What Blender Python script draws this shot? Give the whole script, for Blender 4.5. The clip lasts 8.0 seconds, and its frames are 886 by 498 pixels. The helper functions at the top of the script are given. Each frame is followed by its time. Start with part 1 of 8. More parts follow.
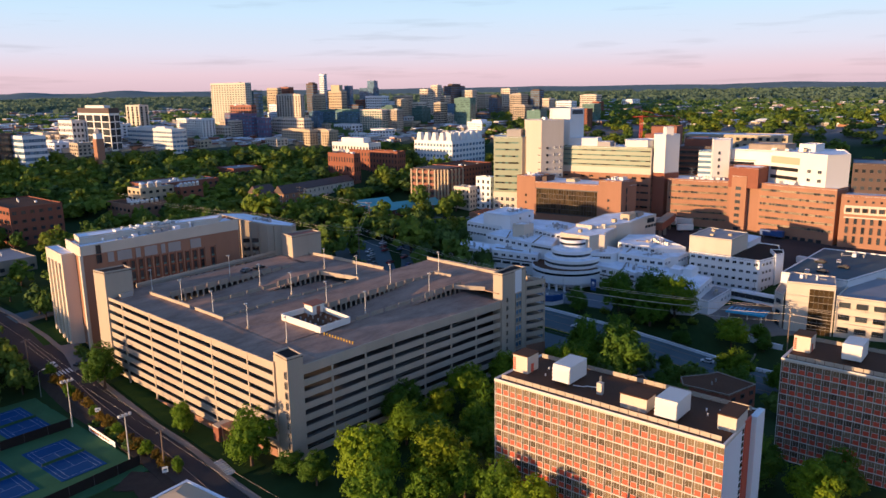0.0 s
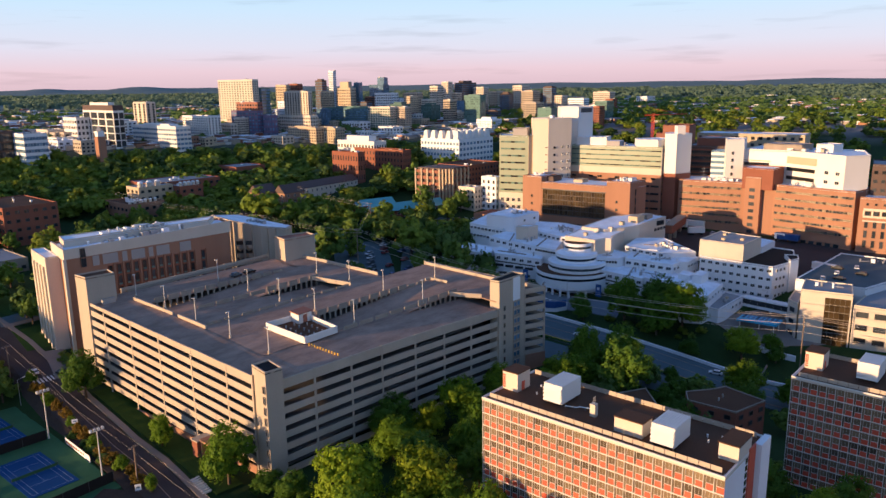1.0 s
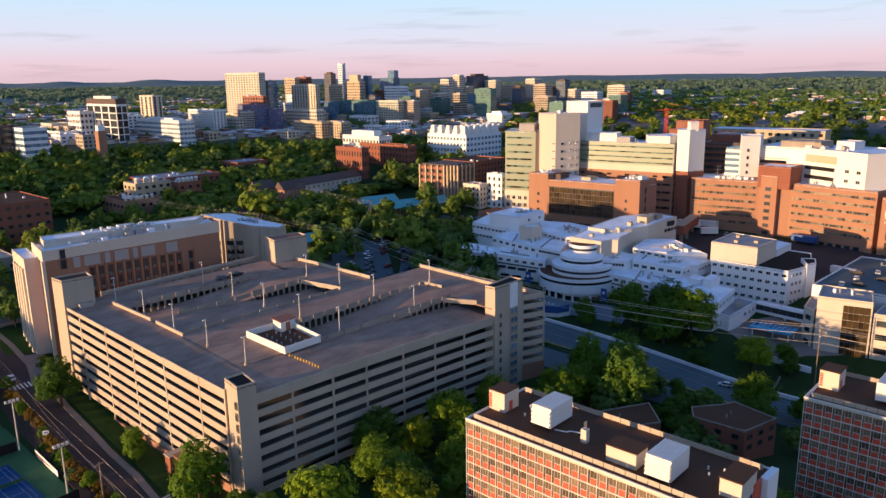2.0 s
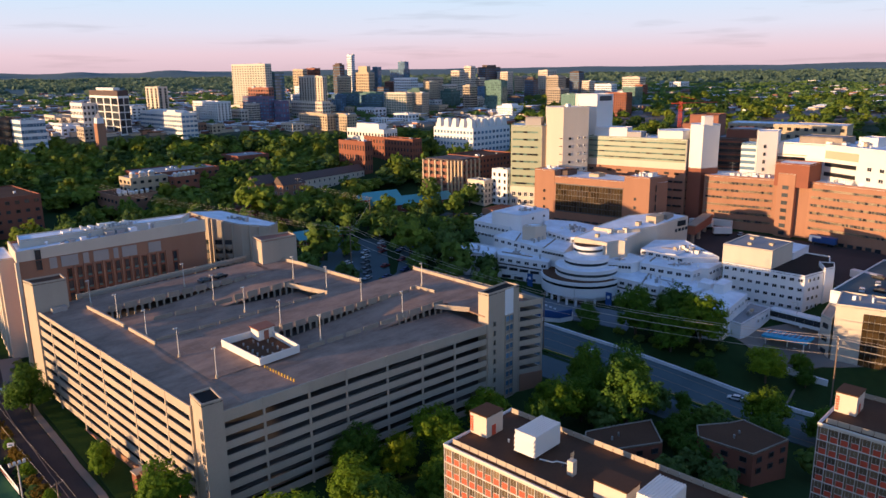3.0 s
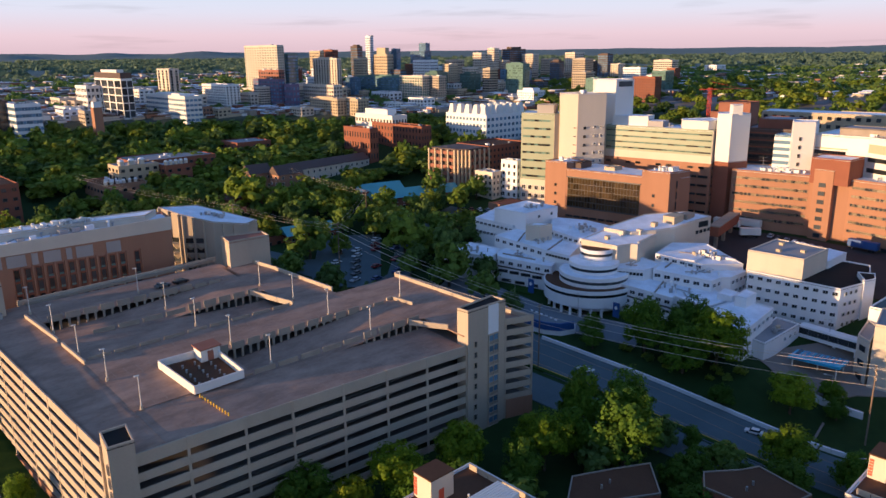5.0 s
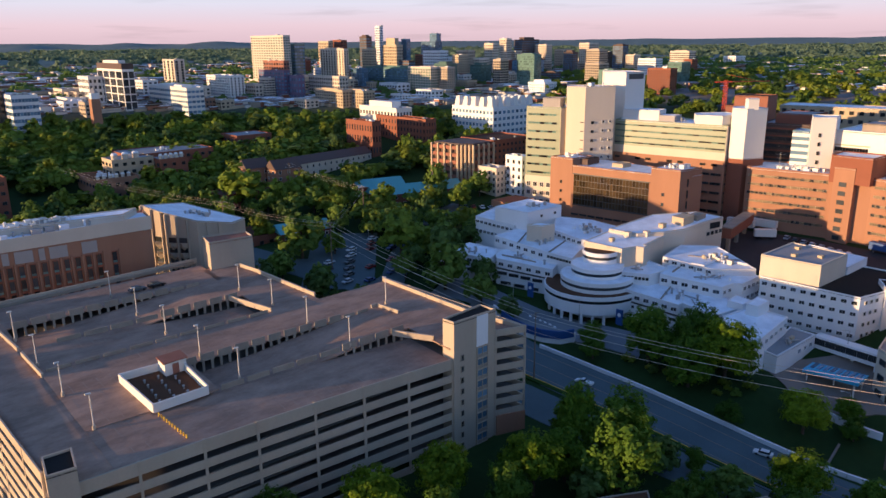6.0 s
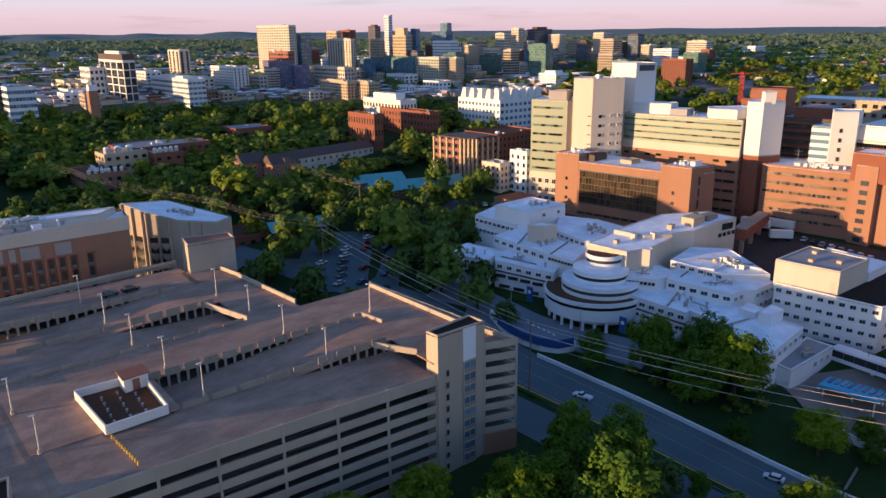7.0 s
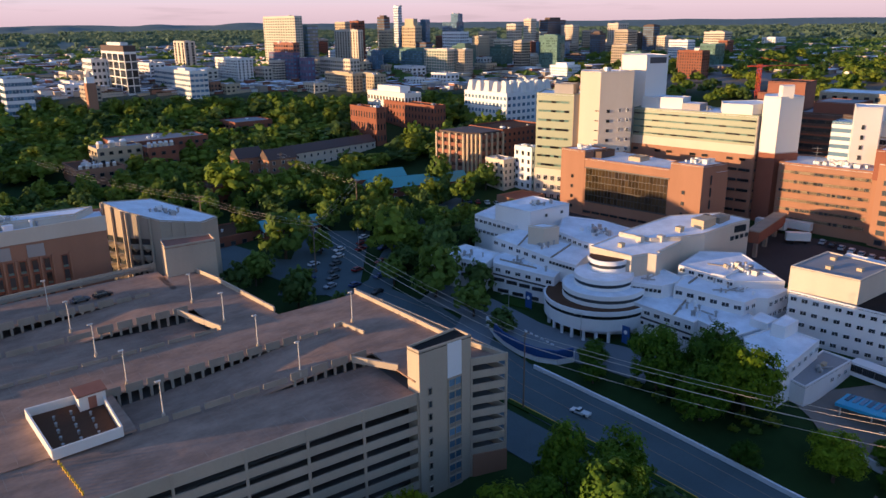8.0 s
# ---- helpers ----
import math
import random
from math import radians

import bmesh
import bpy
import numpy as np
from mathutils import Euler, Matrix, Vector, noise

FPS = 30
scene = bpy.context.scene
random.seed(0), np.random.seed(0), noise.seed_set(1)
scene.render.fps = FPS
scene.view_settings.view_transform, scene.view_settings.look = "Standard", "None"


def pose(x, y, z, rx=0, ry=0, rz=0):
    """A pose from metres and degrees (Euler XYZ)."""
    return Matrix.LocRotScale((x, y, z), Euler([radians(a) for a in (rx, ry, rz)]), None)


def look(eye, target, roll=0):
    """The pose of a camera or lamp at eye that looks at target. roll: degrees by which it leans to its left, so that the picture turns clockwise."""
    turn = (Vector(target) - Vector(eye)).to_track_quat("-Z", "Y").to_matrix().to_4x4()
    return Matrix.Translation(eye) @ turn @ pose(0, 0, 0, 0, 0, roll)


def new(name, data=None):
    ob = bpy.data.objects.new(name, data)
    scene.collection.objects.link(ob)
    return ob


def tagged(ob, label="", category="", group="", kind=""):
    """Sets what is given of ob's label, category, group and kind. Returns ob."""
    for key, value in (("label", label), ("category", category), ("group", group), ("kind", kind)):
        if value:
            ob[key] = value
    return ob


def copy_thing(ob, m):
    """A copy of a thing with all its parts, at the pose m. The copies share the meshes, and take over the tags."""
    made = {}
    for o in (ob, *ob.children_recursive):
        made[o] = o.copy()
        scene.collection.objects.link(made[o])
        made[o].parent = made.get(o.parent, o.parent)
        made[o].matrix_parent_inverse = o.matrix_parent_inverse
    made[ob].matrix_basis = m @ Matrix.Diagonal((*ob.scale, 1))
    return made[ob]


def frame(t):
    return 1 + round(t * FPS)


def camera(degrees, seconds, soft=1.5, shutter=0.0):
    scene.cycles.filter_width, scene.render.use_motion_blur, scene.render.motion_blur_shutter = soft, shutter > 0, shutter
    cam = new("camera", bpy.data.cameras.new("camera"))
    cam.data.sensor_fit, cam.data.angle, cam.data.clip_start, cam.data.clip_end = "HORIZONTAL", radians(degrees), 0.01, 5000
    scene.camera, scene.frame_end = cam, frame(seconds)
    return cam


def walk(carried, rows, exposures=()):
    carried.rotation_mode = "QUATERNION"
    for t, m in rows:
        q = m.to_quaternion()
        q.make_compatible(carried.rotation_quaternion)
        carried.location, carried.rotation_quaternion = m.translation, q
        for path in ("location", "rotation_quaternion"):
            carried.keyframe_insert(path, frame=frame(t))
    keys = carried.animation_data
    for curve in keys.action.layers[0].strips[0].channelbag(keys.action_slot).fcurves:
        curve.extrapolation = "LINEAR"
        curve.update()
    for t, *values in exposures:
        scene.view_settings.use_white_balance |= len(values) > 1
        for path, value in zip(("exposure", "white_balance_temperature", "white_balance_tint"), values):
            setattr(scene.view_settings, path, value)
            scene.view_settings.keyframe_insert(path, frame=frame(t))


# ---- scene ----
cam = camera(62.00, 8.0)
PATH = [
    (0, (-108.53, -142.02, 93.83), (-33.710, -79.107, 72.742), -0.83),
    (0.5, (-102.41, -141.24, 94.13), (-28.317, -77.546, 72.847), -0.82),
    (1, (-95.90, -140.28, 94.43), (-22.582, -75.782, 72.889), -0.80),
    (1.5, (-89.01, -139.01, 94.70), (-16.519, -73.716, 72.745), -0.79),
    (3, (-66.92, -133.81, 95.36), (2.946, -66.250, 71.812), -0.71),
    (3.5, (-59.59, -131.96, 95.52), (9.359, -63.666, 71.389), -0.70),
    (4, (-52.12, -129.99, 95.64), (15.912, -60.984, 70.957), -0.65),
    (4.5, (-44.82, -127.93, 95.67), (22.307, -58.228, 70.438), -0.62),
    (6, (-23.13, -121.25, 95.84), (41.144, -49.540, 68.883), -0.52),
    (6.5, (-16.08, -118.78, 95.81), (47.232, -46.448, 68.247), -0.56),
    (7, (-9.13, -116.17, 95.78), (53.213, -43.227, 67.628), -0.59),
    (7.5, (-2.50, -113.57, 95.68), (58.896, -40.042, 66.958), -0.60),
    (8, (4.03, -111.02, 95.55), (64.479, -36.899, 66.348), -0.63),
]
walk(cam, [(t, look(eye, target, roll)) for t, eye, target, roll in PATH])

# ---- world, sun and exposure ----
SUN_TO = Vector((-0.94, 0.335, 0.065)).normalized()
world = bpy.data.worlds.new("world")
scene.world = world
world.use_nodes = True
wn = world.node_tree
sky = wn.nodes.new("ShaderNodeTexSky")
sky.sky_type = "NISHITA"
sky.sun_disc = False
sky.sun_elevation = math.asin(SUN_TO.z)
sky.sun_rotation = math.atan2(SUN_TO.x, SUN_TO.y)
sky.altitude = 200
sky.air_density = 1.0
sky.dust_density = 2.5
sky.ozone_density = 3.0
# a rosy band low in the sky under pale blue, laid over the physical sky
coord = wn.nodes.new("ShaderNodeTexCoord")
split = wn.nodes.new("ShaderNodeSeparateXYZ")
wn.links.new(coord.outputs["Generated"], split.inputs[0])
dusk = wn.nodes.new("ShaderNodeValToRGB")
ramp = dusk.color_ramp
ramp.elements[0].position, ramp.elements[0].color = 0.0, (0.74, 0.53, 0.60, 1)
ramp.elements[1].position, ramp.elements[1].color = 0.022, (0.84, 0.62, 0.70, 1)
for at, colour in ((0.05, (0.76, 0.74, 0.88, 1)), (0.10, (0.60, 0.78, 0.97, 1)), (0.3, (0.18, 0.325, 0.63, 1)), (1.0, (0.08, 0.165, 0.43, 1))):
    ramp.elements.new(at).color = colour
wn.links.new(split.outputs[2], dusk.inputs[0])
blend = wn.nodes.new("ShaderNodeMix")
blend.data_type, blend.blend_type = "RGBA", "ADD"
blend.inputs[0].default_value = 1.0
weak = wn.nodes.new("ShaderNodeMix")
weak.data_type, weak.blend_type = "RGBA", "MULTIPLY"
weak.inputs[0].default_value = 1.0
weak.inputs[7].default_value = (0.05, 0.05, 0.05, 1)
wn.links.new(sky.outputs[0], weak.inputs[6])
wn.links.new(weak.outputs[2], blend.inputs[6])
wn.links.new(dusk.outputs[0], blend.inputs[7])
wisp_map = wn.nodes.new("ShaderNodeMapping")
wisp_map.inputs["Scale"].default_value = (5, 5, 60)
wisp = wn.nodes.new("ShaderNodeTexNoise")
wisp.inputs["Scale"].default_value = 1.3
wisp.inputs["Detail"].default_value = 6
wn.links.new(coord.outputs["Generated"], wisp_map.inputs[0])
wn.links.new(wisp_map.outputs[0], wisp.inputs["Vector"])
thin = wn.nodes.new("ShaderNodeMapRange")
thin.inputs[1].default_value, thin.inputs[2].default_value = 0.56, 0.78
thin.inputs[3].default_value, thin.inputs[4].default_value = 1.0, 0.80
wn.links.new(wisp.outputs[0], thin.inputs[0])
clouds = wn.nodes.new("ShaderNodeMix")
clouds.data_type, clouds.blend_type = "RGBA", "MULTIPLY"
clouds.inputs[0].default_value = 1.0
wn.links.new(blend.outputs[2], clouds.inputs[6])
wn.links.new(thin.outputs[0], clouds.inputs[7])
wn.links.new(clouds.outputs[2], wn.nodes["Background"].inputs[0])
wn.nodes["Background"].inputs[1].default_value = 1.0
sun = new("sun", bpy.data.lights.new("sun", "SUN"))
sun.data.energy = 7.7
sun.data.angle = radians(0.6)
sun.data.color = (1.0, 0.63, 0.33)
sun.matrix_world = look((0, 0, 300), Vector((0, 0, 300)) - SUN_TO)
scene.view_settings.exposure = 0.0


# ---- materials ----
def material(name, colour, rough=0.8, grain=3.0, vary=0.12, blotch=0.12, stain=0.05, bump=0.15, metal=0.0, spread=0.0, streak=0.0):
    """A rough surface: fine grain, broad blotches, optional vertical streaks and a shift from piece to piece."""
    m = bpy.data.materials.new(name)
    m.use_nodes = True
    t = m.node_tree
    b = t.nodes["Principled BSDF"]
    b.inputs["Roughness"].default_value = rough
    b.inputs["Metallic"].default_value = metal
    if rough >= 0.8:
        b.inputs["Specular IOR Level"].default_value = 0.15
    geo = t.nodes.new("ShaderNodeNewGeometry")
    fine = t.nodes.new("ShaderNodeTexNoise")
    fine.inputs["Scale"].default_value = grain
    fine.inputs["Detail"].default_value = 4
    broad = t.nodes.new("ShaderNodeTexNoise")
    broad.inputs["Scale"].default_value = blotch
    broad.inputs["Detail"].default_value = 5
    t.links.new(geo.outputs["Position"], fine.inputs["Vector"])
    squash = t.nodes.new("ShaderNodeMapping")
    squash.inputs["Scale"].default_value = (1, 1, 0.12 if streak else 1.0)
    t.links.new(geo.outputs["Position"], squash.inputs["Vector"])
    t.links.new(squash.outputs[0], broad.inputs["Vector"])
    total = t.nodes.new("ShaderNodeMath")
    total.operation = "MULTIPLY_ADD"
    total.inputs[1].default_value = vary
    t.links.new(fine.outputs[0], total.inputs[0])
    second = t.nodes.new("ShaderNodeMath")
    second.operation = "MULTIPLY_ADD"
    second.inputs[1].default_value = (stain + streak) * 4
    second.inputs[2].default_value = 1.0 - vary / 2 - (stain + streak) * 2
    t.links.new(broad.outputs[0], second.inputs[0])
    t.links.new(second.outputs[0], total.inputs[2])
    last = total.outputs[0]
    if spread:
        info = t.nodes.new("ShaderNodeObjectInfo")
        third = t.nodes.new("ShaderNodeMath")
        third.operation = "MULTIPLY_ADD"
        third.inputs[1].default_value = spread
        t.links.new(info.outputs["Random"], third.inputs[0])
        t.links.new(last, third.inputs[2])
        last = third.outputs[0]
    mix = t.nodes.new("ShaderNodeMix")
    mix.data_type, mix.blend_type = "RGBA", "MULTIPLY"
    mix.inputs[0].default_value = 1.0
    mix.inputs[6].default_value = (*colour, 1)
    t.links.new(last, mix.inputs[7])
    t.links.new(mix.outputs[2], b.inputs["Base Color"])
    if bump:
        bn = t.nodes.new("ShaderNodeBump")
        bn.inputs["Strength"].default_value = bump
        bn.inputs["Distance"].default_value = 0.05
        t.links.new(fine.outputs[0], bn.inputs["Height"])
        t.links.new(bn.outputs[0], b.inputs["Normal"])
    return m


def worn_deck():
    """Parking deck concrete: oil-dark aisles, pale patches, joints, and a surface that is never quite flat."""
    m = material("parking deck concrete", (0.38, 0.25, 0.185), 0.85, 1.2, 0.25, 0.10, 0.12, 0.0)
    t = m.node_tree
    b = t.nodes["Principled BSDF"]
    geo = t.nodes.new("ShaderNodeNewGeometry")
    stretch = t.nodes.new("ShaderNodeMapping")
    stretch.inputs["Rotation"].default_value = (0, 0, 0.06)
    stretch.inputs["Scale"].default_value = (0.11, 0.26, 0.3)
    t.links.new(geo.outputs["Position"], stretch.inputs[0])
    tracks = t.nodes.new("ShaderNodeTexNoise")
    tracks.inputs["Scale"].default_value = 1.0
    tracks.inputs["Detail"].default_value = 6
    tracks.inputs["Roughness"].default_value = 0.65
    t.links.new(stretch.outputs[0], tracks.inputs["Vector"])
    dark = t.nodes.new("ShaderNodeMapRange")
    dark.inputs[1].default_value, dark.inputs[2].default_value = 0.38, 0.64
    dark.inputs[3].default_value, dark.inputs[4].default_value = 0.72, 1.08
    t.links.new(tracks.outputs[0], dark.inputs[0])
    mix = t.nodes.new("ShaderNodeMix")
    mix.data_type, mix.blend_type = "RGBA", "MULTIPLY"
    mix.inputs[0].default_value = 1.0
    t.links.new(b.inputs["Base Color"].links[0].from_socket, mix.inputs[6])
    t.links.new(dark.outputs[0], mix.inputs[7])
    t.links.new(mix.outputs[2], b.inputs["Base Color"])
    wave = t.nodes.new("ShaderNodeTexNoise")
    wave.inputs["Scale"].default_value = 0.22
    wave.inputs["Detail"].default_value = 3
    t.links.new(geo.outputs["Position"], wave.inputs["Vector"])
    bn = t.nodes.new("ShaderNodeBump")
    bn.inputs["Strength"].default_value = 1.0
    bn.inputs["Distance"].default_value = 0.10
    t.links.new(wave.outputs[0], bn.inputs["Height"])
    t.links.new(bn.outputs[0], b.inputs["Normal"])
    return m


def glazing(name, colour, rough=0.12, spread=0.6):
    """Window glass seen from outside: dark, glossy, a little different from pane to pane."""
    m = bpy.data.materials.new(name)
    m.use_nodes = True
    t = m.node_tree
    b = t.nodes["Principled BSDF"]
    info = t.nodes.new("ShaderNodeObjectInfo")
    isl = t.nodes.new("ShaderNodeNewGeometry")
    both = t.nodes.new("ShaderNodeMath")
    both.operation = "ADD"
    t.links.new(info.outputs["Random"], both.inputs[0])
    t.links.new(isl.outputs["Random Per Island"], both.inputs[1])
    wrap = t.nodes.new("ShaderNodeMath")
    wrap.operation = "FRACT"
    t.links.new(both.outputs[0], wrap.inputs[0])
    ramp = t.nodes.new("ShaderNodeValToRGB")
    c = ramp.color_ramp
    c.elements[0].color = (*[v * (1 - spread) for v in colour], 1)
    c.elements[1].color = (*[min(1, v * (1 + spread * 1.6)) for v in colour], 1)
    t.links.new(wrap.outputs[0], ramp.inputs[0])
    t.links.new(ramp.outputs[0], b.inputs["Base Color"])
    b.inputs["Roughness"].default_value = rough
    b.inputs["IOR"].default_value = 1.5
    return m


def foliage(name, dark, light):
    m = bpy.data.materials.new(name)
    m.use_nodes = True
    t = m.node_tree
    b = t.nodes["Principled BSDF"]
    isl = t.nodes.new("ShaderNodeNewGeometry")
    info = t.nodes.new("ShaderNodeObjectInfo")
    add = t.nodes.new("ShaderNodeMath")
    add.operation = "MULTIPLY_ADD"
    add.inputs[1].default_value = 0.55
    t.links.new(isl.outputs["Random Per Island"], add.inputs[0])
    half = t.nodes.new("ShaderNodeMath")
    half.operation = "MULTIPLY"
    half.inputs[1].default_value = 0.45
    t.links.new(info.outputs["Random"], half.inputs[0])
    t.links.new(half.outputs[0], add.inputs[2])
    ramp = t.nodes.new("ShaderNodeValToRGB")
    ramp.color_ramp.elements[0].color = (*dark, 1)
    ramp.color_ramp.elements[1].color = (*light, 1)
    t.links.new(add.outputs[0], ramp.inputs[0])
    t.links.new(ramp.outputs[0], b.inputs["Base Color"])
    b.inputs["Roughness"].default_value = 0.6
    b.inputs["Specular IOR Level"].default_value = 0.15
    thin = t.nodes.new("ShaderNodeBsdfTranslucent")
    t.links.new(ramp.outputs[0], thin.inputs["Color"])
    mix = t.nodes.new("ShaderNodeMixShader")
    mix.inputs[0].default_value = 0.42
    t.links.new(b.outputs[0], mix.inputs[1])
    t.links.new(thin.outputs[0], mix.inputs[2])
    t.links.new(mix.outputs[0], t.nodes["Material Output"].inputs[0])
    return m


M = dict(
    concrete=material("precast concrete", (0.44, 0.365, 0.285), 0.85, 2.5, 0.15, 0.15, 0.05, 0.12, spread=0.06, streak=0.05),
    deck=worn_deck(),
    dark_roof=material("dark membrane roof", (0.105, 0.052, 0.030), 0.9, 1.5, 0.3, 0.12, 0.12, 0.2),
    ramp_concrete=material("weathered ramp concrete", (0.30, 0.25, 0.20), 0.9, 2.5, 0.2, 0.3, 0.08, 0.12, spread=0.12, streak=0.06),
    black=material("black membrane", (0.02, 0.018, 0.017), 0.85, 2.0, 0.3, 0.2, 0.1, 0.1),
    # darker than the outer concrete: shade inside the garage put into the colour
    shade_floor=material("shade-dark garage floor slab", (0.16, 0.15, 0.14), 0.9),
    white_roof=material("white roof membrane", (0.77, 0.82, 0.89), 0.8, 1.6, 0.18, 0.22, 0.16, 0.05),
    grey_roof=material("grey gravel roof", (0.30, 0.30, 0.31), 0.9, 2.0, 0.2, 0.1, 0.08, 0.1),
    white_wall=material("white painted wall", (0.78, 0.78, 0.79), 0.7, 2.0, 0.06, 0.12, 0.03, 0.05, streak=0.02),
    bright_wall=material("bright white paint", (0.74, 0.71, 0.66), 0.6, 2.0, 0.05, 0.1, 0.02, 0.05),
    cream=material("cream stone cladding", (0.62, 0.54, 0.44), 0.8, 1.5, 0.08, 0.1, 0.04, 0.08, streak=0.03),
    grey_panel=material("grey ribbed metal panel", (0.36, 0.33, 0.31), 0.7, 3.0, 0.1, 0.3, 0.05, 0.1),
    tan=material("tan stone cladding", (0.50, 0.40, 0.28), 0.8, 1.5, 0.08, 0.1, 0.04, 0.08),
    sage=material("pale green glass cladding", (0.25, 0.29, 0.205), 0.45, 1.5, 0.06, 0.1, 0.03, 0.02),
    brick=material("red brick wall", (0.35, 0.185, 0.12), 0.9, 6.0, 0.25, 0.2, 0.06, 0.2, streak=0.03),
    brick_dark=material("dark red brick wall", (0.26, 0.10, 0.065), 0.9, 6.0, 0.25, 0.2, 0.06, 0.2),
    brown=material("dark brown cladding", (0.09, 0.055, 0.045), 0.7, 2.0, 0.15, 0.15, 0.05, 0.1),
    red_panel=material("coral red panel", (0.55, 0.08, 0.038), 0.55, 2.0, 0.08, 0.3, 0.04, 0.03, spread=0.2),
    white_frame=material("white enamel frame", (0.66, 0.62, 0.56), 0.5, 4.0, 0.05, 0.3, 0.03, 0.02),
    steel=material("galvanised steel", (0.42, 0.41, 0.40), 0.5, 5.0, 0.1, 0.3, 0.04, 0.02, metal=0.6),
    wire=material("bare aluminium wire", (0.72, 0.62, 0.5), 0.6, 5.0, 0.1, 0.3, 0.04, 0.0),
    dark_metal=material("dark painted metal", (0.06, 0.06, 0.065), 0.5, 5.0, 0.1, 0.3, 0.04, 0.02),
    yellow=material("yellow road paint", (0.75, 0.45, 0.04), 0.6),
    stall_paint=material("faded stall paint", (0.34, 0.25, 0.19), 0.8, 3.0, 0.3, 0.4, 0.15, 0.05),
    white_paint=material("white road paint", (0.62, 0.62, 0.6), 0.7, 3.0, 0.2, 0.4, 0.1, 0.05),
    forecourt=material("pale worn asphalt", (0.19, 0.215, 0.235), 0.95, 2.0, 0.2, 0.08, 0.1, 0.12),
    asphalt=material("worn asphalt", (0.10, 0.135, 0.145), 0.97, 2.0, 0.25, 0.08, 0.12, 0.15),
    street=material("worn brown-grey street asphalt", (0.062, 0.051, 0.049), 0.95, 2.0, 0.25, 0.1, 0.14, 0.15),
    pavement=material("concrete pavement", (0.24, 0.20, 0.17), 0.85, 1.5, 0.15, 0.2, 0.06, 0.1),
    grass=material("mown grass", (0.026, 0.060, 0.010), 0.95, 1.0, 0.5, 0.05, 0.15, 0.3),
    # pale blue-green of the hills is distance haze put into the base colour
    hazed_hill=material("far wooded hillside with haze painted in", (0.14, 0.19, 0.185), 0.95, 0.05, 0.5, 0.01, 0.15, 0.0),
    court_blue=material("blue court paint", (0.004, 0.055, 0.17), 0.9, 1.0, 0.1, 0.2, 0.04, 0.03),
    court_line=material("weathered blue-white line paint", (0.22, 0.32, 0.42), 0.8, 3.0, 0.2, 0.4, 0.1, 0.03),
    court_green=material("green court paint", (0.042, 0.125, 0.055), 0.9, 1.0, 0.2, 0.15, 0.12, 0.03),
    teal=material("teal metal roof", (0.09, 0.36, 0.38), 0.5, 1.0, 0.1, 0.15, 0.06, 0.03),
    sky_blue=material("bright blue canopy", (0.03, 0.38, 0.60), 0.45, 1.0, 0.08, 0.2, 0.03, 0.02),
    banner=material("blue sign face", (0.015, 0.075, 0.25), 0.5, 1.0, 0.05, 0.2, 0.02, 0.02),
    purple=material("violet sheathing", (0.14, 0.10, 0.17), 0.7, 0.5, 0.1, 0.15, 0.05, 0.02),
    rust=material("orange brown sheathing", (0.30, 0.13, 0.09), 0.8, 0.5, 0.3, 0.3, 0.08, 0.05),
    mulch=material("bare brown earth", (0.06, 0.042, 0.032), 0.95, 1.5, 0.4, 0.3, 0.15, 0.3),
    bark=material("tree bark", (0.10, 0.07, 0.05), 0.95, 6.0, 0.4, 0.5, 0.1, 0.5),
    timber=material("weathered pole timber", (0.22, 0.16, 0.12), 0.9, 8.0, 0.3, 0.3, 0.1, 0.2),
    tyre=material("black rubber", (0.02, 0.02, 0.02), 0.8),
    glass=glazing("dark window glass", (0.035, 0.04, 0.045)),
    glass_green=glazing("green tinted glass", (0.10, 0.17, 0.15), 0.1, 0.35),
    glass_blue=glazing("blue tinted glass", (0.11, 0.19, 0.27), 0.1, 0.35),
    glass_bronze=glazing("bronze tinted glass", (0.05, 0.033, 0.016), 0.08, 0.4),
    curtain=glazing("tan glass for curtains and sun glint", (0.135, 0.095, 0.055), 0.35, 0.5),
)
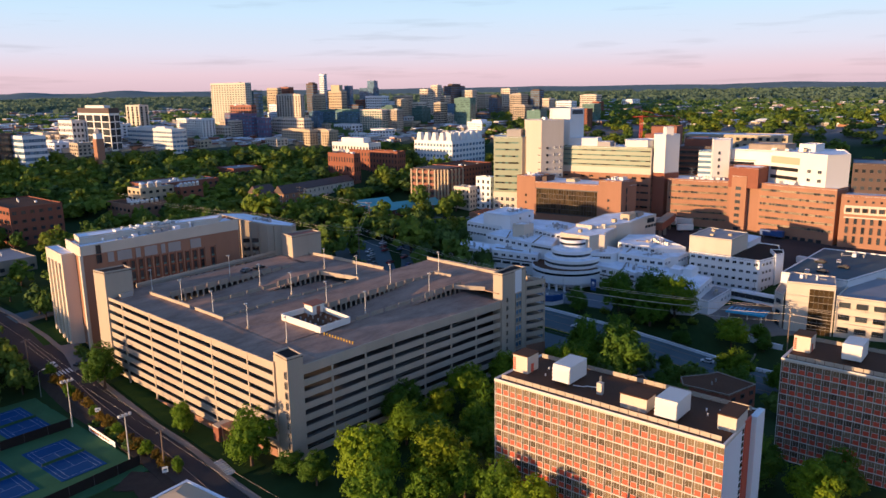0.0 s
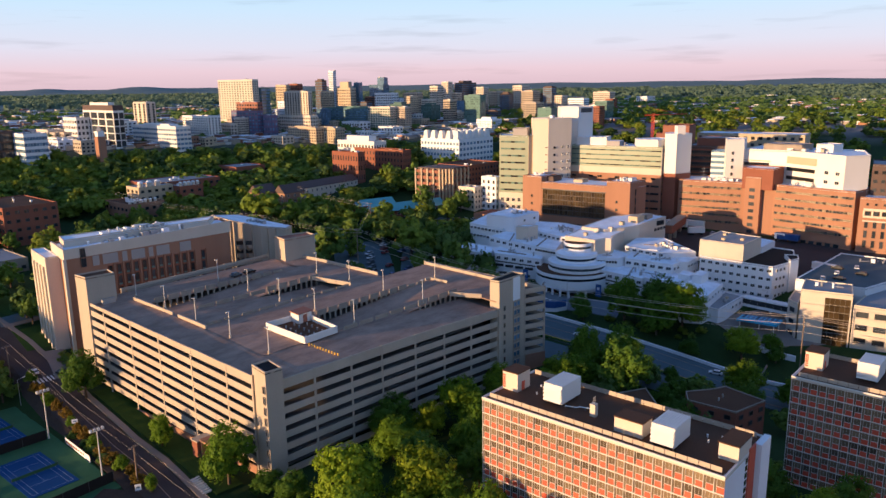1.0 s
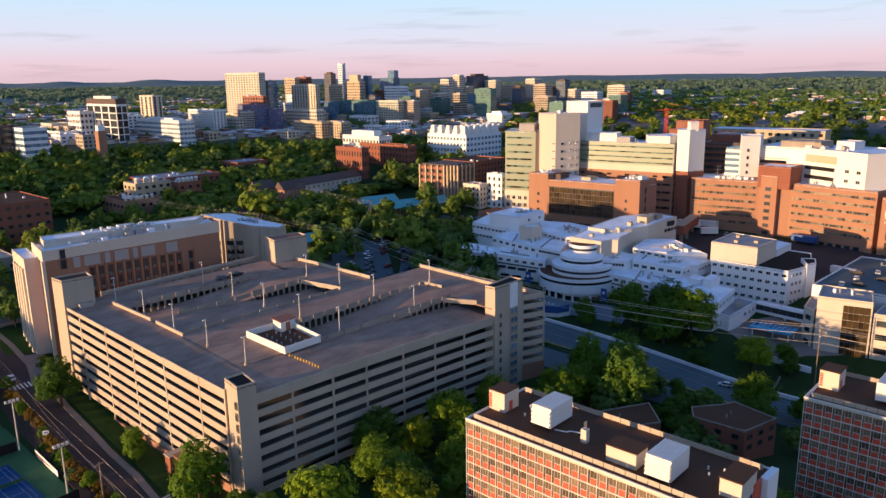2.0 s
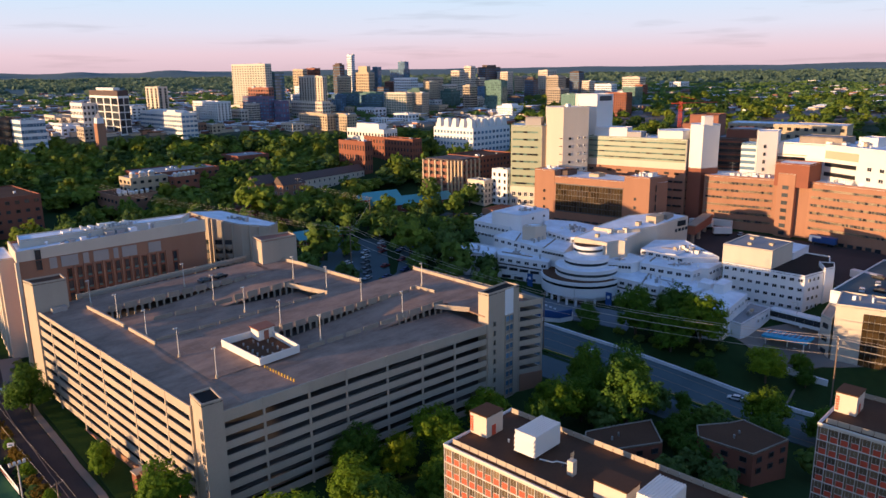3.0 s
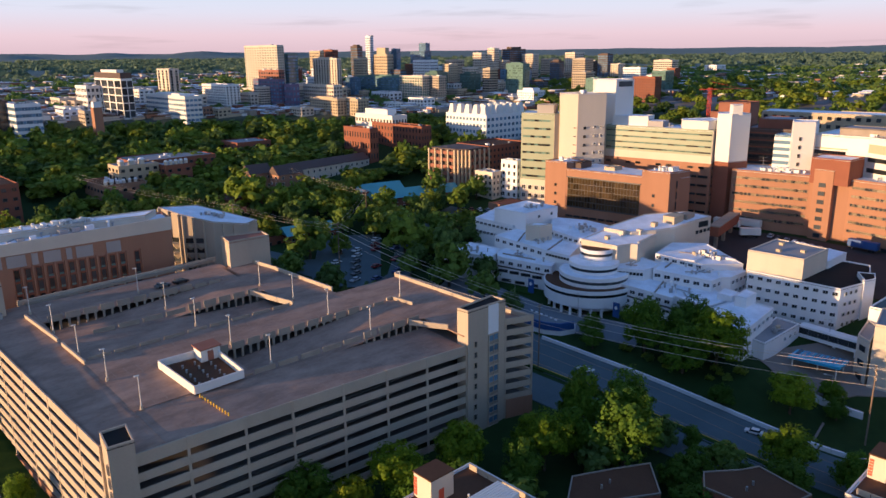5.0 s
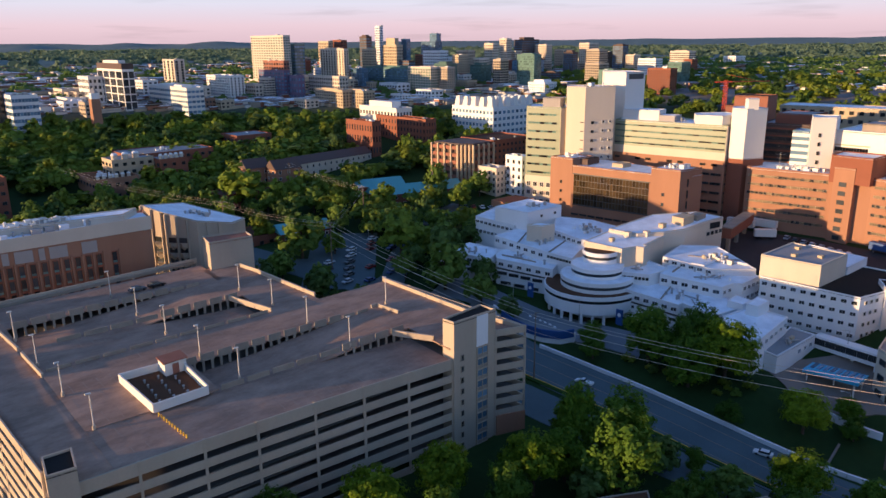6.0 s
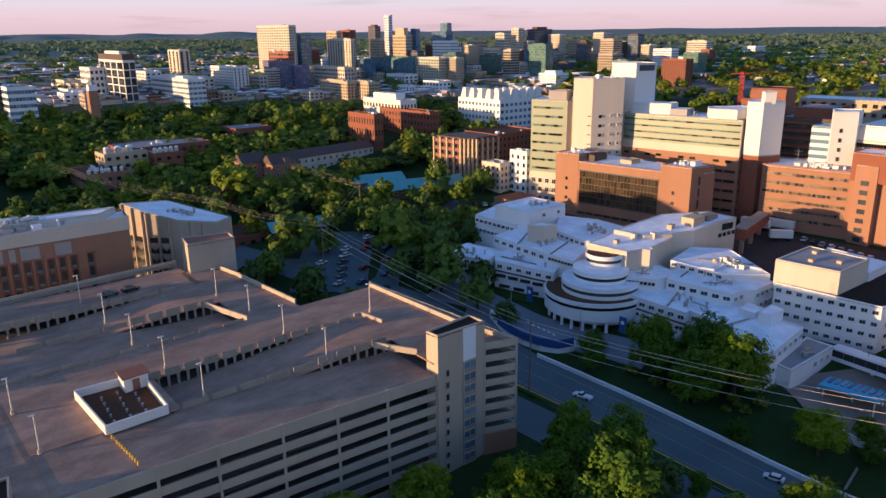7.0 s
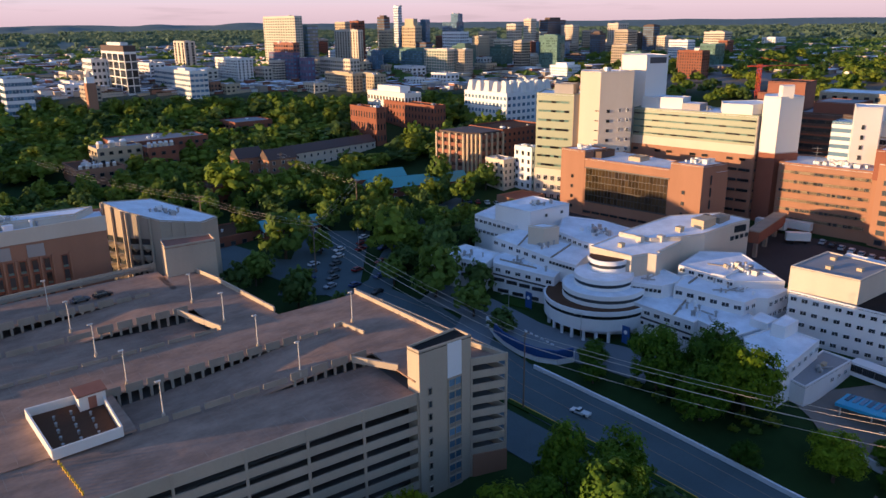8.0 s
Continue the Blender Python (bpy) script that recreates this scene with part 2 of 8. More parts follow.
def earth():
    """Woodland floor that gives way to paved town ground, in patches, beyond the campus; haze is painted into both far
    tones.
    """
    m = material("woodland and town ground with painted far haze", (0.022, 0.048, 0.013), 0.95, 0.35, 0.5, 0.02, 0.15, 0.3)
    t = m.node_tree
    b = t.nodes["Principled BSDF"]
    geo = t.nodes.new("ShaderNodeNewGeometry")
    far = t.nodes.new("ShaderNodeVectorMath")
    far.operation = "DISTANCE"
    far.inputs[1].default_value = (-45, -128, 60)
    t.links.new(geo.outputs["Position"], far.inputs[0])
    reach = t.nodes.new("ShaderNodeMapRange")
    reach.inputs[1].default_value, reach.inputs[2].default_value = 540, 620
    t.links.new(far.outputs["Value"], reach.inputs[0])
    patch = t.nodes.new("ShaderNodeTexNoise")
    patch.inputs["Scale"].default_value = 0.012
    patch.inputs["Detail"].default_value = 4
    t.links.new(geo.outputs["Position"], patch.inputs["Vector"])
    cut = t.nodes.new("ShaderNodeMapRange")
    cut.inputs[1].default_value, cut.inputs[2].default_value = 0.36, 0.46
    t.links.new(patch.outputs[0], cut.inputs[0])
    both = t.nodes.new("ShaderNodeMath")
    both.operation = "MULTIPLY"
    t.links.new(reach.outputs[0], both.inputs[0])
    t.links.new(cut.outputs[0], both.inputs[1])
    mix = t.nodes.new("ShaderNodeMix")
    mix.data_type = "RGBA"
    # paved ground, made paler to carry some haze
    mix.inputs[7].default_value = (0.27, 0.23, 0.215, 1)
    t.links.new(b.inputs["Base Color"].links[0].from_socket, mix.inputs[6])
    t.links.new(both.outputs[0], mix.inputs[0])
    # from 880 m outwards the woodland fades to blue-green: haze painted by distance
    haze_reach = t.nodes.new("ShaderNodeMapRange")
    haze_reach.inputs[1].default_value, haze_reach.inputs[2].default_value = 880, 1080
    t.links.new(far.outputs["Value"], haze_reach.inputs[0])
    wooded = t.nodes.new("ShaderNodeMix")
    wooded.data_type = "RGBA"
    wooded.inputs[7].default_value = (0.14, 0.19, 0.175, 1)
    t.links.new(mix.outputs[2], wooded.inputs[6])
    t.links.new(haze_reach.outputs[0], wooded.inputs[0])
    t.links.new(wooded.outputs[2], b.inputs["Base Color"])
    return m


LEAF = [foliage("bright oak leaves", (0.07, 0.14, 0.008), (0.30, 0.41, 0.024)),
        foliage("mid green leaves", (0.052, 0.125, 0.011), (0.20, 0.32, 0.026)),
        foliage("deep green leaves", (0.036, 0.095, 0.013), (0.135, 0.24, 0.028)),
        foliage("yellow green leaves", (0.10, 0.16, 0.008), (0.36, 0.42, 0.023)),
        # bluish tone of these leaves is haze put into the leaf colour
        foliage("far leaves with blue haze painted in", (0.06, 0.11, 0.07), (0.16, 0.23, 0.15)),
        foliage("rusty autumn leaves", (0.11, 0.075, 0.012), (0.30, 0.19, 0.03))]
# LEAF tones lightened: haze and sun on the woods put into the colour
LIFTED_LEAF = [foliage("lightened oak wood leaves", (0.13, 0.20, 0.03), (0.27, 0.36, 0.05)),
             foliage("lightened mixed wood leaves", (0.11, 0.18, 0.035), (0.21, 0.31, 0.055)),
             foliage("lightened dark wood leaves", (0.085, 0.145, 0.04), (0.155, 0.24, 0.06)),
             foliage("lightened pale wood leaves", (0.15, 0.20, 0.03), (0.30, 0.36, 0.05))]


# ---- building helpers ----
RISE = [(0, 0), (180, 0.5), (250, 9), (300, 17), (360, 24), (420, 32), (500, 44), (560, 52), (650, 60), (800, 66), (1100, 76), (2000, 86), (4600, 92)]


def land(x, y):
    """Height of the ground: level round the garage, then rising with the distance, with a dip at the avenue."""
    d = math.hypot(x + 45, y + 128)
    z = float(np.interp(d, [r[0] for r in RISE], [r[1] for r in RISE]))
    turn = math.degrees(math.atan2(y + 128, x + 45))
    off = max(0.0, turn - 112, -22 - turn)
    z *= max(0.0, 1 - off / 30)
    z -= 10 * math.exp(-((x - 155) ** 2 + (y + 85) ** 2) / 52.0 ** 2)
    z += 4.6 * math.exp(-((x - 164) ** 2 / 100 + (y + 44) ** 2 / 130))
    if x < -19:
        w = min(1, (-19 - x) / 5) * max(0, min(1, (118 - y) / 16)) * max(0, min(1, (x + 135) / 20))
        z += (0.5 - z) * w
    if d > 1500:
        z += 14 * min(1, (d - 1500) / 2000) * (0.6 + noise.noise(Vector((x / 700, y / 700, 3.1))) + 0.5 * noise.noise(Vector((x / 260, y / 260, 7.7))))
    return z


def mesh_of(name, bm, *mats):
    me = bpy.data.meshes.new(name)
    bm.to_mesh(me)
    bm.free()
    for m in mats:
        me.materials.append(m)
    return me


def part(name, bm, mat, parent=None, label=""):
    mats = mat if isinstance(mat, (list, tuple)) else [mat]
    ob = new(name, mesh_of(name, bm, *mats))
    if parent:
        ob.parent = parent
    if label:
        ob["label"] = label
    return ob


def piece(name, me, parent, m):
    """One more object on a shared mesh."""
    ob = new(name, me)
    ob.parent = parent
    ob.matrix_basis = m
    return ob


def thing(name, label, category, group="", kind="", at=(0, 0, 0)):
    ob = new(name)
    ob.location = at
    ob.empty_display_size = 0.5
    return tagged(ob, label, category, group, kind)


def height(z, x, y):
    return z(x, y) if callable(z) else z


def prism(bm, pts, z0, z1, mat=0, top=True):
    """An upright solid over a plan outline (anticlockwise); heights may be functions of x and y."""
    n = len(pts)
    lo = [bm.verts.new((x, y, height(z0, x, y))) for x, y in pts]
    hi = [bm.verts.new((x, y, height(z1, x, y))) for x, y in pts]
    fs = [bm.faces.new((lo[i], lo[(i + 1) % n], hi[(i + 1) % n], hi[i])) for i in range(n)]
    fs.append(bm.faces.new(list(reversed(lo))))
    if top:
        fs.append(bm.faces.new(hi))
    for f in fs:
        f.material_index = mat
    return bm


def rect(x0, y0, x1, y1):
    return [(x0, y0), (x1, y0), (x1, y1), (x0, y1)]


def block(bm, x0, y0, z0, x1, y1, z1, mat=0):
    return prism(bm, rect(x0, y0, x1, y1), z0, z1, mat)


def strip_wall(bm, p, q, thick, z0, z1, mat=0):
    """A thin wall from plan point p to q."""
    d = Vector((q[0] - p[0], q[1] - p[1])).normalized() * thick / 2
    n = (-d.y, d.x)
    return prism(bm, [(p[0] - n[0], p[1] - n[1]), (q[0] - n[0], q[1] - n[1]), (q[0] + n[0], q[1] + n[1]), (p[0] + n[0], p[1] + n[1])], z0, z1, mat)


def rim(bm, pts, thick, z0, z1, mat=0):
    """A parapet: one closed ring along the inside of a plan outline."""
    n = len(pts)
    inner = []
    for i in range(n):
        a, b, c = Vector(pts[i - 1]), Vector(pts[i]), Vector(pts[(i + 1) % n])
        u, v = (b - a).normalized(), (c - b).normalized()
        m = Vector((-u.y, u.x)) + Vector((-v.y, v.x))
        inner.append(b + m / max(0.3, m.length_squared) * 2 * thick)
    rings = []
    for line, z in ((pts, z0), (pts, z1), (inner, z1), (inner, z0)):
        rings.append([bm.verts.new((p[0], p[1], height(z, p[0], p[1]))) for p in line])
    for a, b in zip(rings, rings[1:] + rings[:1]):
        for i in range(n):
            j = (i + 1) % n
            bm.faces.new((a[i], a[j], b[j], b[i])).material_index = mat


def tube(bm, p, q, r0, r1=None, sides=6, mat=0):
    p, q = Vector(p), Vector(q)
    r1 = r0 if r1 is None else r1
    axis = (q - p).to_track_quat("Z", "Y").to_matrix()
    a = [bm.verts.new(p + axis @ Vector((r0 * math.cos(t), r0 * math.sin(t), 0))) for t in (2 * math.pi * k / sides for k in range(sides))]
    b = [bm.verts.new(q + axis @ Vector((r1 * math.cos(t), r1 * math.sin(t), 0))) for t in (2 * math.pi * k / sides for k in range(sides))]
    fs = [bm.faces.new((a[k], a[(k + 1) % sides], b[(k + 1) % sides], b[k])) for k in range(sides)]
    fs += [bm.faces.new(list(reversed(a))), bm.faces.new(b)]
    for f in fs:
        f.material_index = mat
    return bm


def unit_window(name, frame_mat, pane_mat, frame=0.09, deep=0.16, sill=0.0, panel_mat=None, split=1):
    """A window one wide (x) and one high (z) in one skin, standing on a wall at y = 0: frame proud, glass set back in it, and below the
    glass a coloured panel where sill > 0."""
    bm = bmesh.new()
    xs = [0, frame]
    for k in range(1, split):
        mid = frame + (1 - 2 * frame) * k / split
        xs += [mid - frame * 0.22, mid + frame * 0.22]
    xs += [1 - frame, 1]
    zs = [0, frame] + ([sill] if sill > frame else []) + [1 - frame, 1]
    def kind(i, j):
        if i < 0 or j < 0 or i >= len(xs) - 1 or j >= len(zs) - 1:
            return -1
        edge = j in (0, len(zs) - 2) or i % 2 == 0
        if edge:
            return 0
        return 2 if sill and j == 1 else 1
    depth = {-1: 0.0, 0: -deep, 1: -deep * 0.25, 2: -deep * 0.6}
    def face(vs, mat):
        bm.faces.new([bm.verts.new(v) for v in vs]).material_index = mat
    for i in range(len(xs) - 1):
        for j in range(len(zs) - 1):
            k = kind(i, j)
            x0, x1, z0, z1, y = xs[i], xs[i + 1], zs[j], zs[j + 1], depth[k]
            face(((x0, y, z0), (x1, y, z0), (x1, y, z1), (x0, y, z1)), k)
            for other, a, b in ((kind(i + 1, j), (x1, z0), (x1, z1)), (kind(i, j + 1), (x1, z1), (x0, z1))):
                if depth[other] != y:
                    face(((a[0], y, a[1]), (a[0], depth[other], a[1]), (b[0], depth[other], b[1]), (b[0], y, b[1])), 0)
            if i == 0:
                face(((x0, y, z0), (x0, y, z1), (x0, 0, z1), (x0, 0, z0)), 0)
            if j == 0:
                face(((x0, y, z0), (x0, 0, z0), (x1, 0, z0), (x1, y, z0)), 0)
    bmesh.ops.remove_doubles(bm, verts=bm.verts, dist=0.0005)
    bmesh.ops.recalc_face_normals(bm, faces=bm.faces)
    return mesh_of(name, bm, frame_mat, pane_mat, panel_mat or frame_mat)


def face_frame(p, q):
    """x along the wall from p to q, y into the wall, z up, for a wall seen with p on the left."""
    u = Vector((q[0] - p[0], q[1] - p[1], 0))
    length = u.length
    u.normalize()
    inward = Vector((-u.y, u.x, 0))
    m = Matrix(((u.x, inward.x, 0, p[0]), (u.y, inward.y, 0, p[1]), (0, 0, 1, 0), (0, 0, 0, 1)))
    return m, length


def window_rows(parent, name, me, p, q, z0, z1, rows, cols, width, tall, proud=0.04, skip=0.0, ends=0.5, rng=None, slope=0.0):
    """Rows of windows on the wall from p to q (left to right as seen from outside), each an object on one mesh."""
    m, length = face_frame(p, q)
    dx, dz = length / cols, (z1 - z0) / rows
    for r in range(rows):
        for c in range(cols):
            if rng and rng.random() < skip:
                continue
            x = (c + 0.5) * dx - width / 2
            z = z0 + (r + 0.5) * dz - tall / 2 + slope * (x / length)
            piece(name, me, parent, m @ Matrix.Translation((x, -proud, z)) @ Matrix.Diagonal((width, 1, tall, 1)))


def joined_windows(bm, p, q, z0, z1, rows, cols, width, tall, deep=0.25, mat=0, proud=0.03, band=False):
    """Far windows as real recessed slabs standing in one mesh."""
    m, length = face_frame(p, q)
    dx, dz = length / cols, (z1 - z0) / rows
    for r in range(rows):
        for c in range(cols):
            x = (c + 0.5) * dx - width / 2
            z = z0 + (r + 0.5) * dz - tall / 2
            v = [bm.verts.new(m @ Vector(k)) for k in ((x, -proud, z), (x + width, -proud, z), (x + width, -proud, z + tall), (x, -proud, z + tall))]
            bm.faces.new(v).material_index = mat


# ---- ground, roads, courts ----
def polar_ground():
    bm = bmesh.new()
    rings = [0] + [20 * 1.03 ** k for k in range(0, 185)]
    rings = [r for r in rings if r < 4600] + [4600]
    turns = 360
    last = None
    for r in rings:
        row = []
        for k in range(turns):
            a = 2 * math.pi * k / turns
            x, y = -45 + r * math.cos(a), -128 + r * math.sin(a)
            row.append(bm.verts.new((x, y, land(x, y))))
            if r == 0:
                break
        if last:
            for k in range(turns):
                j = (k + 1) % turns
                if len(last) == 1:
                    bm.faces.new((last[0], row[k], row[j]))
                else:
                    bm.faces.new((last[k], row[k], row[j], last[j]))
        last = row
    for f in bm.faces:
        f.smooth = True
    return bm


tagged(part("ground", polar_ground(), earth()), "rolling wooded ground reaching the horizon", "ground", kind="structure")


def ribbon(name, line, width, mat, lift, label, category, kind="structure", thick=0.0, side=0.0, parent=None):
    """A strip draped on the land along a plan line."""
    pts = []
    for a, b in zip(line, line[1:]):
        n = max(2, int(math.hypot(b[0] - a[0], b[1] - a[1]) / 6))
        pts += [(a[0] + (b[0] - a[0]) * k / n, a[1] + (b[1] - a[1]) * k / n) for k in range(n)]
    pts.append(line[-1])
    bm = bmesh.new()
    across = max(1, round(width / 2.5))
    top, low = [], []
    for i, p in enumerate(pts):
        a, b = Vector(pts[max(0, i - 1)]), Vector(pts[min(len(pts) - 1, i + 1)])
        d = (b - a).normalized()
        n = Vector((-d.y, d.x))
        row = []
        for k in range(across + 1):
            s = side + width * (k / across - 0.5)
            x, y = p[0] + n.x * s, p[1] + n.y * s
            row.append((x, y, land(x, y) + lift))
        top.append([bm.verts.new(v) for v in row])
        low.append([bm.verts.new((v[0], v[1], v[2] - thick - 0.6)) for v in (row[0], row[-1])])
    for i in range(len(pts) - 1):
        for k in range(across):
            bm.faces.new((top[i][k], top[i + 1][k], top[i + 1][k + 1], top[i][k + 1]))
        bm.faces.new((low[i][0], low[i + 1][0], top[i + 1][0], top[i][0]))
        bm.faces.new((top[i][-1], top[i + 1][-1], low[i + 1][1], low[i][1]))
    bmesh.ops.recalc_face_normals(bm, faces=bm.faces)
    ob = part(name, bm, mat, parent)
    return tagged(ob, label, category, kind=kind) if not parent else ob


AVENUE = [(170, -170), (146, -90), (137.5, -45), (131, -8), (129, 12), (130.5, 30), (131, 55), (124, 84)]
STREET = [(-28, -60), (-22, 4), (-18.3, 31), (-17, 55), (-16.5, 78), (-15, 100), (-14.5, 127), (-16, 150), (-22, 185), (-40, 240)]
ribbon("road", AVENUE, 16.5, M["asphalt"], 0.25, "dark asphalt avenue with two carriageways", "road")
ribbon("median", [(134, -62), (129.5, -42), (124.5, -14), (121.5, 8)], 1.3, M["grass"], 0.42, "narrow grass strip beside the avenue", "verge")
ribbon("kerb", [(134.8, -62), (130.3, -42), (125.3, -14), (122.3, 8)], 0.22, M["yellow"], 0.45, "worn yellow kerb of the grass strip", "kerb")
ribbon("slip_road", [(126, -62), (121, -40), (115.5, -14), (111, 20)], 12, M["asphalt"], 0.24, "dark slip road between garage and avenue", "road")
ribbon("road", STREET, 9.8, M["street"], 0.2, "narrow asphalt street beside the garage", "road")
ribbon("pavement", STREET, 1.7, M["pavement"], 0.34, "concrete pavement along the street", "pavement", side=-6.0)
ribbon("planting_strip", STREET[1:7], 2.2, M["mulch"], 0.34, "bare earth strip under the street shrubs", "planting bed", side=6.0)
ribbon("verge", [(-10.5, 5), (-7, 40), (-6, 80)], 7, M["grass"], 0.3, "mown grass verge below the garage", "grass", side=-1.0)
ribbon("road", [(-12, 147), (20, 149), (60, 146), (104, 124), (118, 112)], 8, M["asphalt"], 0.22, "side street crossing between the trees", "road")
ribbon("road", [(124.5, 80), (114, 108), (104, 138), (94, 170)], 11, M["asphalt"], 0.22, "asphalt road curving between the trees", "road")
ribbon("road", [(128, 76), (150, 96), (176, 116), (206, 122)], 9, M["asphalt"], 0.24, "side road with parked cars under trees", "road")
ribbon("parking_lot", [(114, 88), (130, 108), (146, 128)], 26, M["asphalt"], 0.2, "asphalt car park between trees", "car park")
ribbon("forecourt", [(143, 66), (148, 52), (148.5, 40), (148.8, 28), (152, 14), (157, 2), (160, -8)], 13, M["forecourt"], 0.3, "pale grey drop-off lane before the white hospital", "road")
ribbon("forecourt", [(131, 34), (138, 39), (146, 44)], 12, M["forecourt"], 0.33, "pale grey junction between avenue and drop-off lane", "road")
ribbon("lawn", [(157, 46), (160, 37)], 4, M["grass"], 0.5, "mown strip below the hospital windows", "grass")
for bed in ([(158.5, 25), (159.5, 21)], [(159.5, 16), (161.5, 11)]):
    ribbon("planting_bed", bed, 2.2, M["mulch"], 0.62, "small planting bed with a pale kerb", "planting bed")
ribbon("service_yard", [(216, 84), (222, 50), (238, 20), (248, -14), (250, -50), (250, -100)], 40, M["street"], 0.35, "asphalt service yard before the brick hospital", "yard")
ribbon("plaza", [(170, -45), (188, -58), (200, -75)], 24, M["pavement"], 0.25, "paved entrance court below the blue canopy", "pavement")
ribbon("pavement", [(-11, 143), (8, 143.5)], 2.4, M["pavement"], 0.34, "pale pavement at the street corner", "pavement")
ribbon("forecourt", [(-10.2, 95), (-8, 104), (-5.5, 116)], 6, M["pavement"], 0.32, "pale paved forecourt of the laboratory", "pavement")
ribbon("lawn", [(-8, 160), (20, 163)], 18, M["grass"], 0.3, "mown lawn beside the side street", "grass")
ribbon("bare_ground", [(-31, 8), (-29, 20), (-33, 26)], 9, M["mulch"], 0.28, "bare brown earth below the court fence", "ground")
ribbon("lawn", [(-10.5, 120), (-9, 138)], 9, M["grass"], 0.3, "mown lawn at the street corner", "grass", side=-3.0)
for k in range(7):
    ribbon("crossing_bar", [(-18.6 + 1.05 * k, 95.5), (-18.5 + 1.05 * k, 98.8)], 0.5, M["white_paint"], 0.24, "white zebra crossing bar on the street", "road marking")
for k in range(8):
    ribbon("crossing_bar", [(-15.2 + 0.2 * k, 8 + 1.1 * k), (-12.6 + 0.2 * k, 8.2 + 1.1 * k)], 0.5, M["white_paint"], 0.4, "white zebra crossing bar on the street", "road marking")
for lane in (-5.2, 0.0, 5.2):
    ribbon("lane_line", AVENUE, 0.14, M["stall_paint"], 0.30, "painted lane line on the avenue", "road marking", side=lane)
ribbon("lane_line", STREET, 0.12, M["stall_paint"], 0.25, "faded centre line of the street", "road marking")


def avenue_wall():
    w = thing("retaining_wall", "low white concrete wall along the avenue", "wall", kind="structure")
    line = [(136.8, 13.6), (139.2, -5.2), (143, -28), (147, -50), (150.5, -64), (160, -100)]
    for a, b in zip(line, line[1:]):
        n = max(1, round(math.hypot(b[0] - a[0], b[1] - a[1]) / 6))
        for k in range(n):
            p = (a[0] + (b[0] - a[0]) * k / n, a[1] + (b[1] - a[1]) * k / n)
            q = (a[0] + (b[0] - a[0]) * (k + 0.985) / n, a[1] + (b[1] - a[1]) * (k + 0.985) / n)
            bm = bmesh.new()
            strip_wall(bm, p, q, 0.5, lambda x, y: land(x, y) - 1, lambda x, y: land(x, y) + 1.3)
            part("wall_panel", bm, M["white_wall"], w)


avenue_wall()


def terrace_wall():
    w = thing("terrace_wall", "plain white retaining wall on the grass bank", "wall", kind="structure")
    for a, b in (((168.6, -57.5), (169.6, -63.5)), ((169.7, -63.7), (171.2, -71))):
        bm = bmesh.new()
        strip_wall(bm, a, b, 0.5, lambda x, y: land(x, y) - 1.5, lambda x, y: land(x, y) + 2.0)
        part("wall_panel", bm, M["white_wall"], w)
    bm = bmesh.new()
    strip_wall(bm, (153.6, -65), (162, -64.2), 0.5, lambda x, y: land(x, y) - 0.6, lambda x, y: land(x, y) + 0.5)
    part("kerb_wall", bm, M["pavement"], w)


terrace_wall()


def tennis_court(x, y, turn):
    """A blue court with white lines, a net and two posts."""
    c = thing("tennis_court", "blue tennis court with white lines and a net", "tennis court", group="tennis courts", at=(x, y, land(x, y) + 0.3))
    c.rotation_euler.z = turn
    bm = bmesh.new()
    block(bm, -6.6, -13.2, -0.3, 6.6, 13.2, 0.03)
    part("playing_surface", bm, M["court_blue"], c)
    bm = bmesh.new()
    for a, b in (((-5.5, -11.9), (-5.5, 11.9)), ((5.5, -11.9), (5.5, 11.9)), ((-4.1, -11.9), (-4.1, 11.9)), ((4.1, -11.9), (4.1, 11.9)),
                 ((-5.5, -11.9), (5.5, -11.9)), ((-5.5, 11.9), (5.5, 11.9)), ((-4.1, -6.4), (4.1, -6.4)), ((-4.1, 6.4), (4.1, 6.4)), ((0, -6.4), (0, 6.4))):
        strip_wall(bm, a, b, 0.09, 0.0, 0.045)
    part("court_marking", bm, M["court_line"], c, "white painted lines")["kind"] = "stuff"
    bm = bmesh.new()
    strip_wall(bm, (-6.2, 0), (6.2, 0), 0.03, 0.1, 0.9)
    part("net", bm, M["court_green"], c)
    for s in (-6.3, 6.3):
        bm = bmesh.new()
        tube(bm, (s, 0, 0), (s, 0, 1.1), 0.06)
        part("net_post", bm, M["dark_metal"], c)
    return c


turn = math.atan2(-1.5, 23.6) * -1
bm = bmesh.new()
prism(bm, [(-100, 22), (-26, 26), (-25, 97), (-98, 102)], lambda x, y: land(x, y) - 0.5, lambda x, y: land(-40, 40) + 0.25)
tagged(part("court_surround", bm, M["court_green"]), "green painted hardcourt round the tennis courts", "hardcourt", kind="structure")
first = tennis_court(-37.2, 48.7, radians(1.5))
first.scale = (0.87, 0.87, 1)
first.location.z = land(-40, 40) + 0.3
for x, y in ((-53.5, 49.3), (-36.4, 81.5), (-52.5, 82.2)):
    copy_thing(first, pose(x, y, land(-40, 40) + 0.3, 0, 0, 1.5))


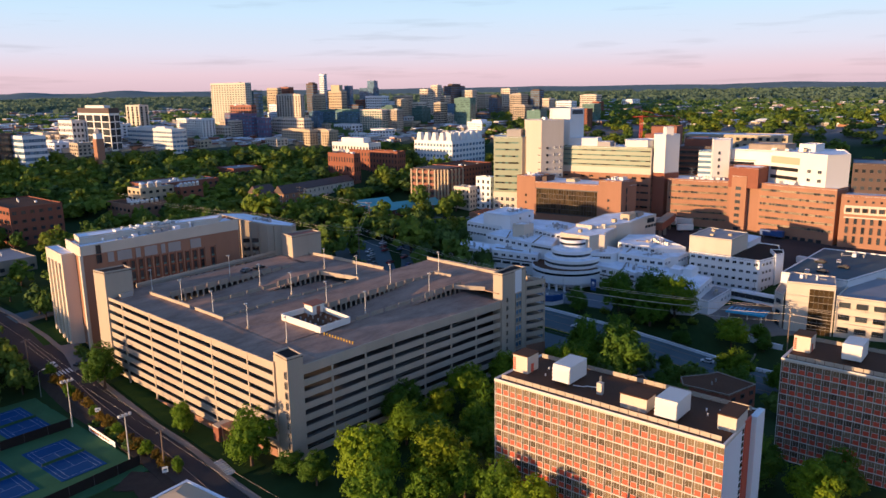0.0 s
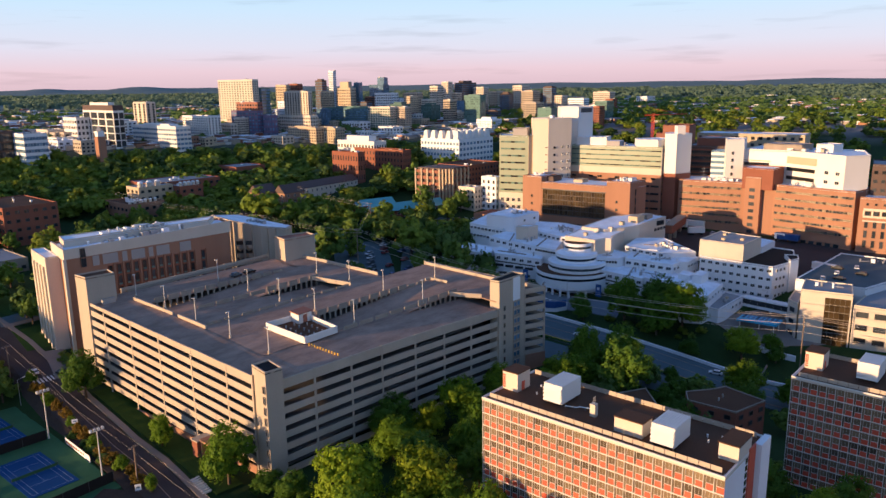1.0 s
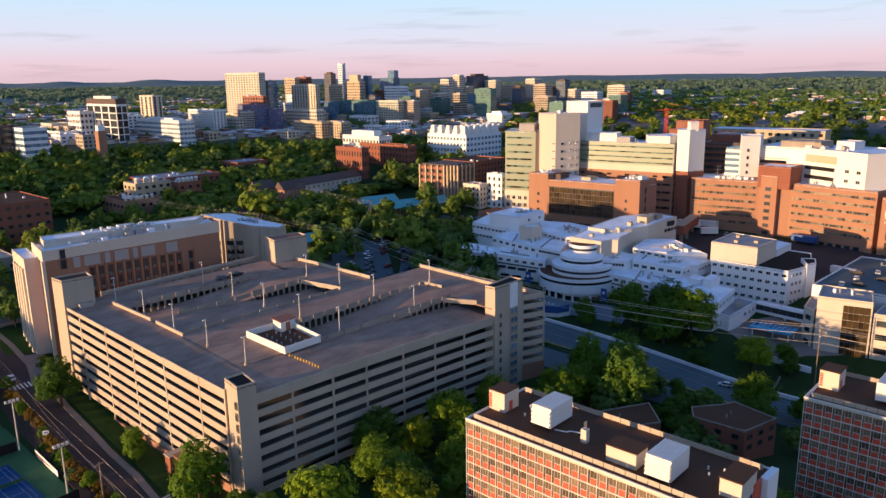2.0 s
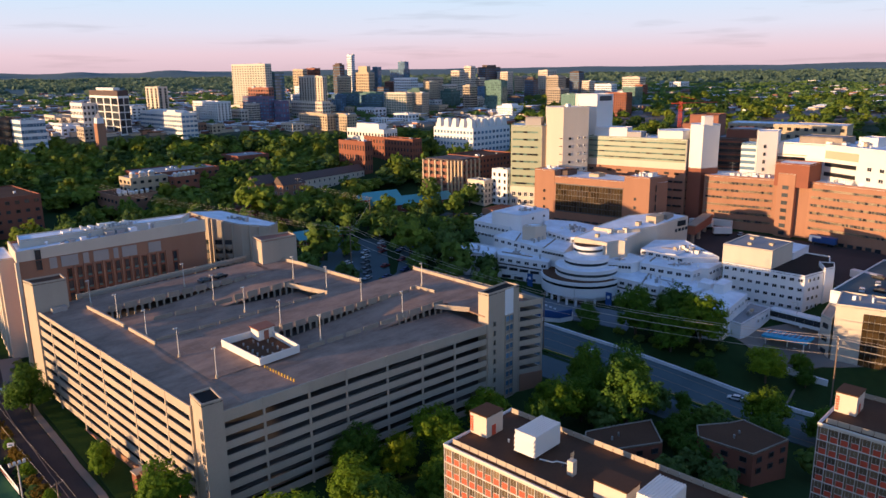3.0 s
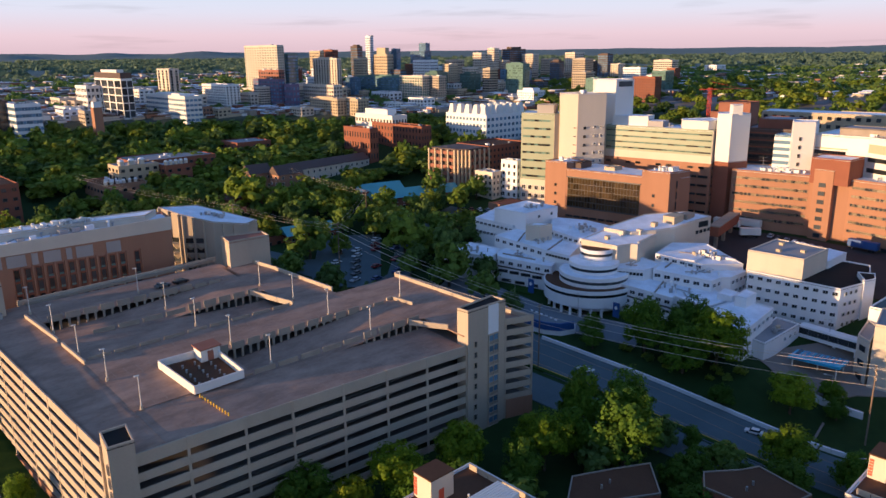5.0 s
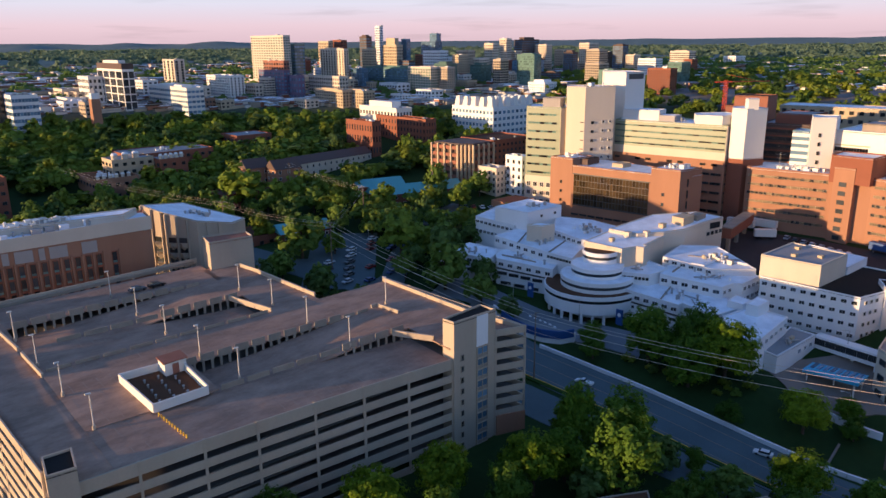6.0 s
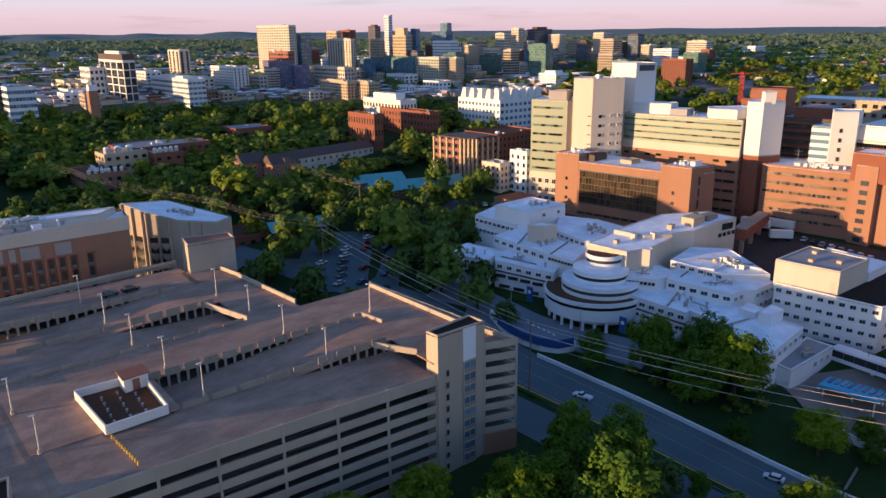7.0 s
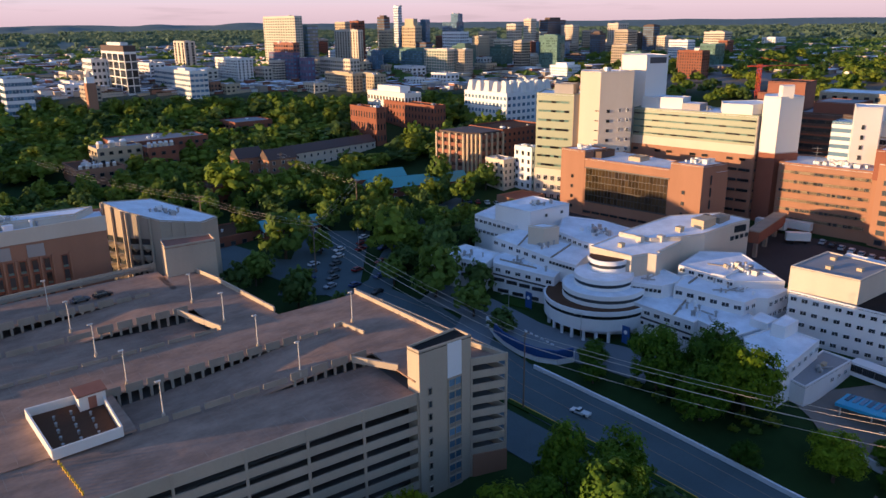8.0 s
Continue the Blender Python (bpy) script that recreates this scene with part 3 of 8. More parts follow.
def court_fence(line, tall):
    f = thing("court_fence", "tall dark mesh fence round the courts", "fence")
    for a, b in zip(line, line[1:]):
        n = max(1, round(math.hypot(b[0] - a[0], b[1] - a[1]) / 6))
        for k in range(n + 1):
            x, y = a[0] + (b[0] - a[0]) * k / n, a[1] + (b[1] - a[1]) * k / n
            bm = bmesh.new()
            tube(bm, (x, y, land(x, y) - 0.3), (x, y, land(x, y) + tall + 0.1), 0.06)
            part("post", bm, M["dark_metal"], f)
        bm = bmesh.new()
        strip_wall(bm, a, b, 0.03, lambda x, y: land(x, y), lambda x, y: land(x, y) + tall)
        part("windscreen", bm, M["black"], f, "dark green-black windscreen cloth")
    return f


court_fence([(-100, 24), (-26, 30)], 3.0)
court_fence([(-27.5, 66.5), (-95, 67.5)], 3.0)


def court_sign():
    s = thing("court_banner", "long pale banner on the court fence with dark bars", "banner")
    bm = bmesh.new()
    strip_wall(bm, (-25.2, 60), (-25.6, 44), 0.08, lambda x, y: land(x, y) + 0.3, lambda x, y: land(x, y) + 2.0)
    part("sheet", bm, M["white_wall"], s)
    for k in range(9):
        y = 46 + k * 1.5
        bm = bmesh.new()
        strip_wall(bm, (-25.35, y), (-25.35, y + 0.9), 0.4, lambda x, y: land(x, y) + 0.9, lambda x, y: land(x, y) + 1.4)
        part("letter_bar", bm, M["brick_dark"], s)


court_sign()


# ---- parking garage ----
def slant(x, y):
    return 0.03 * x + 0.06 * y


def deck(x, y):
    return 25.6 + slant(x, y)


LEVEL = 3.05
SKEW = -0.065


def front_fall(x):
    """How far the front lane of the top deck has sunk below the rest on its way down."""
    u = max(0.0, x - 3)
    return -0.016 * u - 0.00022 * u * u


bm = bmesh.new()
block(bm, -0.5, -0.5, -0.5, 0.5, 0.5, 0.5)
bmesh.ops.bevel(bm, geom=bm.edges[:], offset=0.015, segments=1, affect="EDGES")
PANEL = mesh_of("panel", bm, M["concrete"])
RAMP_PANEL = PANEL.copy()
RAMP_PANEL.materials.clear()
RAMP_PANEL.materials.append(M["ramp_concrete"])


def run_panels(parent, name, me, p, q, z0, z1, tall, deep, gap=0.0, out=0.0):
    """One slab along the line p to q whose middle height runs from z0 to z1."""
    a, b = Vector((p[0], p[1], z0)), Vector((q[0], q[1], z1))
    d = b - a
    flat = Vector((d.x, d.y, 0))
    yaw = math.atan2(d.y, d.x)
    tip = math.atan2(d.z, flat.length)
    n = Vector((d.y, -d.x, 0)).normalized()
    m = Matrix.Translation((a + b) / 2 + n * out) @ Matrix.Rotation(yaw, 4, "Z") @ Matrix.Rotation(-tip, 4, "Y")
    return piece(name, me, parent, m @ Matrix.Diagonal((d.length - gap, deep, tall, 1)))


def garage():
    g = thing("parking_garage", "eight level precast concrete parking garage with open sides", "parking garage")
    left0, left1 = (-0.6, 5.8), (-4.4, 84.4)
    front0, front1 = (3.0, -0.3), (83.3, -5.3)
    wing0, wing1 = (96.6, -6.4), (104, -9.2)
    east0, east1 = (104, -9.2), (97.5, 38.8)
    outline = [(0, 0), (83, -5.0), (104, -9.0), (97.3, 38.6), (76.8, 41.5), (73.6, 67), (71, 80), (64, 88), (-4.4, 89), (-2.2, 45)]
    inner = [(1.4, 2.6), (83, -2.4), (96.2, -4.8), (103, -8.0), (96.5, 37.8), (76, 40.8), (72.8, 66.5), (70.2, 79), (63.6, 87), (-3.2, 88), (-1.2, 45)]
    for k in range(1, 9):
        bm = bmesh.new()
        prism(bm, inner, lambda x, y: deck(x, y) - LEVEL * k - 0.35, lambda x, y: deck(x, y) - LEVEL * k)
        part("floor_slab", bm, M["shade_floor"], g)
    # walls added among the ramps, only to close the view through the building
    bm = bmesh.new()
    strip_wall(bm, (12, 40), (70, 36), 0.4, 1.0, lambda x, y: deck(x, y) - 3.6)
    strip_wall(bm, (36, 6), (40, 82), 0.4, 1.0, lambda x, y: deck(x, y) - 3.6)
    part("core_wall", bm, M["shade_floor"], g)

    def side(p, q, cuts, levels, fall=lambda x, y: 0.0, pitch=LEVEL, tall=1.66, crown=(1.03, -0.63), lean=lambda x, y: 0.0):
        """Bands of spandrels between columns; the top band reaches from crown[0] to crown[1] over the deck's edge; lean tips the lower bands against it."""
        def spot(u):
            return (p[0] + (q[0] - p[0]) * u, p[1] + (q[1] - p[1]) * u)

        for k in range(levels):
            mid = (crown[0] + crown[1]) / 2 if k == 0 else crown[1] - (pitch - tall) - tall / 2 - pitch * (k - 1)
            part_of_lean = 0.5 if k == 0 else 1.0
            for s, e in zip(cuts, cuts[1:]):
                a, c = spot(s), spot(e)
                high = crown[0] - crown[1] - (lean(*a) + lean(*c)) / 2 if k == 0 else tall
                run_panels(g, "spandrel", PANEL, a, c, deck(*a) + fall(*a) + mid + part_of_lean * lean(*a), deck(*c) + fall(*c) + mid + part_of_lean * lean(*c), high, 0.3, 0.04)
        for s in cuts:
            x, y = spot(s)
            top = deck(x, y) + fall(x, y) + crown[0] + 0.12
            yaw = math.atan2(q[1] - p[1], q[0] - p[0])
            n = Vector((q[1] - p[1], p[0] - q[0], 0)).normalized() * 0.02
            piece("column", PANEL, g, Matrix.Translation((x + n.x, y + n.y, (top - 1) / 2)) @ Matrix.Rotation(yaw, 4, "Z") @ Matrix.Diagonal((0.5, 0.42, top + 1, 1)))

    def even(n):
        return [k / n for k in range(n + 1)]

    side(left1, left0, [0, 0.102, 0.291, 0.477, 0.672, 0.868, 1], 9, lambda x, y: 0.0, 3.02, 1.75, (0.7, -1.8), lambda x, y: 0.018 * y)
    side(front0, front1, [0, 0.125, 0.27, 0.4, 0.555, 0.7, 0.845, 1], 8, lambda x, y: front_fall(x), 3.23, 1.76, (0.3, -2.3))
    side(wing0, wing1, even(1), 9)
    side(east0, east1, even(5), 9)
    side((73.6, 67), (71, 80), even(1), 9)
    side((64, 88), (8, 89.5), even(6), 9)
    for a, b, z in (((-0.75, 6.0), (-4.5, 83), 2.6), ((96.8, -6.7), (104.2, -9.5), 6.4)):
        bm = bmesh.new()
        strip_wall(bm, a, b, 0.5, -1.5, z)
        part("plinth", bm, M["brick"], g, "red brick plinth")
    bm = bmesh.new()
    block(bm, -3.2, 15, 0, -0.6, 19, 5.2)
    part("entrance_block", bm, M["brick"], g, "small red brick entrance block")
    # top deck: level margins and four ramps
    lines = [0.6, 15.5, 30, 44.5, 59, 73.5, 88]

    def lane(v, x):
        return v + SKEW * x * (1 if v > 1 else 1)

    def bay(i, xa, xb, da, db, fall=None):
        bm = bmesh.new()
        n = 12
        rows = []
        for k in range(n + 1):
            x = xa + (xb - xa) * k / n
            u = k / n
            u = fall(x) if fall else da + (db - da) * u * u * (3 - 2 * u)
            y0, y1 = lane(lines[i], x), lane(lines[i + 1], x)
            rows.append([bm.verts.new(c) for c in ((x, y0, deck(x, y0) + u), (x, y1, deck(x, y1) + u), (x, y1, deck(x, y1) + u - 0.35), (x, y0, deck(x, y0) + u - 0.35))])
        for a, b in zip(rows, rows[1:]):
            for k in range(4):
                bm.faces.new((a[k], b[k], b[(k + 1) % 4], a[(k + 1) % 4]))
        bm.faces.new(rows[0])
        bm.faces.new(list(reversed(rows[-1])))
        part("deck", bm, M["deck"], g)

    # the outer margin beside the long facade
    bm = bmesh.new()
    rows = []
    for k in range(23):
        y = 0.1 + 4.0 * k
        edge = 0.1 - 0.049 * y
        row = []
        for c in range(10):
            u = c / 9
            z = deck(edge + (9.2 - edge) * u, y)
            row.append(bm.verts.new((edge + (9.2 - edge) * u, y - 0.5 * u * (k == 0), z)))
        rows.append(row)
    for a, b in zip(rows, rows[1:]):
        for c in range(9):
            bm.faces.new((a[c], a[c + 1], b[c + 1], b[c])).smooth = True
    bottom = bmesh.ops.extrude_face_region(bm, geom=bm.faces[:])
    bmesh.ops.translate(bm, vec=(0, 0, -0.35), verts=[v for v in bottom["geom"] if isinstance(v, bmesh.types.BMVert)])
    part("deck", bm, M["deck"], g)
    bay(0, 9.2, 83, 0, 0, front_fall)
    bay(1, 9.2, 35, 0, 0)
    bay(1, 35, 83, -2.9, 0)
    bay(2, 9.2, 83, 0, 0)
    bay(3, 9.2, 62, 0, -2.9)
    bay(4, 9.2, 62, -2.9, 0)
    bay(5, 9.2, 63.5, 0, 0)
    bm = bmesh.new()
    prism(bm, [(83, lane(0.6, 83)), (96.4, -5.6), (103.6, -8.8), (97.1, 38.2), (83, 39.2)], lambda x, y: deck(x, y) - 0.35, deck)
    prism(bm, [(62, lane(44.5, 62)), (76.4, lane(44.5, 76)), (73.3, 66.8), (70.5, 79.5), (62, 79.5)], lambda x, y: deck(x, y) - 0.35, deck)
    part("deck", bm, M["deck"], g)

    # parapets and ramp walls
    def parapet(p, q, tall=1.05, thick=0.35, name="parapet", mat="concrete"):
        bm = bmesh.new()
        strip_wall(bm, p, q, thick, lambda x, y: deck(x, y) - 0.4, lambda x, y: deck(x, y) + tall)
        part(name, bm, M[mat], g)

    parapet((6.8, 79), (8.4, 58.4), 0.95, 0.45)
    parapet((8.5, 55.6), (9.1, 41.8), 0.95, 0.45)
    parapet((58.2, lane(59, 58)), (62.6, lane(44.5, 63)), 1.0, 0.4)
    parapet((73.4, 67), (76.5, 41.8), 1.05, 0.45)
    parapet((97.2, 38.4), (100, 6), 1.05, 0.45)
    parapet((85, 25.5), (86.5, 18.4), 0.9, 0.4)
    parapet((83.2, 25.5), (85, 25.5), 0.9, 0.4)
    parapet((78, 10.0), (83.4, 1.2), 1.0, 0.5)
    parapet((100, 6), (103.5, -8.6), 1.05, 0.45)
    parapet((9, 88.3), (63, 87.3), 0.45, 0.3, mat="ramp_concrete")

    def ramp_wall(i, xa, xb, drop_a, drop_b, panels):
        """A kerb rail with raised precast panels; where the lower ramp drops away, posts stand between dark openings."""
        step = (xb - xa) / panels
        for k in range(panels):
            a, b = xa + step * k + 0.4, xa + step * (k + 1) - 0.4
            pa, pb = (a, lane(lines[i], a)), (b, lane(lines[i], b))
            u = (k + 0.5) / panels
            drop = drop_a + (drop_b - drop_a) * u
            hi = 1.25 if drop > 0.7 else 0.75
            low = -0.5
            run_panels(g, "ramp_panel", RAMP_PANEL, pa, pb, deck(*pa) + (hi + low) / 2, deck(*pb) + (hi + low) / 2, hi - low, 0.22)
            posts = max(2, int(step / 1.7))
            for j in range(posts):
                x = xa + step * k + step * (j + 0.5) / posts
                y = lane(lines[i], x)
                z0, z1 = deck(x, y) - drop - 0.3, deck(x, y) - 0.3
                if z1 - z0 > 0.5:
                    piece("ramp_post", RAMP_PANEL, g, Matrix.Translation((x, y, (z0 + z1) / 2)) @ Matrix.Diagonal((0.55, 0.4, z1 - z0, 1)))

    ramp_wall(5, 10, 57, 2.9, 0.2, 11)
    ramp_wall(4, 16, 40, 0.2, 0.3, 4)
    ramp_wall(4, 40, 61, 1.2, 2.9, 5)
    ramp_wall(3, 10, 62, 0.2, 0.2, 9)
    ramp_wall(2, 33, 82, 2.9, 0.3, 12)
    ramp_wall(1, 35, 64, 0.2, 0.3, 5)
    ramp_wall(1, 64, 82, 1.6, 2.9, 4)
    # painted stall lines
    bm = bmesh.new()
    rng = random.Random(4)
    for i, xa, xb, drop in ((0, 11, 18, 0), (1, 11, 19, 0), (2, 12, 80, 0), (5, 12, 60, 0), (0, 42, 80, 2), (1, 42, 80, 3), (3, 12, 60, 3), (4, 12, 60, 4)):
        def off(x):
            if drop == 0:
                return front_fall(x) if i == 0 else 0.0
            if i == 0:
                return front_fall(x)
            lo, hi = (40, 83) if drop == 2 else (35, 83) if drop == 3 and i == 1 else (9.2, 62)
            u = min(1, max(0, (x - lo) / (hi - lo)))
            u = u * u * (3 - 2 * u)
            return -2.9 * u if drop == 2 or (drop == 3 and i == 3) else -2.9 * (1 - u)
        for v0, v1 in ((0.9, 5.6), (9.4, 14.1)):
            x = xa
            while x < xb:
                ya, yb = lane(lines[i] + v0, x), lane(lines[i] + v1, x)
                zs = [deck(x, ya) + off(x) + 0.012, deck(x, yb) + off(x) + 0.012]
                f = [bm.verts.new(c) for c in ((x, ya, zs[0]), (x + 0.11, ya, zs[0]), (x + 0.11, yb, zs[1]), (x, yb, zs[1]))]
                bm.faces.new(f)
                x += 2.7
    part("stall_paint", bm, M["stall_paint"], g, "faded white stall lines")["kind"] = "stuff"
    # stair and lift towers
    def tower(name, pts, z1, roof_mat, windows=()):
        t = part(name, prism(bmesh.new(), pts, -1.0, z1 - 0.7), M["concrete"], g, "plain concrete stair tower")
        bm = bmesh.new()
        rim(bm, pts, 0.3, z1 - 0.7, z1)
        part("coping", bm, M["concrete"], t)
        bm = bmesh.new()
        prism(bm, pts, z1 - 0.69, z1 - 0.45)
        part("tower_roof", bm, M[roof_mat], t, "dark membrane roof")
        return t

    near = tower("stair_tower", [(-1.3, -0.7), (3.3, -1.2), (4.6, 6.0), (-0.2, 6.2)], 29.3, "black")
    slot = unit_window("slot", M["concrete"], M["glass"], 0.04, 0.3)
    m, length = face_frame((-0.2, 6.2), (-1.3, -0.7))
    for k in range(9):
        piece("slot_window", slot, near, m @ Matrix.Translation((length - 1.35, -0.05, 1.6 + k * 2.75)) @ Matrix.Diagonal((1.0, 1, 1.9, 1)))
    east = tower("stair_tower", [(83.3, -6.0), (96.5, -6.4), (96.3, -1.4), (83.1, -2.4)], 34.6, "black")
    strip = unit_window("strip", M["concrete"], M["glass_blue"], 0.05, 0.3, 0.36, M["ramp_concrete"], 2)
    m, length = face_frame((83.3, -6.0), (96.5, -6.4))
    for k in range(9):
        piece("landing_window", strip, east, m @ Matrix.Translation((7.0, -0.06, 0.8 + k * 2.85)) @ Matrix.Diagonal((3.6, 1, 2.75, 1)))
    bm = bmesh.new()
    prism(bm, [(90.3, -6.33), (93.9, -6.46), (93.9, -6.2), (90.3, -6.1)], 26.6, 34.2)
    part("pale_panel", bm, M["white_wall"], east, "pale panel above the landing windows")
    for k in range(9):
        piece("slot_window", slot, east, m @ Matrix.Translation((2.0, -0.05, 1.6 + k * 2.85)) @ Matrix.Diagonal((0.9, 1, 1.6, 1)))
    tower("stair_tower", [(-5.0, 84.2), (3.6, 83.4), (4.4, 90), (-5.4, 90.6)], 39.4, "dark_roof")
    back = tower("stair_tower", [(64.2, 77.8), (77.5, 76.8), (78.6, 83), (66, 86.5)], 40.6, "rust")
    bm = bmesh.new()
    block(bm, -1.6, 81.6, lambda x, y: deck(x, y), 2.4, 83.3, lambda x, y: deck(x, y) + 1.3)
    part("stair_hood", bm, M["steel"], g)
    return g


def entry_portal():
    t = thing("entry_portal", "small red brick entrance porch at the garage foot", "porch", at=(-3.6, 22.5, 0.3))
    bm = bmesh.new()
    block(bm, -1.6, -2.2, -0.5, 2.6, -1.7, 4.6)
    part("side_wall", bm, M["brick"], t)
    bm = bmesh.new()
    block(bm, -1.6, 1.7, -0.5, 2.6, 2.2, 4.6)
    part("side_wall", bm, M["brick"], t)
    bm = bmesh.new()
    block(bm, -1.8, -2.4, 4.6, 2.6, 2.4, 5.2)
    part("lintel", bm, M["brick"], t)
    bm = bmesh.new()
    block(bm, 1.6, -1.7, -0.3, 1.9, 1.7, 3.4)
    part("door", bm, M["glass"], t, "dark glass door")


garage()
entry_portal()


def chiller_pen():
    t = thing("plant_enclosure", "white walled rooftop plant enclosure with a small hut", "plant enclosure")
    pts = [(21.3, 12.9), (32.4, 12.6), (33.0, 28.0), (20.6, 29.2)]
    def base(x, y):
        return deck(x, y) + 0.0
    for a, b in zip(pts, pts[1:] + pts[:1]):
        bm = bmesh.new()
        strip_wall(bm, a, b, 0.3, lambda x, y: base(x, y), lambda x, y: base(x, y) + 1.9)
        part("screen_wall", bm, M["bright_wall"], t)
    bm = bmesh.new()
    prism(bm, [(21.5, 13.1), (32.2, 12.8), (32.8, 27.8), (20.8, 29.0)], lambda x, y: base(x, y), lambda x, y: base(x, y) + 0.25)
    part("floor", bm, M["dark_roof"], t)
    bm = bmesh.new()
    block(bm, 28.6, 24.8, lambda x, y: base(x, y), 33.3, 28.4, lambda x, y: base(x, y) + 3.1)
    hut = part("hut", bm, M["bright_wall"], t)
    bm = bmesh.new()
    block(bm, 28.3, 24.5, lambda x, y: base(x, y) + 3.1, 33.6, 28.7, lambda x, y: base(x, y) + 3.35)
    part("hut_roof", bm, M["rust"], hut)
    bm = bmesh.new()
    block(bm, 30.2, 24.7, lambda x, y: base(x, y) + 0.3, 31.6, 24.9, lambda x, y: base(x, y) + 2.6)
    part("hut_door", bm, M["rust"], hut, "rusty brown door")
    bm = bmesh.new()
    tube(bm, (0, 0, 0), (0, 0, 0.75), 0.2, 0.22, 10)
    tube(bm, (0, 0, 0.75), (0, 0, 0.85), 0.3, 0.2, 10)
    vent = mesh_of("vent_cowl", bm, M["steel"])
    for i in range(3):
        for j in range(5):
            x, y = 23.4 + i * 2.9 + 0.2 * j, 15.2 + j * 2.45
            if i == 2 and j > 3:
                continue
            piece("vent_cowl", vent, t, Matrix.Translation((x, y, base(x, y) + 0.2)))


chiller_pen()
bm = bmesh.new()
tube(bm, (0, 0, 0), (0, 0, 0.75), 0.17, 0.17, 8)
post = mesh_of("bollard", bm, M["yellow"])
for k in range(11):
    u = k / 10
    x, y = 21.8 + 0.9 * u, 11.8 - 10.6 * u
    o = new("bollard", post)
    o.location = (x, y, deck(x, y) + front_fall(x))
    tagged(o, "short yellow painted steel bollard", "bollard", group="bollards on the deck")


def roof_lamp(x, y, z, tall=7.3):
    t = thing("lamp_post", "slim grey lamp post on a concrete foot", "lamp post", group="lamp posts on the deck", at=(x, y, z))
    bm = bmesh.new()
    tube(bm, (0, 0, 0), (0, 0, 0.9), 0.38, 0.34, 8)
    part("foot", bm, M["concrete"], t)
    bm = bmesh.new()
    tube(bm, (0, 0, 0.9), (0, 0, tall), 0.13, 0.09, 8)
    part("pole", bm, M["white_frame"], t)
    bm = bmesh.new()
    block(bm, -0.75, -0.2, tall, 0.25, 0.2, tall + 0.22)
    part("lamp_head", bm, M["white_frame"], t)
    return t


ROOF_LAMPS = [(8.4, 80.5), (9.2, 64.2), (9.7, 47.9), (10.0, 31.1), (10.7, 14.5), (34.9, 76.0), (35.9, 60.2), (37.0, 45.0), (38.4, 29.5), (39.9, 13.7),
              (63.1, 58.6), (64.6, 43.3), (65.3, 27.6), (66.5, 11.3), (87.8, 25.2)]
lamp0 = roof_lamp(*ROOF_LAMPS[0], deck(*ROOF_LAMPS[0]))
for x, y in ROOF_LAMPS[1:]:
    copy_thing(lamp0, pose(x, y, deck(x, y)))


# ---- apartment slabs ----
def window_bay():
    """One bay of a slab front, one wide and one high: white mullion and floor band, a tall narrow light, a wide light over a red panel."""
    xs, zs = (0, 0.055, 0.27, 0.295, 0.64, 0.655, 1), (0, 0.07, 0.48, 0.505, 1)
    cells = {}
    for i in range(6):
        for k in range(4):
            if i == 0 or k == 0:
                cells[i, k] = (-0.22, 0)
            elif i == 2 or (k == 2 and i > 2):
                cells[i, k] = (-0.14, 0)
            elif i > 2 and k == 1:
                cells[i, k] = (-0.1, 2)
            elif i == 4:
                cells[i, k] = (-0.07, 0)
            else:
                cells[i, k] = (-0.03, 1)
    bm = bmesh.new()
    at = {}

    def v(x, y, z):
        if (x, y, z) not in at:
            at[x, y, z] = bm.verts.new((x, y, z))
        return at[x, y, z]

    def quad(mat, *corners):
        f = bm.faces.new([v(*c) for c in corners])
        f.material_index = mat

    for (i, k), (y, mat) in cells.items():
        x0, x1, z0, z1 = xs[i], xs[i + 1], zs[k], zs[k + 1]
        quad(mat, (x0, y, z0), (x1, y, z0), (x1, y, z1), (x0, y, z1))
        other = cells.get((i + 1, k))
        if other and other[0] != y:
            quad(0, (x1, y, z0), (x1, other[0], z0), (x1, other[0], z1), (x1, y, z1))
        other = cells.get((i, k + 1))
        if other and other[0] != y:
            quad(0, (x0, y, z1), (x1, y, z1), (x1, other[0], z1), (x0, other[0], z1))
    return mesh_of("window_bay", bm, M["white_frame"], M["curtain"], M["red_panel"])


BAY = window_bay()


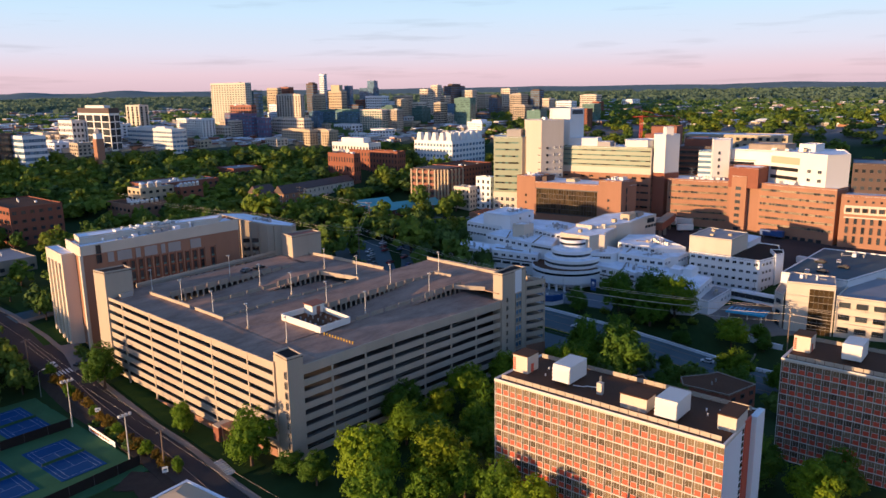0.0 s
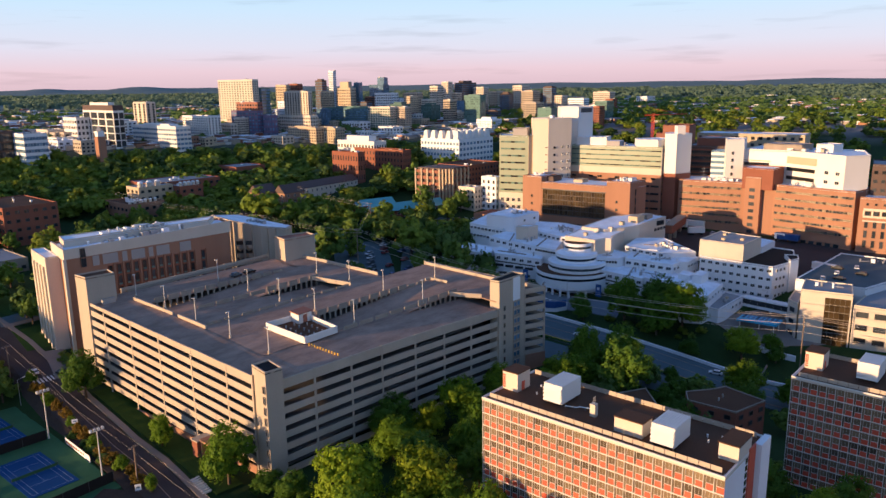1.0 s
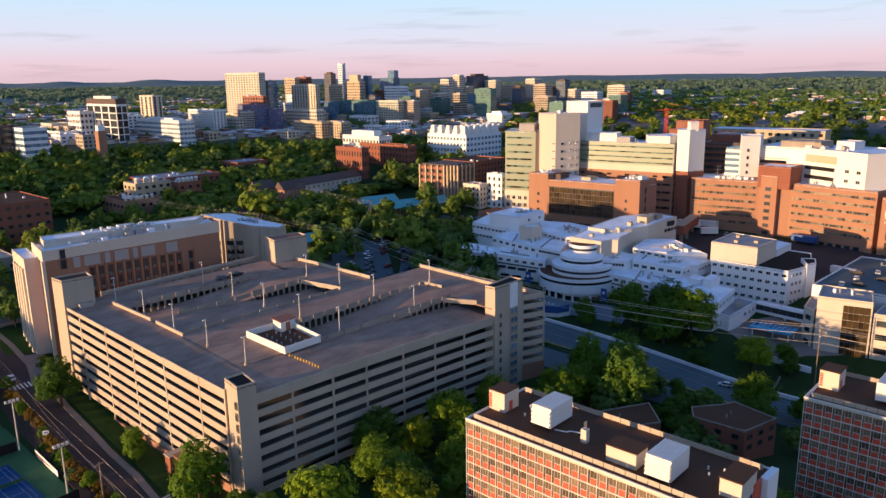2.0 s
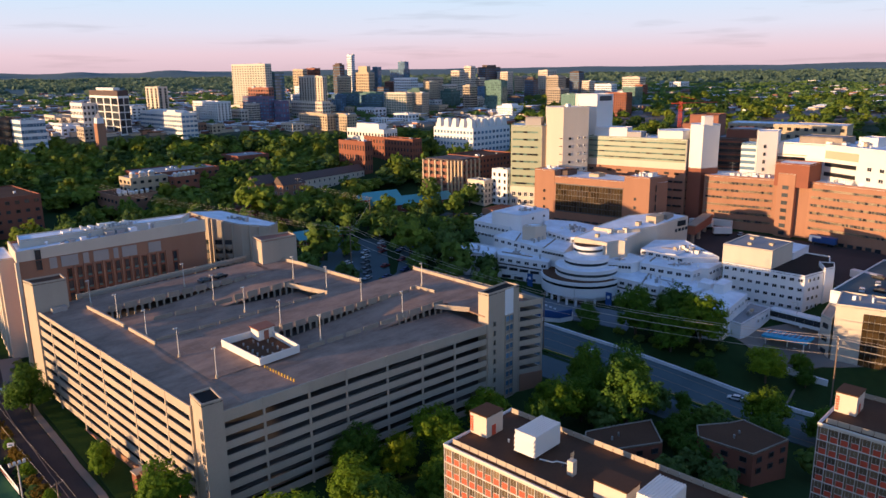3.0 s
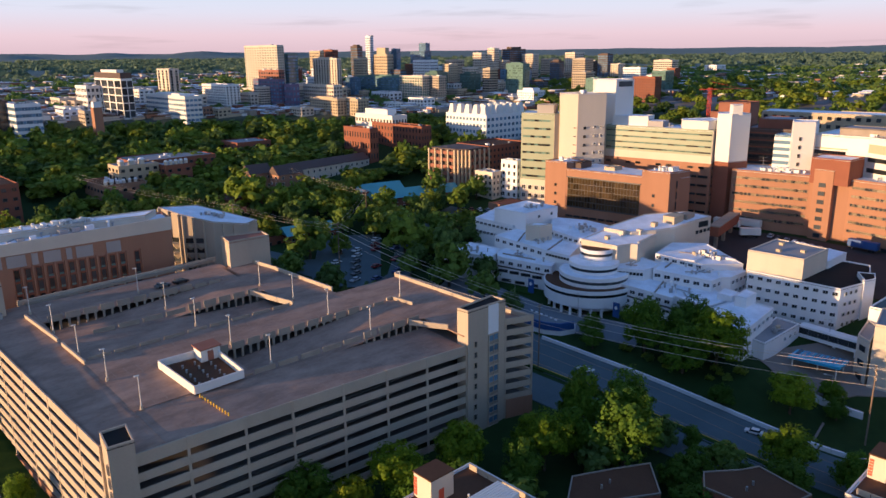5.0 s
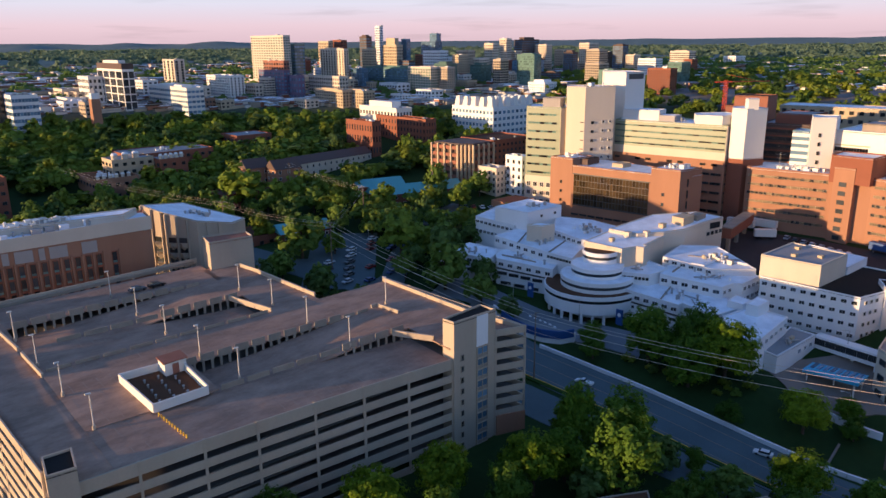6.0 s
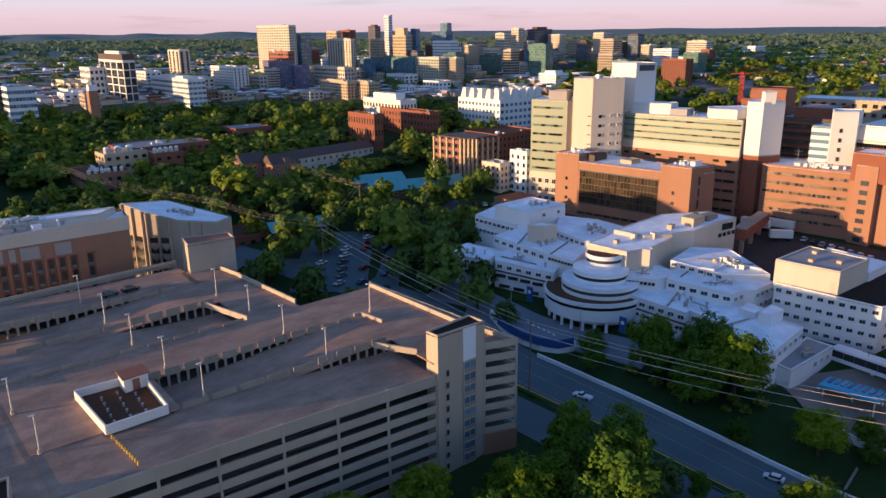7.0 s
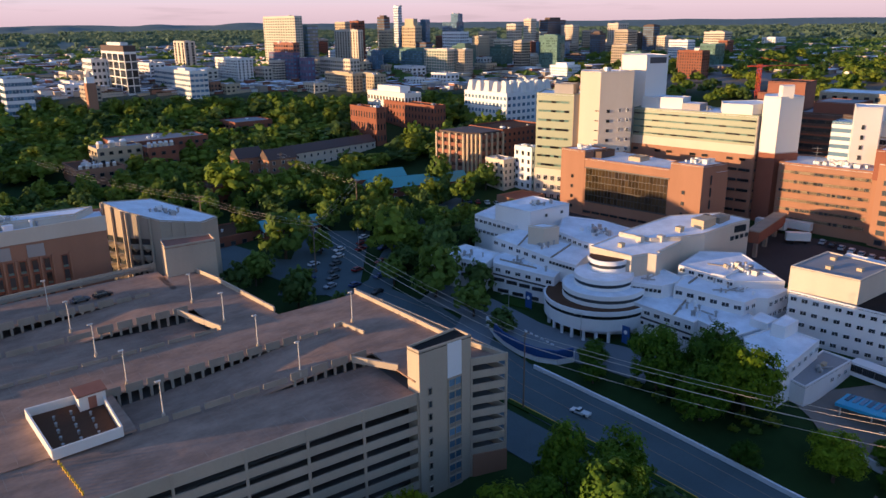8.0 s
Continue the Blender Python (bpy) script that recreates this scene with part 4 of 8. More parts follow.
def rooftop_unit(x0, y0, x1, y1, z, tall, label="white louvred rooftop air handling unit"):
    t = thing("air_handler", label, "air handler", group="rooftop air handlers")
    bm = bmesh.new()
    block(bm, x0, y0, z + 0.6, x1, y1, z + tall)
    bmesh.ops.bevel(bm, geom=bm.edges[:], offset=0.06, segments=1, affect="EDGES")
    part("casing", bm, M["bright_wall"], t)
    n = 9
    for k in range(n):
        y = y0 + (y1 - y0) * (k + 0.5) / n
        bm = bmesh.new()
        block(bm, x0 - 0.05, y - 0.12, z + tall - 0.05, x1 + 0.05, y + 0.12, z + tall + 0.12)
        part("roof_rib", bm, M["bright_wall"], t)
    for k in range(4):
        bm = bmesh.new()
        zz = z + 0.9 + k * (tall - 1.2) / 4
        va = [bm.verts.new(c) for c in ((x0, y0 + 0.1, zz + 0.75), (x0, y1 - 0.1, zz + 0.75), (x0 - 0.55, y1 - 0.1, zz), (x0 - 0.55, y0 + 0.1, zz), (x0, y0 + 0.1, zz), (x0, y1 - 0.1, zz))]
        for f in ((0, 1, 2, 3), (3, 2, 5, 4), (0, 3, 4), (1, 5, 2)):
            bm.faces.new([va[i] for i in f])
        part("louvre_hood", bm, M["bright_wall"], t)
    for x, y in ((x0 + 0.2, y0 + 0.2), (x1 - 0.4, y0 + 0.2), (x0 + 0.2, y1 - 0.4), (x1 - 0.4, y1 - 0.4)):
        bm = bmesh.new()
        block(bm, x, y, z - 0.2, x + 0.2, y + 0.2, z + 0.62)
        part("foot", bm, M["dark_metal"], t)
    return t


def penthouse(x0, y0, x1, y1, z, tall, label="cream rooftop stair hut with a dark flat roof", door=True):
    t = thing("stair_hut", label, "roof hut")
    bm = bmesh.new()
    block(bm, x0, y0, z - 0.2, x1, y1, z + tall)
    part("hut_wall", bm, M["cream"], t)
    bm = bmesh.new()
    block(bm, x0 - 0.15, y0 - 0.15, z + tall, x1 + 0.15, y1 + 0.15, z + tall + 0.22)
    part("roof", bm, M["dark_roof"], t)
    if door:
        for k in range(6):
            bm = bmesh.new()
            block(bm, x0 - 0.12, y1 - 0.75, z + 0.5 + k * (tall - 1) / 6, x0 + 0.02, y1 - 0.1, z + 0.5 + (k + 0.7) * (tall - 1) / 6)
            part("louvre", bm, M["red_panel"], t, "red louvre blade")
        bm = bmesh.new()
        block(bm, x0 + 1.6, y0 - 0.06, z, x0 + 2.7, y0 + 0.02, z + 2.1)
        part("door", bm, M["red_panel"], t, "red steel door")
    return t


def apartment(x0, y0, x1, y1, z1, cols, rows, label):
    """A slab block: window bays with red panels on its long sides, white end walls, a dark roof with a parapet rail."""
    t = thing("apartment_block", label, "apartment building", group="apartment slabs")
    top = z1 - 1.0
    bm = bmesh.new()
    block(bm, x0 + 0.3, y0, -4, x1 - 0.3, y1, top)
    part("wall", bm, M["white_wall"], t)
    bm = bmesh.new()
    block(bm, x0, y0 - 0.06, top - 0.5, x1, y1 + 0.06, top - 0.02)
    part("cornice", bm, M["cream"], t, "cream band under the roof")
    bm = bmesh.new()
    block(bm, x0 + 0.5, y0 + 0.5, top, x1 - 0.5, y1 - 0.5, top + 0.12)
    part("roof", bm, M["dark_roof"], t, "dark brown membrane roof")
    bm = bmesh.new()
    rim(bm, rect(x0 - 0.05, y0 - 0.1, x1 + 0.05, y1 + 0.1), 0.3, top - 0.02, top + 0.3)
    part("coping", bm, M["white_frame"], t)
    n = int((y1 - y0) / 2.2)
    for side in (x0 + 1.3, x1 - 1.3):
        for k in range(n):
            y = y0 + 1.0 + (y1 - y0 - 2.0) * k / n
            bm = bmesh.new()
            block(bm, side - 0.05, y, top + 0.1, side + 0.05, y + (y1 - y0 - 2.0) / n - 0.12, top + 1.15)
            part("guard_panel", bm, M["concrete"], t)
    floor = 2.95
    dx = (y1 - y0) / cols
    for p, q in (((x0 + 0.22, y1), (x0 + 0.22, y0)), ((x1 - 0.22, y0), (x1 - 0.22, y1))):
        m, length = face_frame(p, q)
        for r in range(rows):
            for c in range(cols):
                piece("window_bay", BAY, t, m @ Matrix.Translation((c * dx, 0.05, top - 0.5 - floor * (r + 1))) @ Matrix.Diagonal((dx, 1, floor, 1)))
    # recessed stair strip of red panels on the end wall
    for k in range(2 * rows):
        bm = bmesh.new()
        block(bm, x0 + 10.2, y0 - 0.08, top - 1.6 - k * 1.47, x0 + 11.2, y0 + 0.05, top - 0.6 - k * 1.47)
        part("slit_window", bm, M["glass"], t)
    bm = bmesh.new()
    block(bm, x0 + 11.6, y0 - 0.25, -3, x0 + 14.8, y0 + 0.05, top + 0.8)
    part("stair_strip", bm, M["red_panel"], t, "tall red end strip")
    bm = bmesh.new()
    block(bm, x0 + 15.0, y0 - 1.2, -3, x1 + 0.2, y0 + 0.05, top + 0.6)
    part("end_pier", bm, M["white_wall"], t)
    return t


apartment(22.2, -100.2, 42.2, -47.2, 28.9, 28, 9, "coral red and white apartment slab with a dark roof")
zr = 28.0
penthouse(29.2, -51.6, 34.0, -47.6, zr, 4.2)
rooftop_unit(28.6, -63.4, 36.2, -58.9, zr, 4.6)
penthouse(26.2, -82.8, 30.4, -76.9, zr, 3.0, "low cream rooftop hut with a dark lid", False)
rooftop_unit(25.4, -89.6, 32.4, -84.9, zr, 4.5)
penthouse(28.4, -100.2, 35.0, -96.6, zr, 3.1, "cream rooftop stair hut beside the end wall", False)


def roof_pipe(x0, y0, x1, y1, z):
    t = thing("roof_pipe", "white pipe run lying on the dark roof", "pipe")
    mid = ((x0 + x1) / 2, (y0 + y1) / 2)
    bm = bmesh.new()
    tube(bm, (x0, y0, z + 0.35), (mid[0], mid[1], z + 0.35), 0.13, 0.13, 7)
    tube(bm, (mid[0], mid[1], z + 0.35), (mid[0] + 0.7, mid[1] - 0.2, z + 0.35), 0.13, 0.13, 7)
    tube(bm, (mid[0] + 0.7, mid[1] - 0.2, z + 0.35), (x1 + 0.7, y1, z + 0.35), 0.13, 0.13, 7)
    part("pipe", bm, M["bright_wall"], t)
    for u in (0.15, 0.85):
        x, y = x0 + (x1 - x0) * u, y0 + (y1 - y0) * u
        bm = bmesh.new()
        block(bm, x - 0.15, y - 0.15, z - 0.1, x + 0.15, y + 0.15, z + 0.3)
        part("saddle", bm, M["dark_metal"], t)


roof_pipe(29.4, -63.8, 30.8, -68.6, zr)
for x, y in ((35, -54), (38, -57), (33, -93), (35, -92), (36, -94.5), (31, -55.5)):
    o = part("roof_ventilator", tube(bmesh.new(), (0, 0, -0.1), (0, 0, 0.5), 0.16, 0.2, 8), M["bright_wall"])
    o.location = (x, y, zr + 0.1)
    tagged(o, "small white ventilator pipe on the dark roof", "ventilator", group="roof ventilators")


def flue(x, y, z):
    t = thing("roof_flue", "squat cream flue with thin rods on top", "flue")
    bm = bmesh.new()
    block(bm, x - 0.6, y - 0.6, z - 0.2, x + 0.6, y + 0.6, z + 2.7)
    part("shaft", bm, M["cream"], t)
    for k in range(3):
        bm = bmesh.new()
        tube(bm, (x - 0.4 + 0.4 * k, y, z + 2.7), (x - 0.4 + 0.4 * k, y, z + 4.2), 0.05)
        part("rod", bm, M["steel"], t)


flue(29.5, -70.5, zr)
apartment(80.6, -147, 100.6, -94.0, 27.4, 28, 9, "coral red and white apartment slab beside the avenue")
penthouse(88.4, -98.6, 93.6, -94.6, 26.5, 4.2)
rooftop_unit(87.5, -110.5, 95, -106, 26.5, 4.6)
penthouse(86.4, -126, 92, -120, 26.5, 3.0, "low cream rooftop hut with a dark lid", False)


# ---- low brick houses between the slabs and the avenue ----
def low_house(pts, z1, label):
    t = thing("low_building", label, "house", group="low brick buildings")
    bm = bmesh.new()
    prism(bm, pts, -8, z1 - 0.4)
    part("wall", bm, M["brick_dark"], t)
    bm = bmesh.new()
    prism(bm, pts, z1 - 0.4, z1 - 0.15)
    part("roof", bm, M["dark_roof"], t, "dark brown flat roof")
    bm = bmesh.new()
    rim(bm, pts, 0.3, z1 - 0.41, z1 + 0.1)
    part("coping", bm, M["ramp_concrete"], t)
    me = unit_window("window", M["brown"], M["glass"], 0.07, 0.2)
    n = len(pts)
    for i in range(n):
        a, b = pts[i], pts[(i + 1) % n]
        length = math.hypot(b[0] - a[0], b[1] - a[1])
        cols = int(length / 4)
        if cols:
            window_rows(t, "window", me, a, b, z1 - 6.4, z1 - 0.6, 2, cols, 1.8, 1.4)
    for k in range(2):
        x, y = pts[0][0] * 0.6 + pts[2][0] * 0.4 + 3 * k, pts[0][1] * 0.6 + pts[2][1] * 0.4
        bm = bmesh.new()
        tube(bm, (x, y, z1 - 0.3), (x, y, z1 + 0.8), 0.25)
        part("vent_pipe", bm, M["steel"], t)


low_house([(70, -47), (88, -58), (97, -50), (89, -45.5), (80, -41)], 6.3, "low brown brick building with a dark flat roof")
low_house([(96.5, -63), (97, -76.5), (110, -80), (113, -67.5), (109, -65.5), (102, -60)], 6.3, "low brick building with stepped flat roofs")


def street_pavilion():
    t = thing("street_pavilion", "low pavilion with a pale folded roof beside the street", "pavilion")
    pts = [(-35, 7), (-34.5, -14), (-24.5, -13), (-26, 8)]
    bm = bmesh.new()
    prism(bm, pts, 0, 3.4)
    part("wall", bm, M["white_wall"], t)
    bm = bmesh.new()
    v = [bm.verts.new(c) for c in ((-35.6, 7.8, 3.4), (-35.2, -14.8, 3.4), (-23.8, -13.8, 3.4), (-25.4, 8.8, 3.4), (-30.6, 5, 4.3), (-29.6, -11, 4.3))]
    for f in ((0, 1, 5, 4), (2, 3, 4, 5), (3, 0, 4), (1, 2, 5), (3, 2, 1, 0)):
        bm.faces.new([v[i] for i in f])
    part("roof", bm, M["tan"], t, "low tan roof")
    bm = bmesh.new()
    rim(bm, [(-35.7, 7.9), (-35.3, -14.9), (-23.7, -13.9), (-25.3, 8.9)], 0.7, 3.2, 3.75)
    part("gutter", bm, M["white_roof"], t, "pale blue-white metal edge")


street_pavilion()


# ---- hospital quarter ----
WIN = unit_window("window", M["white_frame"], M["glass"], 0.05, 0.25)
WIN_DARK = unit_window("window", M["dark_metal"], M["glass"], 0.04, 0.25)
WIN_PAIR = unit_window("window", M["white_wall"], M["glass"], 0.06, 0.2, split=2)
PANE_BRONZE = unit_window("pane", M["dark_metal"], M["glass_bronze"], 0.03, 0.1)
PANE_GREEN = unit_window("pane", M["sage"], M["glass_green"], 0.02, 0.12)
WIN_BAND = unit_window("window_band", M["dark_metal"], M["glass"], 0.012, 0.3, split=6)


def mass(t, pts, z0, z1, wall, roof, lip=0.7, name="wing"):
    """One storeyed mass of a larger building: walls, a parapet and a roof set inside it."""
    bm = bmesh.new()
    def under(x, y):
        return height(z1, x, y) - lip
    prism(bm, pts, z0, under)
    w = part(name, bm, M[wall], t)
    bm = bmesh.new()
    rim(bm, pts, 0.35, lambda x, y: under(x, y) - 0.01, z1)
    part("parapet", bm, M[wall], w)
    bm = bmesh.new()
    prism(bm, pts, lambda x, y: under(x, y) + 0.02, lambda x, y: under(x, y) + 0.2)
    part("roof", bm, M[roof], w)
    return w


def roof_clutter(t, pts, z, count, seed, mats=("white_wall", "steel", "grey_roof"), size=(0.8, 2.4)):
    """Small fans, ducts and boxes on a roof, each a part."""
    rng = random.Random(seed)
    xs, ys = [p[0] for p in pts], [p[1] for p in pts]
    made = 0
    while made < count:
        u = [rng.random() for _ in pts]
        s = sum(u)
        x, y = sum(a * b for a, b in zip(u, xs)) / s, sum(a * b for a, b in zip(u, ys)) / s
        zz = height(z, x, y) - 0.6
        bm = bmesh.new()
        w, d, h = rng.uniform(*size), rng.uniform(*size), rng.uniform(0.6, 1.8)
        kind = rng.random()
        if kind < 0.45:
            block(bm, x - w / 2, y - d / 2, zz, x + w / 2, y + d / 2, zz + h)
            block(bm, x - w / 2 - 0.1, y - d / 2 - 0.1, zz + h, x + w / 2 + 0.1, y + d / 2 + 0.1, zz + h + 0.12)
            part("roof_unit", bm, M[rng.choice(mats)], t)
        elif kind < 0.8:
            tube(bm, (x, y, zz), (x, y, zz + h), 0.35, 0.35, 8)
            tube(bm, (x, y, zz + h), (x, y, zz + h + 0.3), 0.6, 0.3, 8)
            part("roof_fan", bm, M[rng.choice(mats)], t)
        else:
            a = rng.random() * 3.14
            tube(bm, (x - 2 * math.cos(a), y - 2 * math.sin(a), zz + 0.5), (x + 2 * math.cos(a), y + 2 * math.sin(a), zz + 0.5), 0.22, 0.22, 6)
            tube(bm, (x, y, zz), (x, y, zz + 0.5), 0.12, 0.12, 6)
            part("roof_duct", bm, M["steel"], t)
        made += 1




def white_hospital():
    t = thing("white_hospital", "low white stepped hospital with flat white roofs", "hospital")

    def tier(h):
        """Roof level of one storey step; the site climbs gently to the back."""
        return lambda x, y: h + 0.06 * (x - 175) + 0.085 * (y - 10)

    def row(p, q, h, cols, below=3.0, width=2.0, tall=1.3, me=WIN_PAIR, u0=0.0, u1=1.0):
        """A row of windows some way below the roof level h on the wall from p to q."""
        z = tier(h)
        p, q = [(p[0] + (q[0] - p[0]) * u, p[1] + (q[1] - p[1]) * u) for u in (u0, u1)]
        window_rows(t, "window", me, p, q, z(*p) - below - 1.0, z(*p) - below + 1.0, 1, cols, width, tall, slope=z(*q) - z(*p))

    def trim(p, q, h):
        z = tier(h)
        d = Vector((q[1] - p[1], p[0] - q[0])).normalized() * 0.14
        bm = bmesh.new()
        strip_wall(bm, (p[0] + d.x, p[1] + d.y), (q[0] + d.x, q[1] + d.y), 0.3, lambda x, y: z(x, y) - 0.45, z)
        part("wall_trim", bm, M["dark_metal"], t, "dark blue-grey trim between storeys")

    # two lower storeys of the left and right wings
    low, mid = 19.4, 22.9
    left = [(147.3, 71.1), (150.6, 63.4), (153.1, 62.6), (156.2, 54.2), (165.8, 57.6), (162.1, 70.6)]
    mass(t, left, 4, tier(low), "white_wall", "white_roof", 0.5)
    row(left[0], left[1], low, 3, 1.9)
    row(left[2], left[3], low, 4, 1.9)
    for k in (0, 2):
        row(left[k], left[k + 1], low, 4, 5.4)
    front = [(158.6, 53.0), (165.4, 33.0), (172.5, 36), (170, 57), (163, 58)]
    mass(t, front, 4, tier(low), "white_wall", "white_roof", 0.5)
    row(front[0], front[1], low, 6, 1.9)
    trim(front[0], front[1], low - 3.3)
    row(front[0], front[1], low, 4, 5.2, 3.6, 1.1, WIN_BAND, 0.0, 0.85)
    row(front[0], front[1], low, 3, 8.6, 3.8, 1.1, WIN_BAND, 0.05, 0.8)
    upper = [(167.6, 63.0), (169.2, 40.0), (171.2, 29.5), (184, 34), (181, 62.6)]
    mass(t, upper, 14, tier(mid), "white_wall", "white_roof", 0.5)
    row(upper[0], upper[1], mid, 7, 1.7, 2.0, 1.3)
    row(upper[1], upper[2], mid, 8, 1.5, 1.15, 1.0, WIN, 0.1, 1.0)
    right = [(170.3, 10.0), (173.2, -10.6), (175.3, -10.4), (175.0, -21.5), (187, -24.6), (191, -14), (184, 4), (178, 9)]
    mass(t, right, 2, tier(low), "white_wall", "white_roof", 0.5)
    row(right[0], right[1], low, 6, 1.9, u0=0.12)
    trim(right[0], right[1], low - 3.4)
    row(right[0], right[1], low, 6, 5.3, 2.4, 1.1)
    row(right[2], right[3], low, 3, 1.9)
    row(right[2], right[3], low, 3, 5.4)
    row(right[3], right[4], low, 4, 1.9)
    ribbon_wing = [(173.4, 13.0), (179.0, 4.0), (183.2, 3.0), (189, 3), (190, 14), (178, 20)]
    mass(t, ribbon_wing, 12, tier(mid), "white_wall", "white_roof", 0.5)
    row(ribbon_wing[0], ribbon_wing[1], mid, 9, 1.6, 1.0, 1.1, WIN)
    step = [(182.3, 2.2), (187.6, -16.7), (193.0, -17.3), (195.2, -19.6), (205, -20.4), (207, 2), (190, 4.5)]
    mass(t, step, 10, tier(mid), "white_wall", "white_roof", 0.5)
    row(step[0], step[1], mid, 6, 1.9, 2.2, 1.35)
    row(step[1], step[2], mid, 2, 1.9, 1.6, 1.3)
    for k in (1.9, 5.4):
        row(step[3], step[4], mid, 4, k, 1.7, 1.3)
    rear = [(191.6, 7.2), (194.2, -9.8), (205, -19.0), (214.6, 0.0), (206, 9)]
    mass(t, rear, 16, tier(24.9), "white_wall", "white_roof", 0.4)
    row(rear[0], rear[1], 24.9, 6, 1.3, 1.9, 1.1)
    rear_left = [(184.2, 49.0), (183.6, 37.5), (186, 28), (206, 27), (204, 46), (197, 58)]
    mass(t, rear_left, 16, tier(24.9), "white_wall", "white_roof", 0.4)
    row(rear_left[0], rear_left[1], 24.9, 5, 1.4, 1.6, 1.1)
    row(rear_left[1], rear_left[2], 24.9, 4, 1.4, 1.6, 1.1)
    for p, q, h in (((169.6, 38.6), (183, 42), mid), ((162.4, 54), (166.5, 41.5), low), ((172.5, -4.5), (184, -1.2), low), ((178.6, 57), (168.4, 52), mid), ((187, 0.4), (206, 3), mid), ((199, 2), (208, -12), 24.9)):
        z = tier(h)
        bm = bmesh.new()
        strip_wall(bm, p, q, 0.4, lambda x, y, z=z: z(x, y) - 0.6, lambda x, y, z=z: z(x, y) + 0.08)
        part("roof_joint", bm, M["ramp_concrete"], t, "dull grey expansion joint cover")
    # taller boxes: the square block and its base, the cream stub, the twin upper blocks
    base = [(175.5, 80.9), (178.4, 63.2), (196, 64), (192, 84)]
    mass(t, base, 12, tier(24.0), "white_wall", "white_roof", 0.5)
    row(base[0], base[1], 24.0, 9, 1.9, 1.5, 1.2)
    row(base[0], base[1], 24.0, 7, 5.5, 1.5, 1.2, u1=0.7)
    blk = [(177.2, 72.0), (181.0, 58.7), (197.8, 56.2), (194.2, 70.0)]
    mass(t, blk, 20, tier(29.6), "white_wall", "white_roof", 0.4)
    row(blk[1], blk[2], 29.6, 2, 2.4, 1.2, 1.1, WIN, 0.2, 1.0)
    stub = [(172.8, 51.7), (175.5, 47.0), (180.4, 45.0), (178.2, 50.2)]
    mass(t, stub, 20, tier(28.8), "cream", "white_roof", 0.35)
    pblock = [(174.0, 26.7), (177.4, 13.9), (182.8, 12.0), (183.9, 9.8), (186.4, 9.9), (186.2, 11.0), (198.8, 11.5), (200, 25), (187, 27)]
    mass(t, pblock, 16, tier(29.3), "cream", "white_roof", 0.35, "upper_block")
    qblock = [(187.3, 26.4), (190.6, 16.8), (198.9, 11.8), (207.2, 8.6), (220.5, 7.8), (229.4, 6.2), (227.5, 16), (212.4, 25)]
    mass(t, qblock, 16, tier(30.5), "cream", "white_roof", 0.4, "upper_block")
    row(qblock[4], qblock[5], 30.5, 4, 5.0, 1.3, 1.3, WIN_DARK)
    row(qblock[4], qblock[5], 30.5, 1, 2.2, 5.2, 2.2, WIN_BAND)
    for x, y, w, d, h, mat in ((213, 13, 7, 4.5, 2.6, "tan"), (221, 12, 6, 3.5, 1.8, "ramp_concrete"), (203, 15, 2.2, 1.8, 1.5, "tan"), (188.4, 19.2, 1.8, 1.8, 1.9, "cream"), (194, 15.5, 1.8, 1.8, 1.9, "cream"), (181, 20.5, 1.6, 1.4, 1.2, "tan")):
        z = tier(30.1 if x > 187 and x > 200 else 29.0)(x, y)
        bm = bmesh.new()
        block(bm, x - w / 2, y - d / 2, z - 0.3, x + w / 2, y + d / 2, z + h)
        block(bm, x - w / 2 - 0.12, y - d / 2 - 0.12, z + h, x + w / 2 + 0.12, y + d / 2 + 0.12, z + h + 0.14)
        part("roof_plant", bm, M[mat], t)
    roof_clutter(t, [(205, 12), (224, 9), (224, 15), (212, 22)], tier(30.9), 14, 13, ("steel", "tan", "dark_metal"), (0.6, 1.8))
    roof_clutter(t, [(198, 0), (200, -10), (205, -16), (210, -2)], tier(25.2), 26, 11, ("steel", "white_wall", "tan"), (0.5, 1.8))
    roof_clutter(t, [(188, 45), (190, 32), (202, 32), (198, 52)], tier(25.2), 26, 19, ("steel", "white_wall"), (0.5, 1.6))
    roof_clutter(t, [(184, 66), (186, 60), (194, 60), (192, 67)], tier(30.0), 9, 12, ("steel", "white_wall"), (0.5, 1.4))
    for ring, h, n, seed in ((left, low, 12, 20), (front, low, 8, 17), (upper, mid, 10, 18), (right, low, 14, 16), (step, mid, 14, 26), (ribbon_wing, mid, 6, 27)):
        roof_clutter(t, ring, tier(h + 0.25), n, seed, ("steel", "white_wall"), (0.25, 0.6))
    # pipes that cross the rear roof
    for p, q in (((194.0, -6.5), (203.5, -6.8)), ((203.5, -6.8), (205.5, -16)), ((192.5, -3.0), (194.0, -6.5))):
        z = tier(25.2)
        bm = bmesh.new()
        tube(bm, (*p, z(*p)), (*q, z(*q)), 0.38, 0.38, 8)
        part("roof_duct", bm, M["white_wall"], t)
    # round entrance tiers
    def drum(cx, cy, r, z0, z1, name, a0=0.0):
        pts = [(cx + r * math.cos(a), cy + r * math.sin(a)) for a in (2 * math.pi * k / 40 for k in range(40))]
        bm = bmesh.new()
        prism(bm, pts, z0, z1)
        return part(name, bm, M["white_wall"], t), pts

    def ring_glass(cx, cy, r, z0, z1):
        pts = [(cx + r * math.cos(a), cy + r * math.sin(a)) for a in (2 * math.pi * k / 40 for k in range(40))]
        bm = bmesh.new()
        prism(bm, pts, z0, z1)
        part("ring_window", bm, M["glass"], t, "curved dark window band")

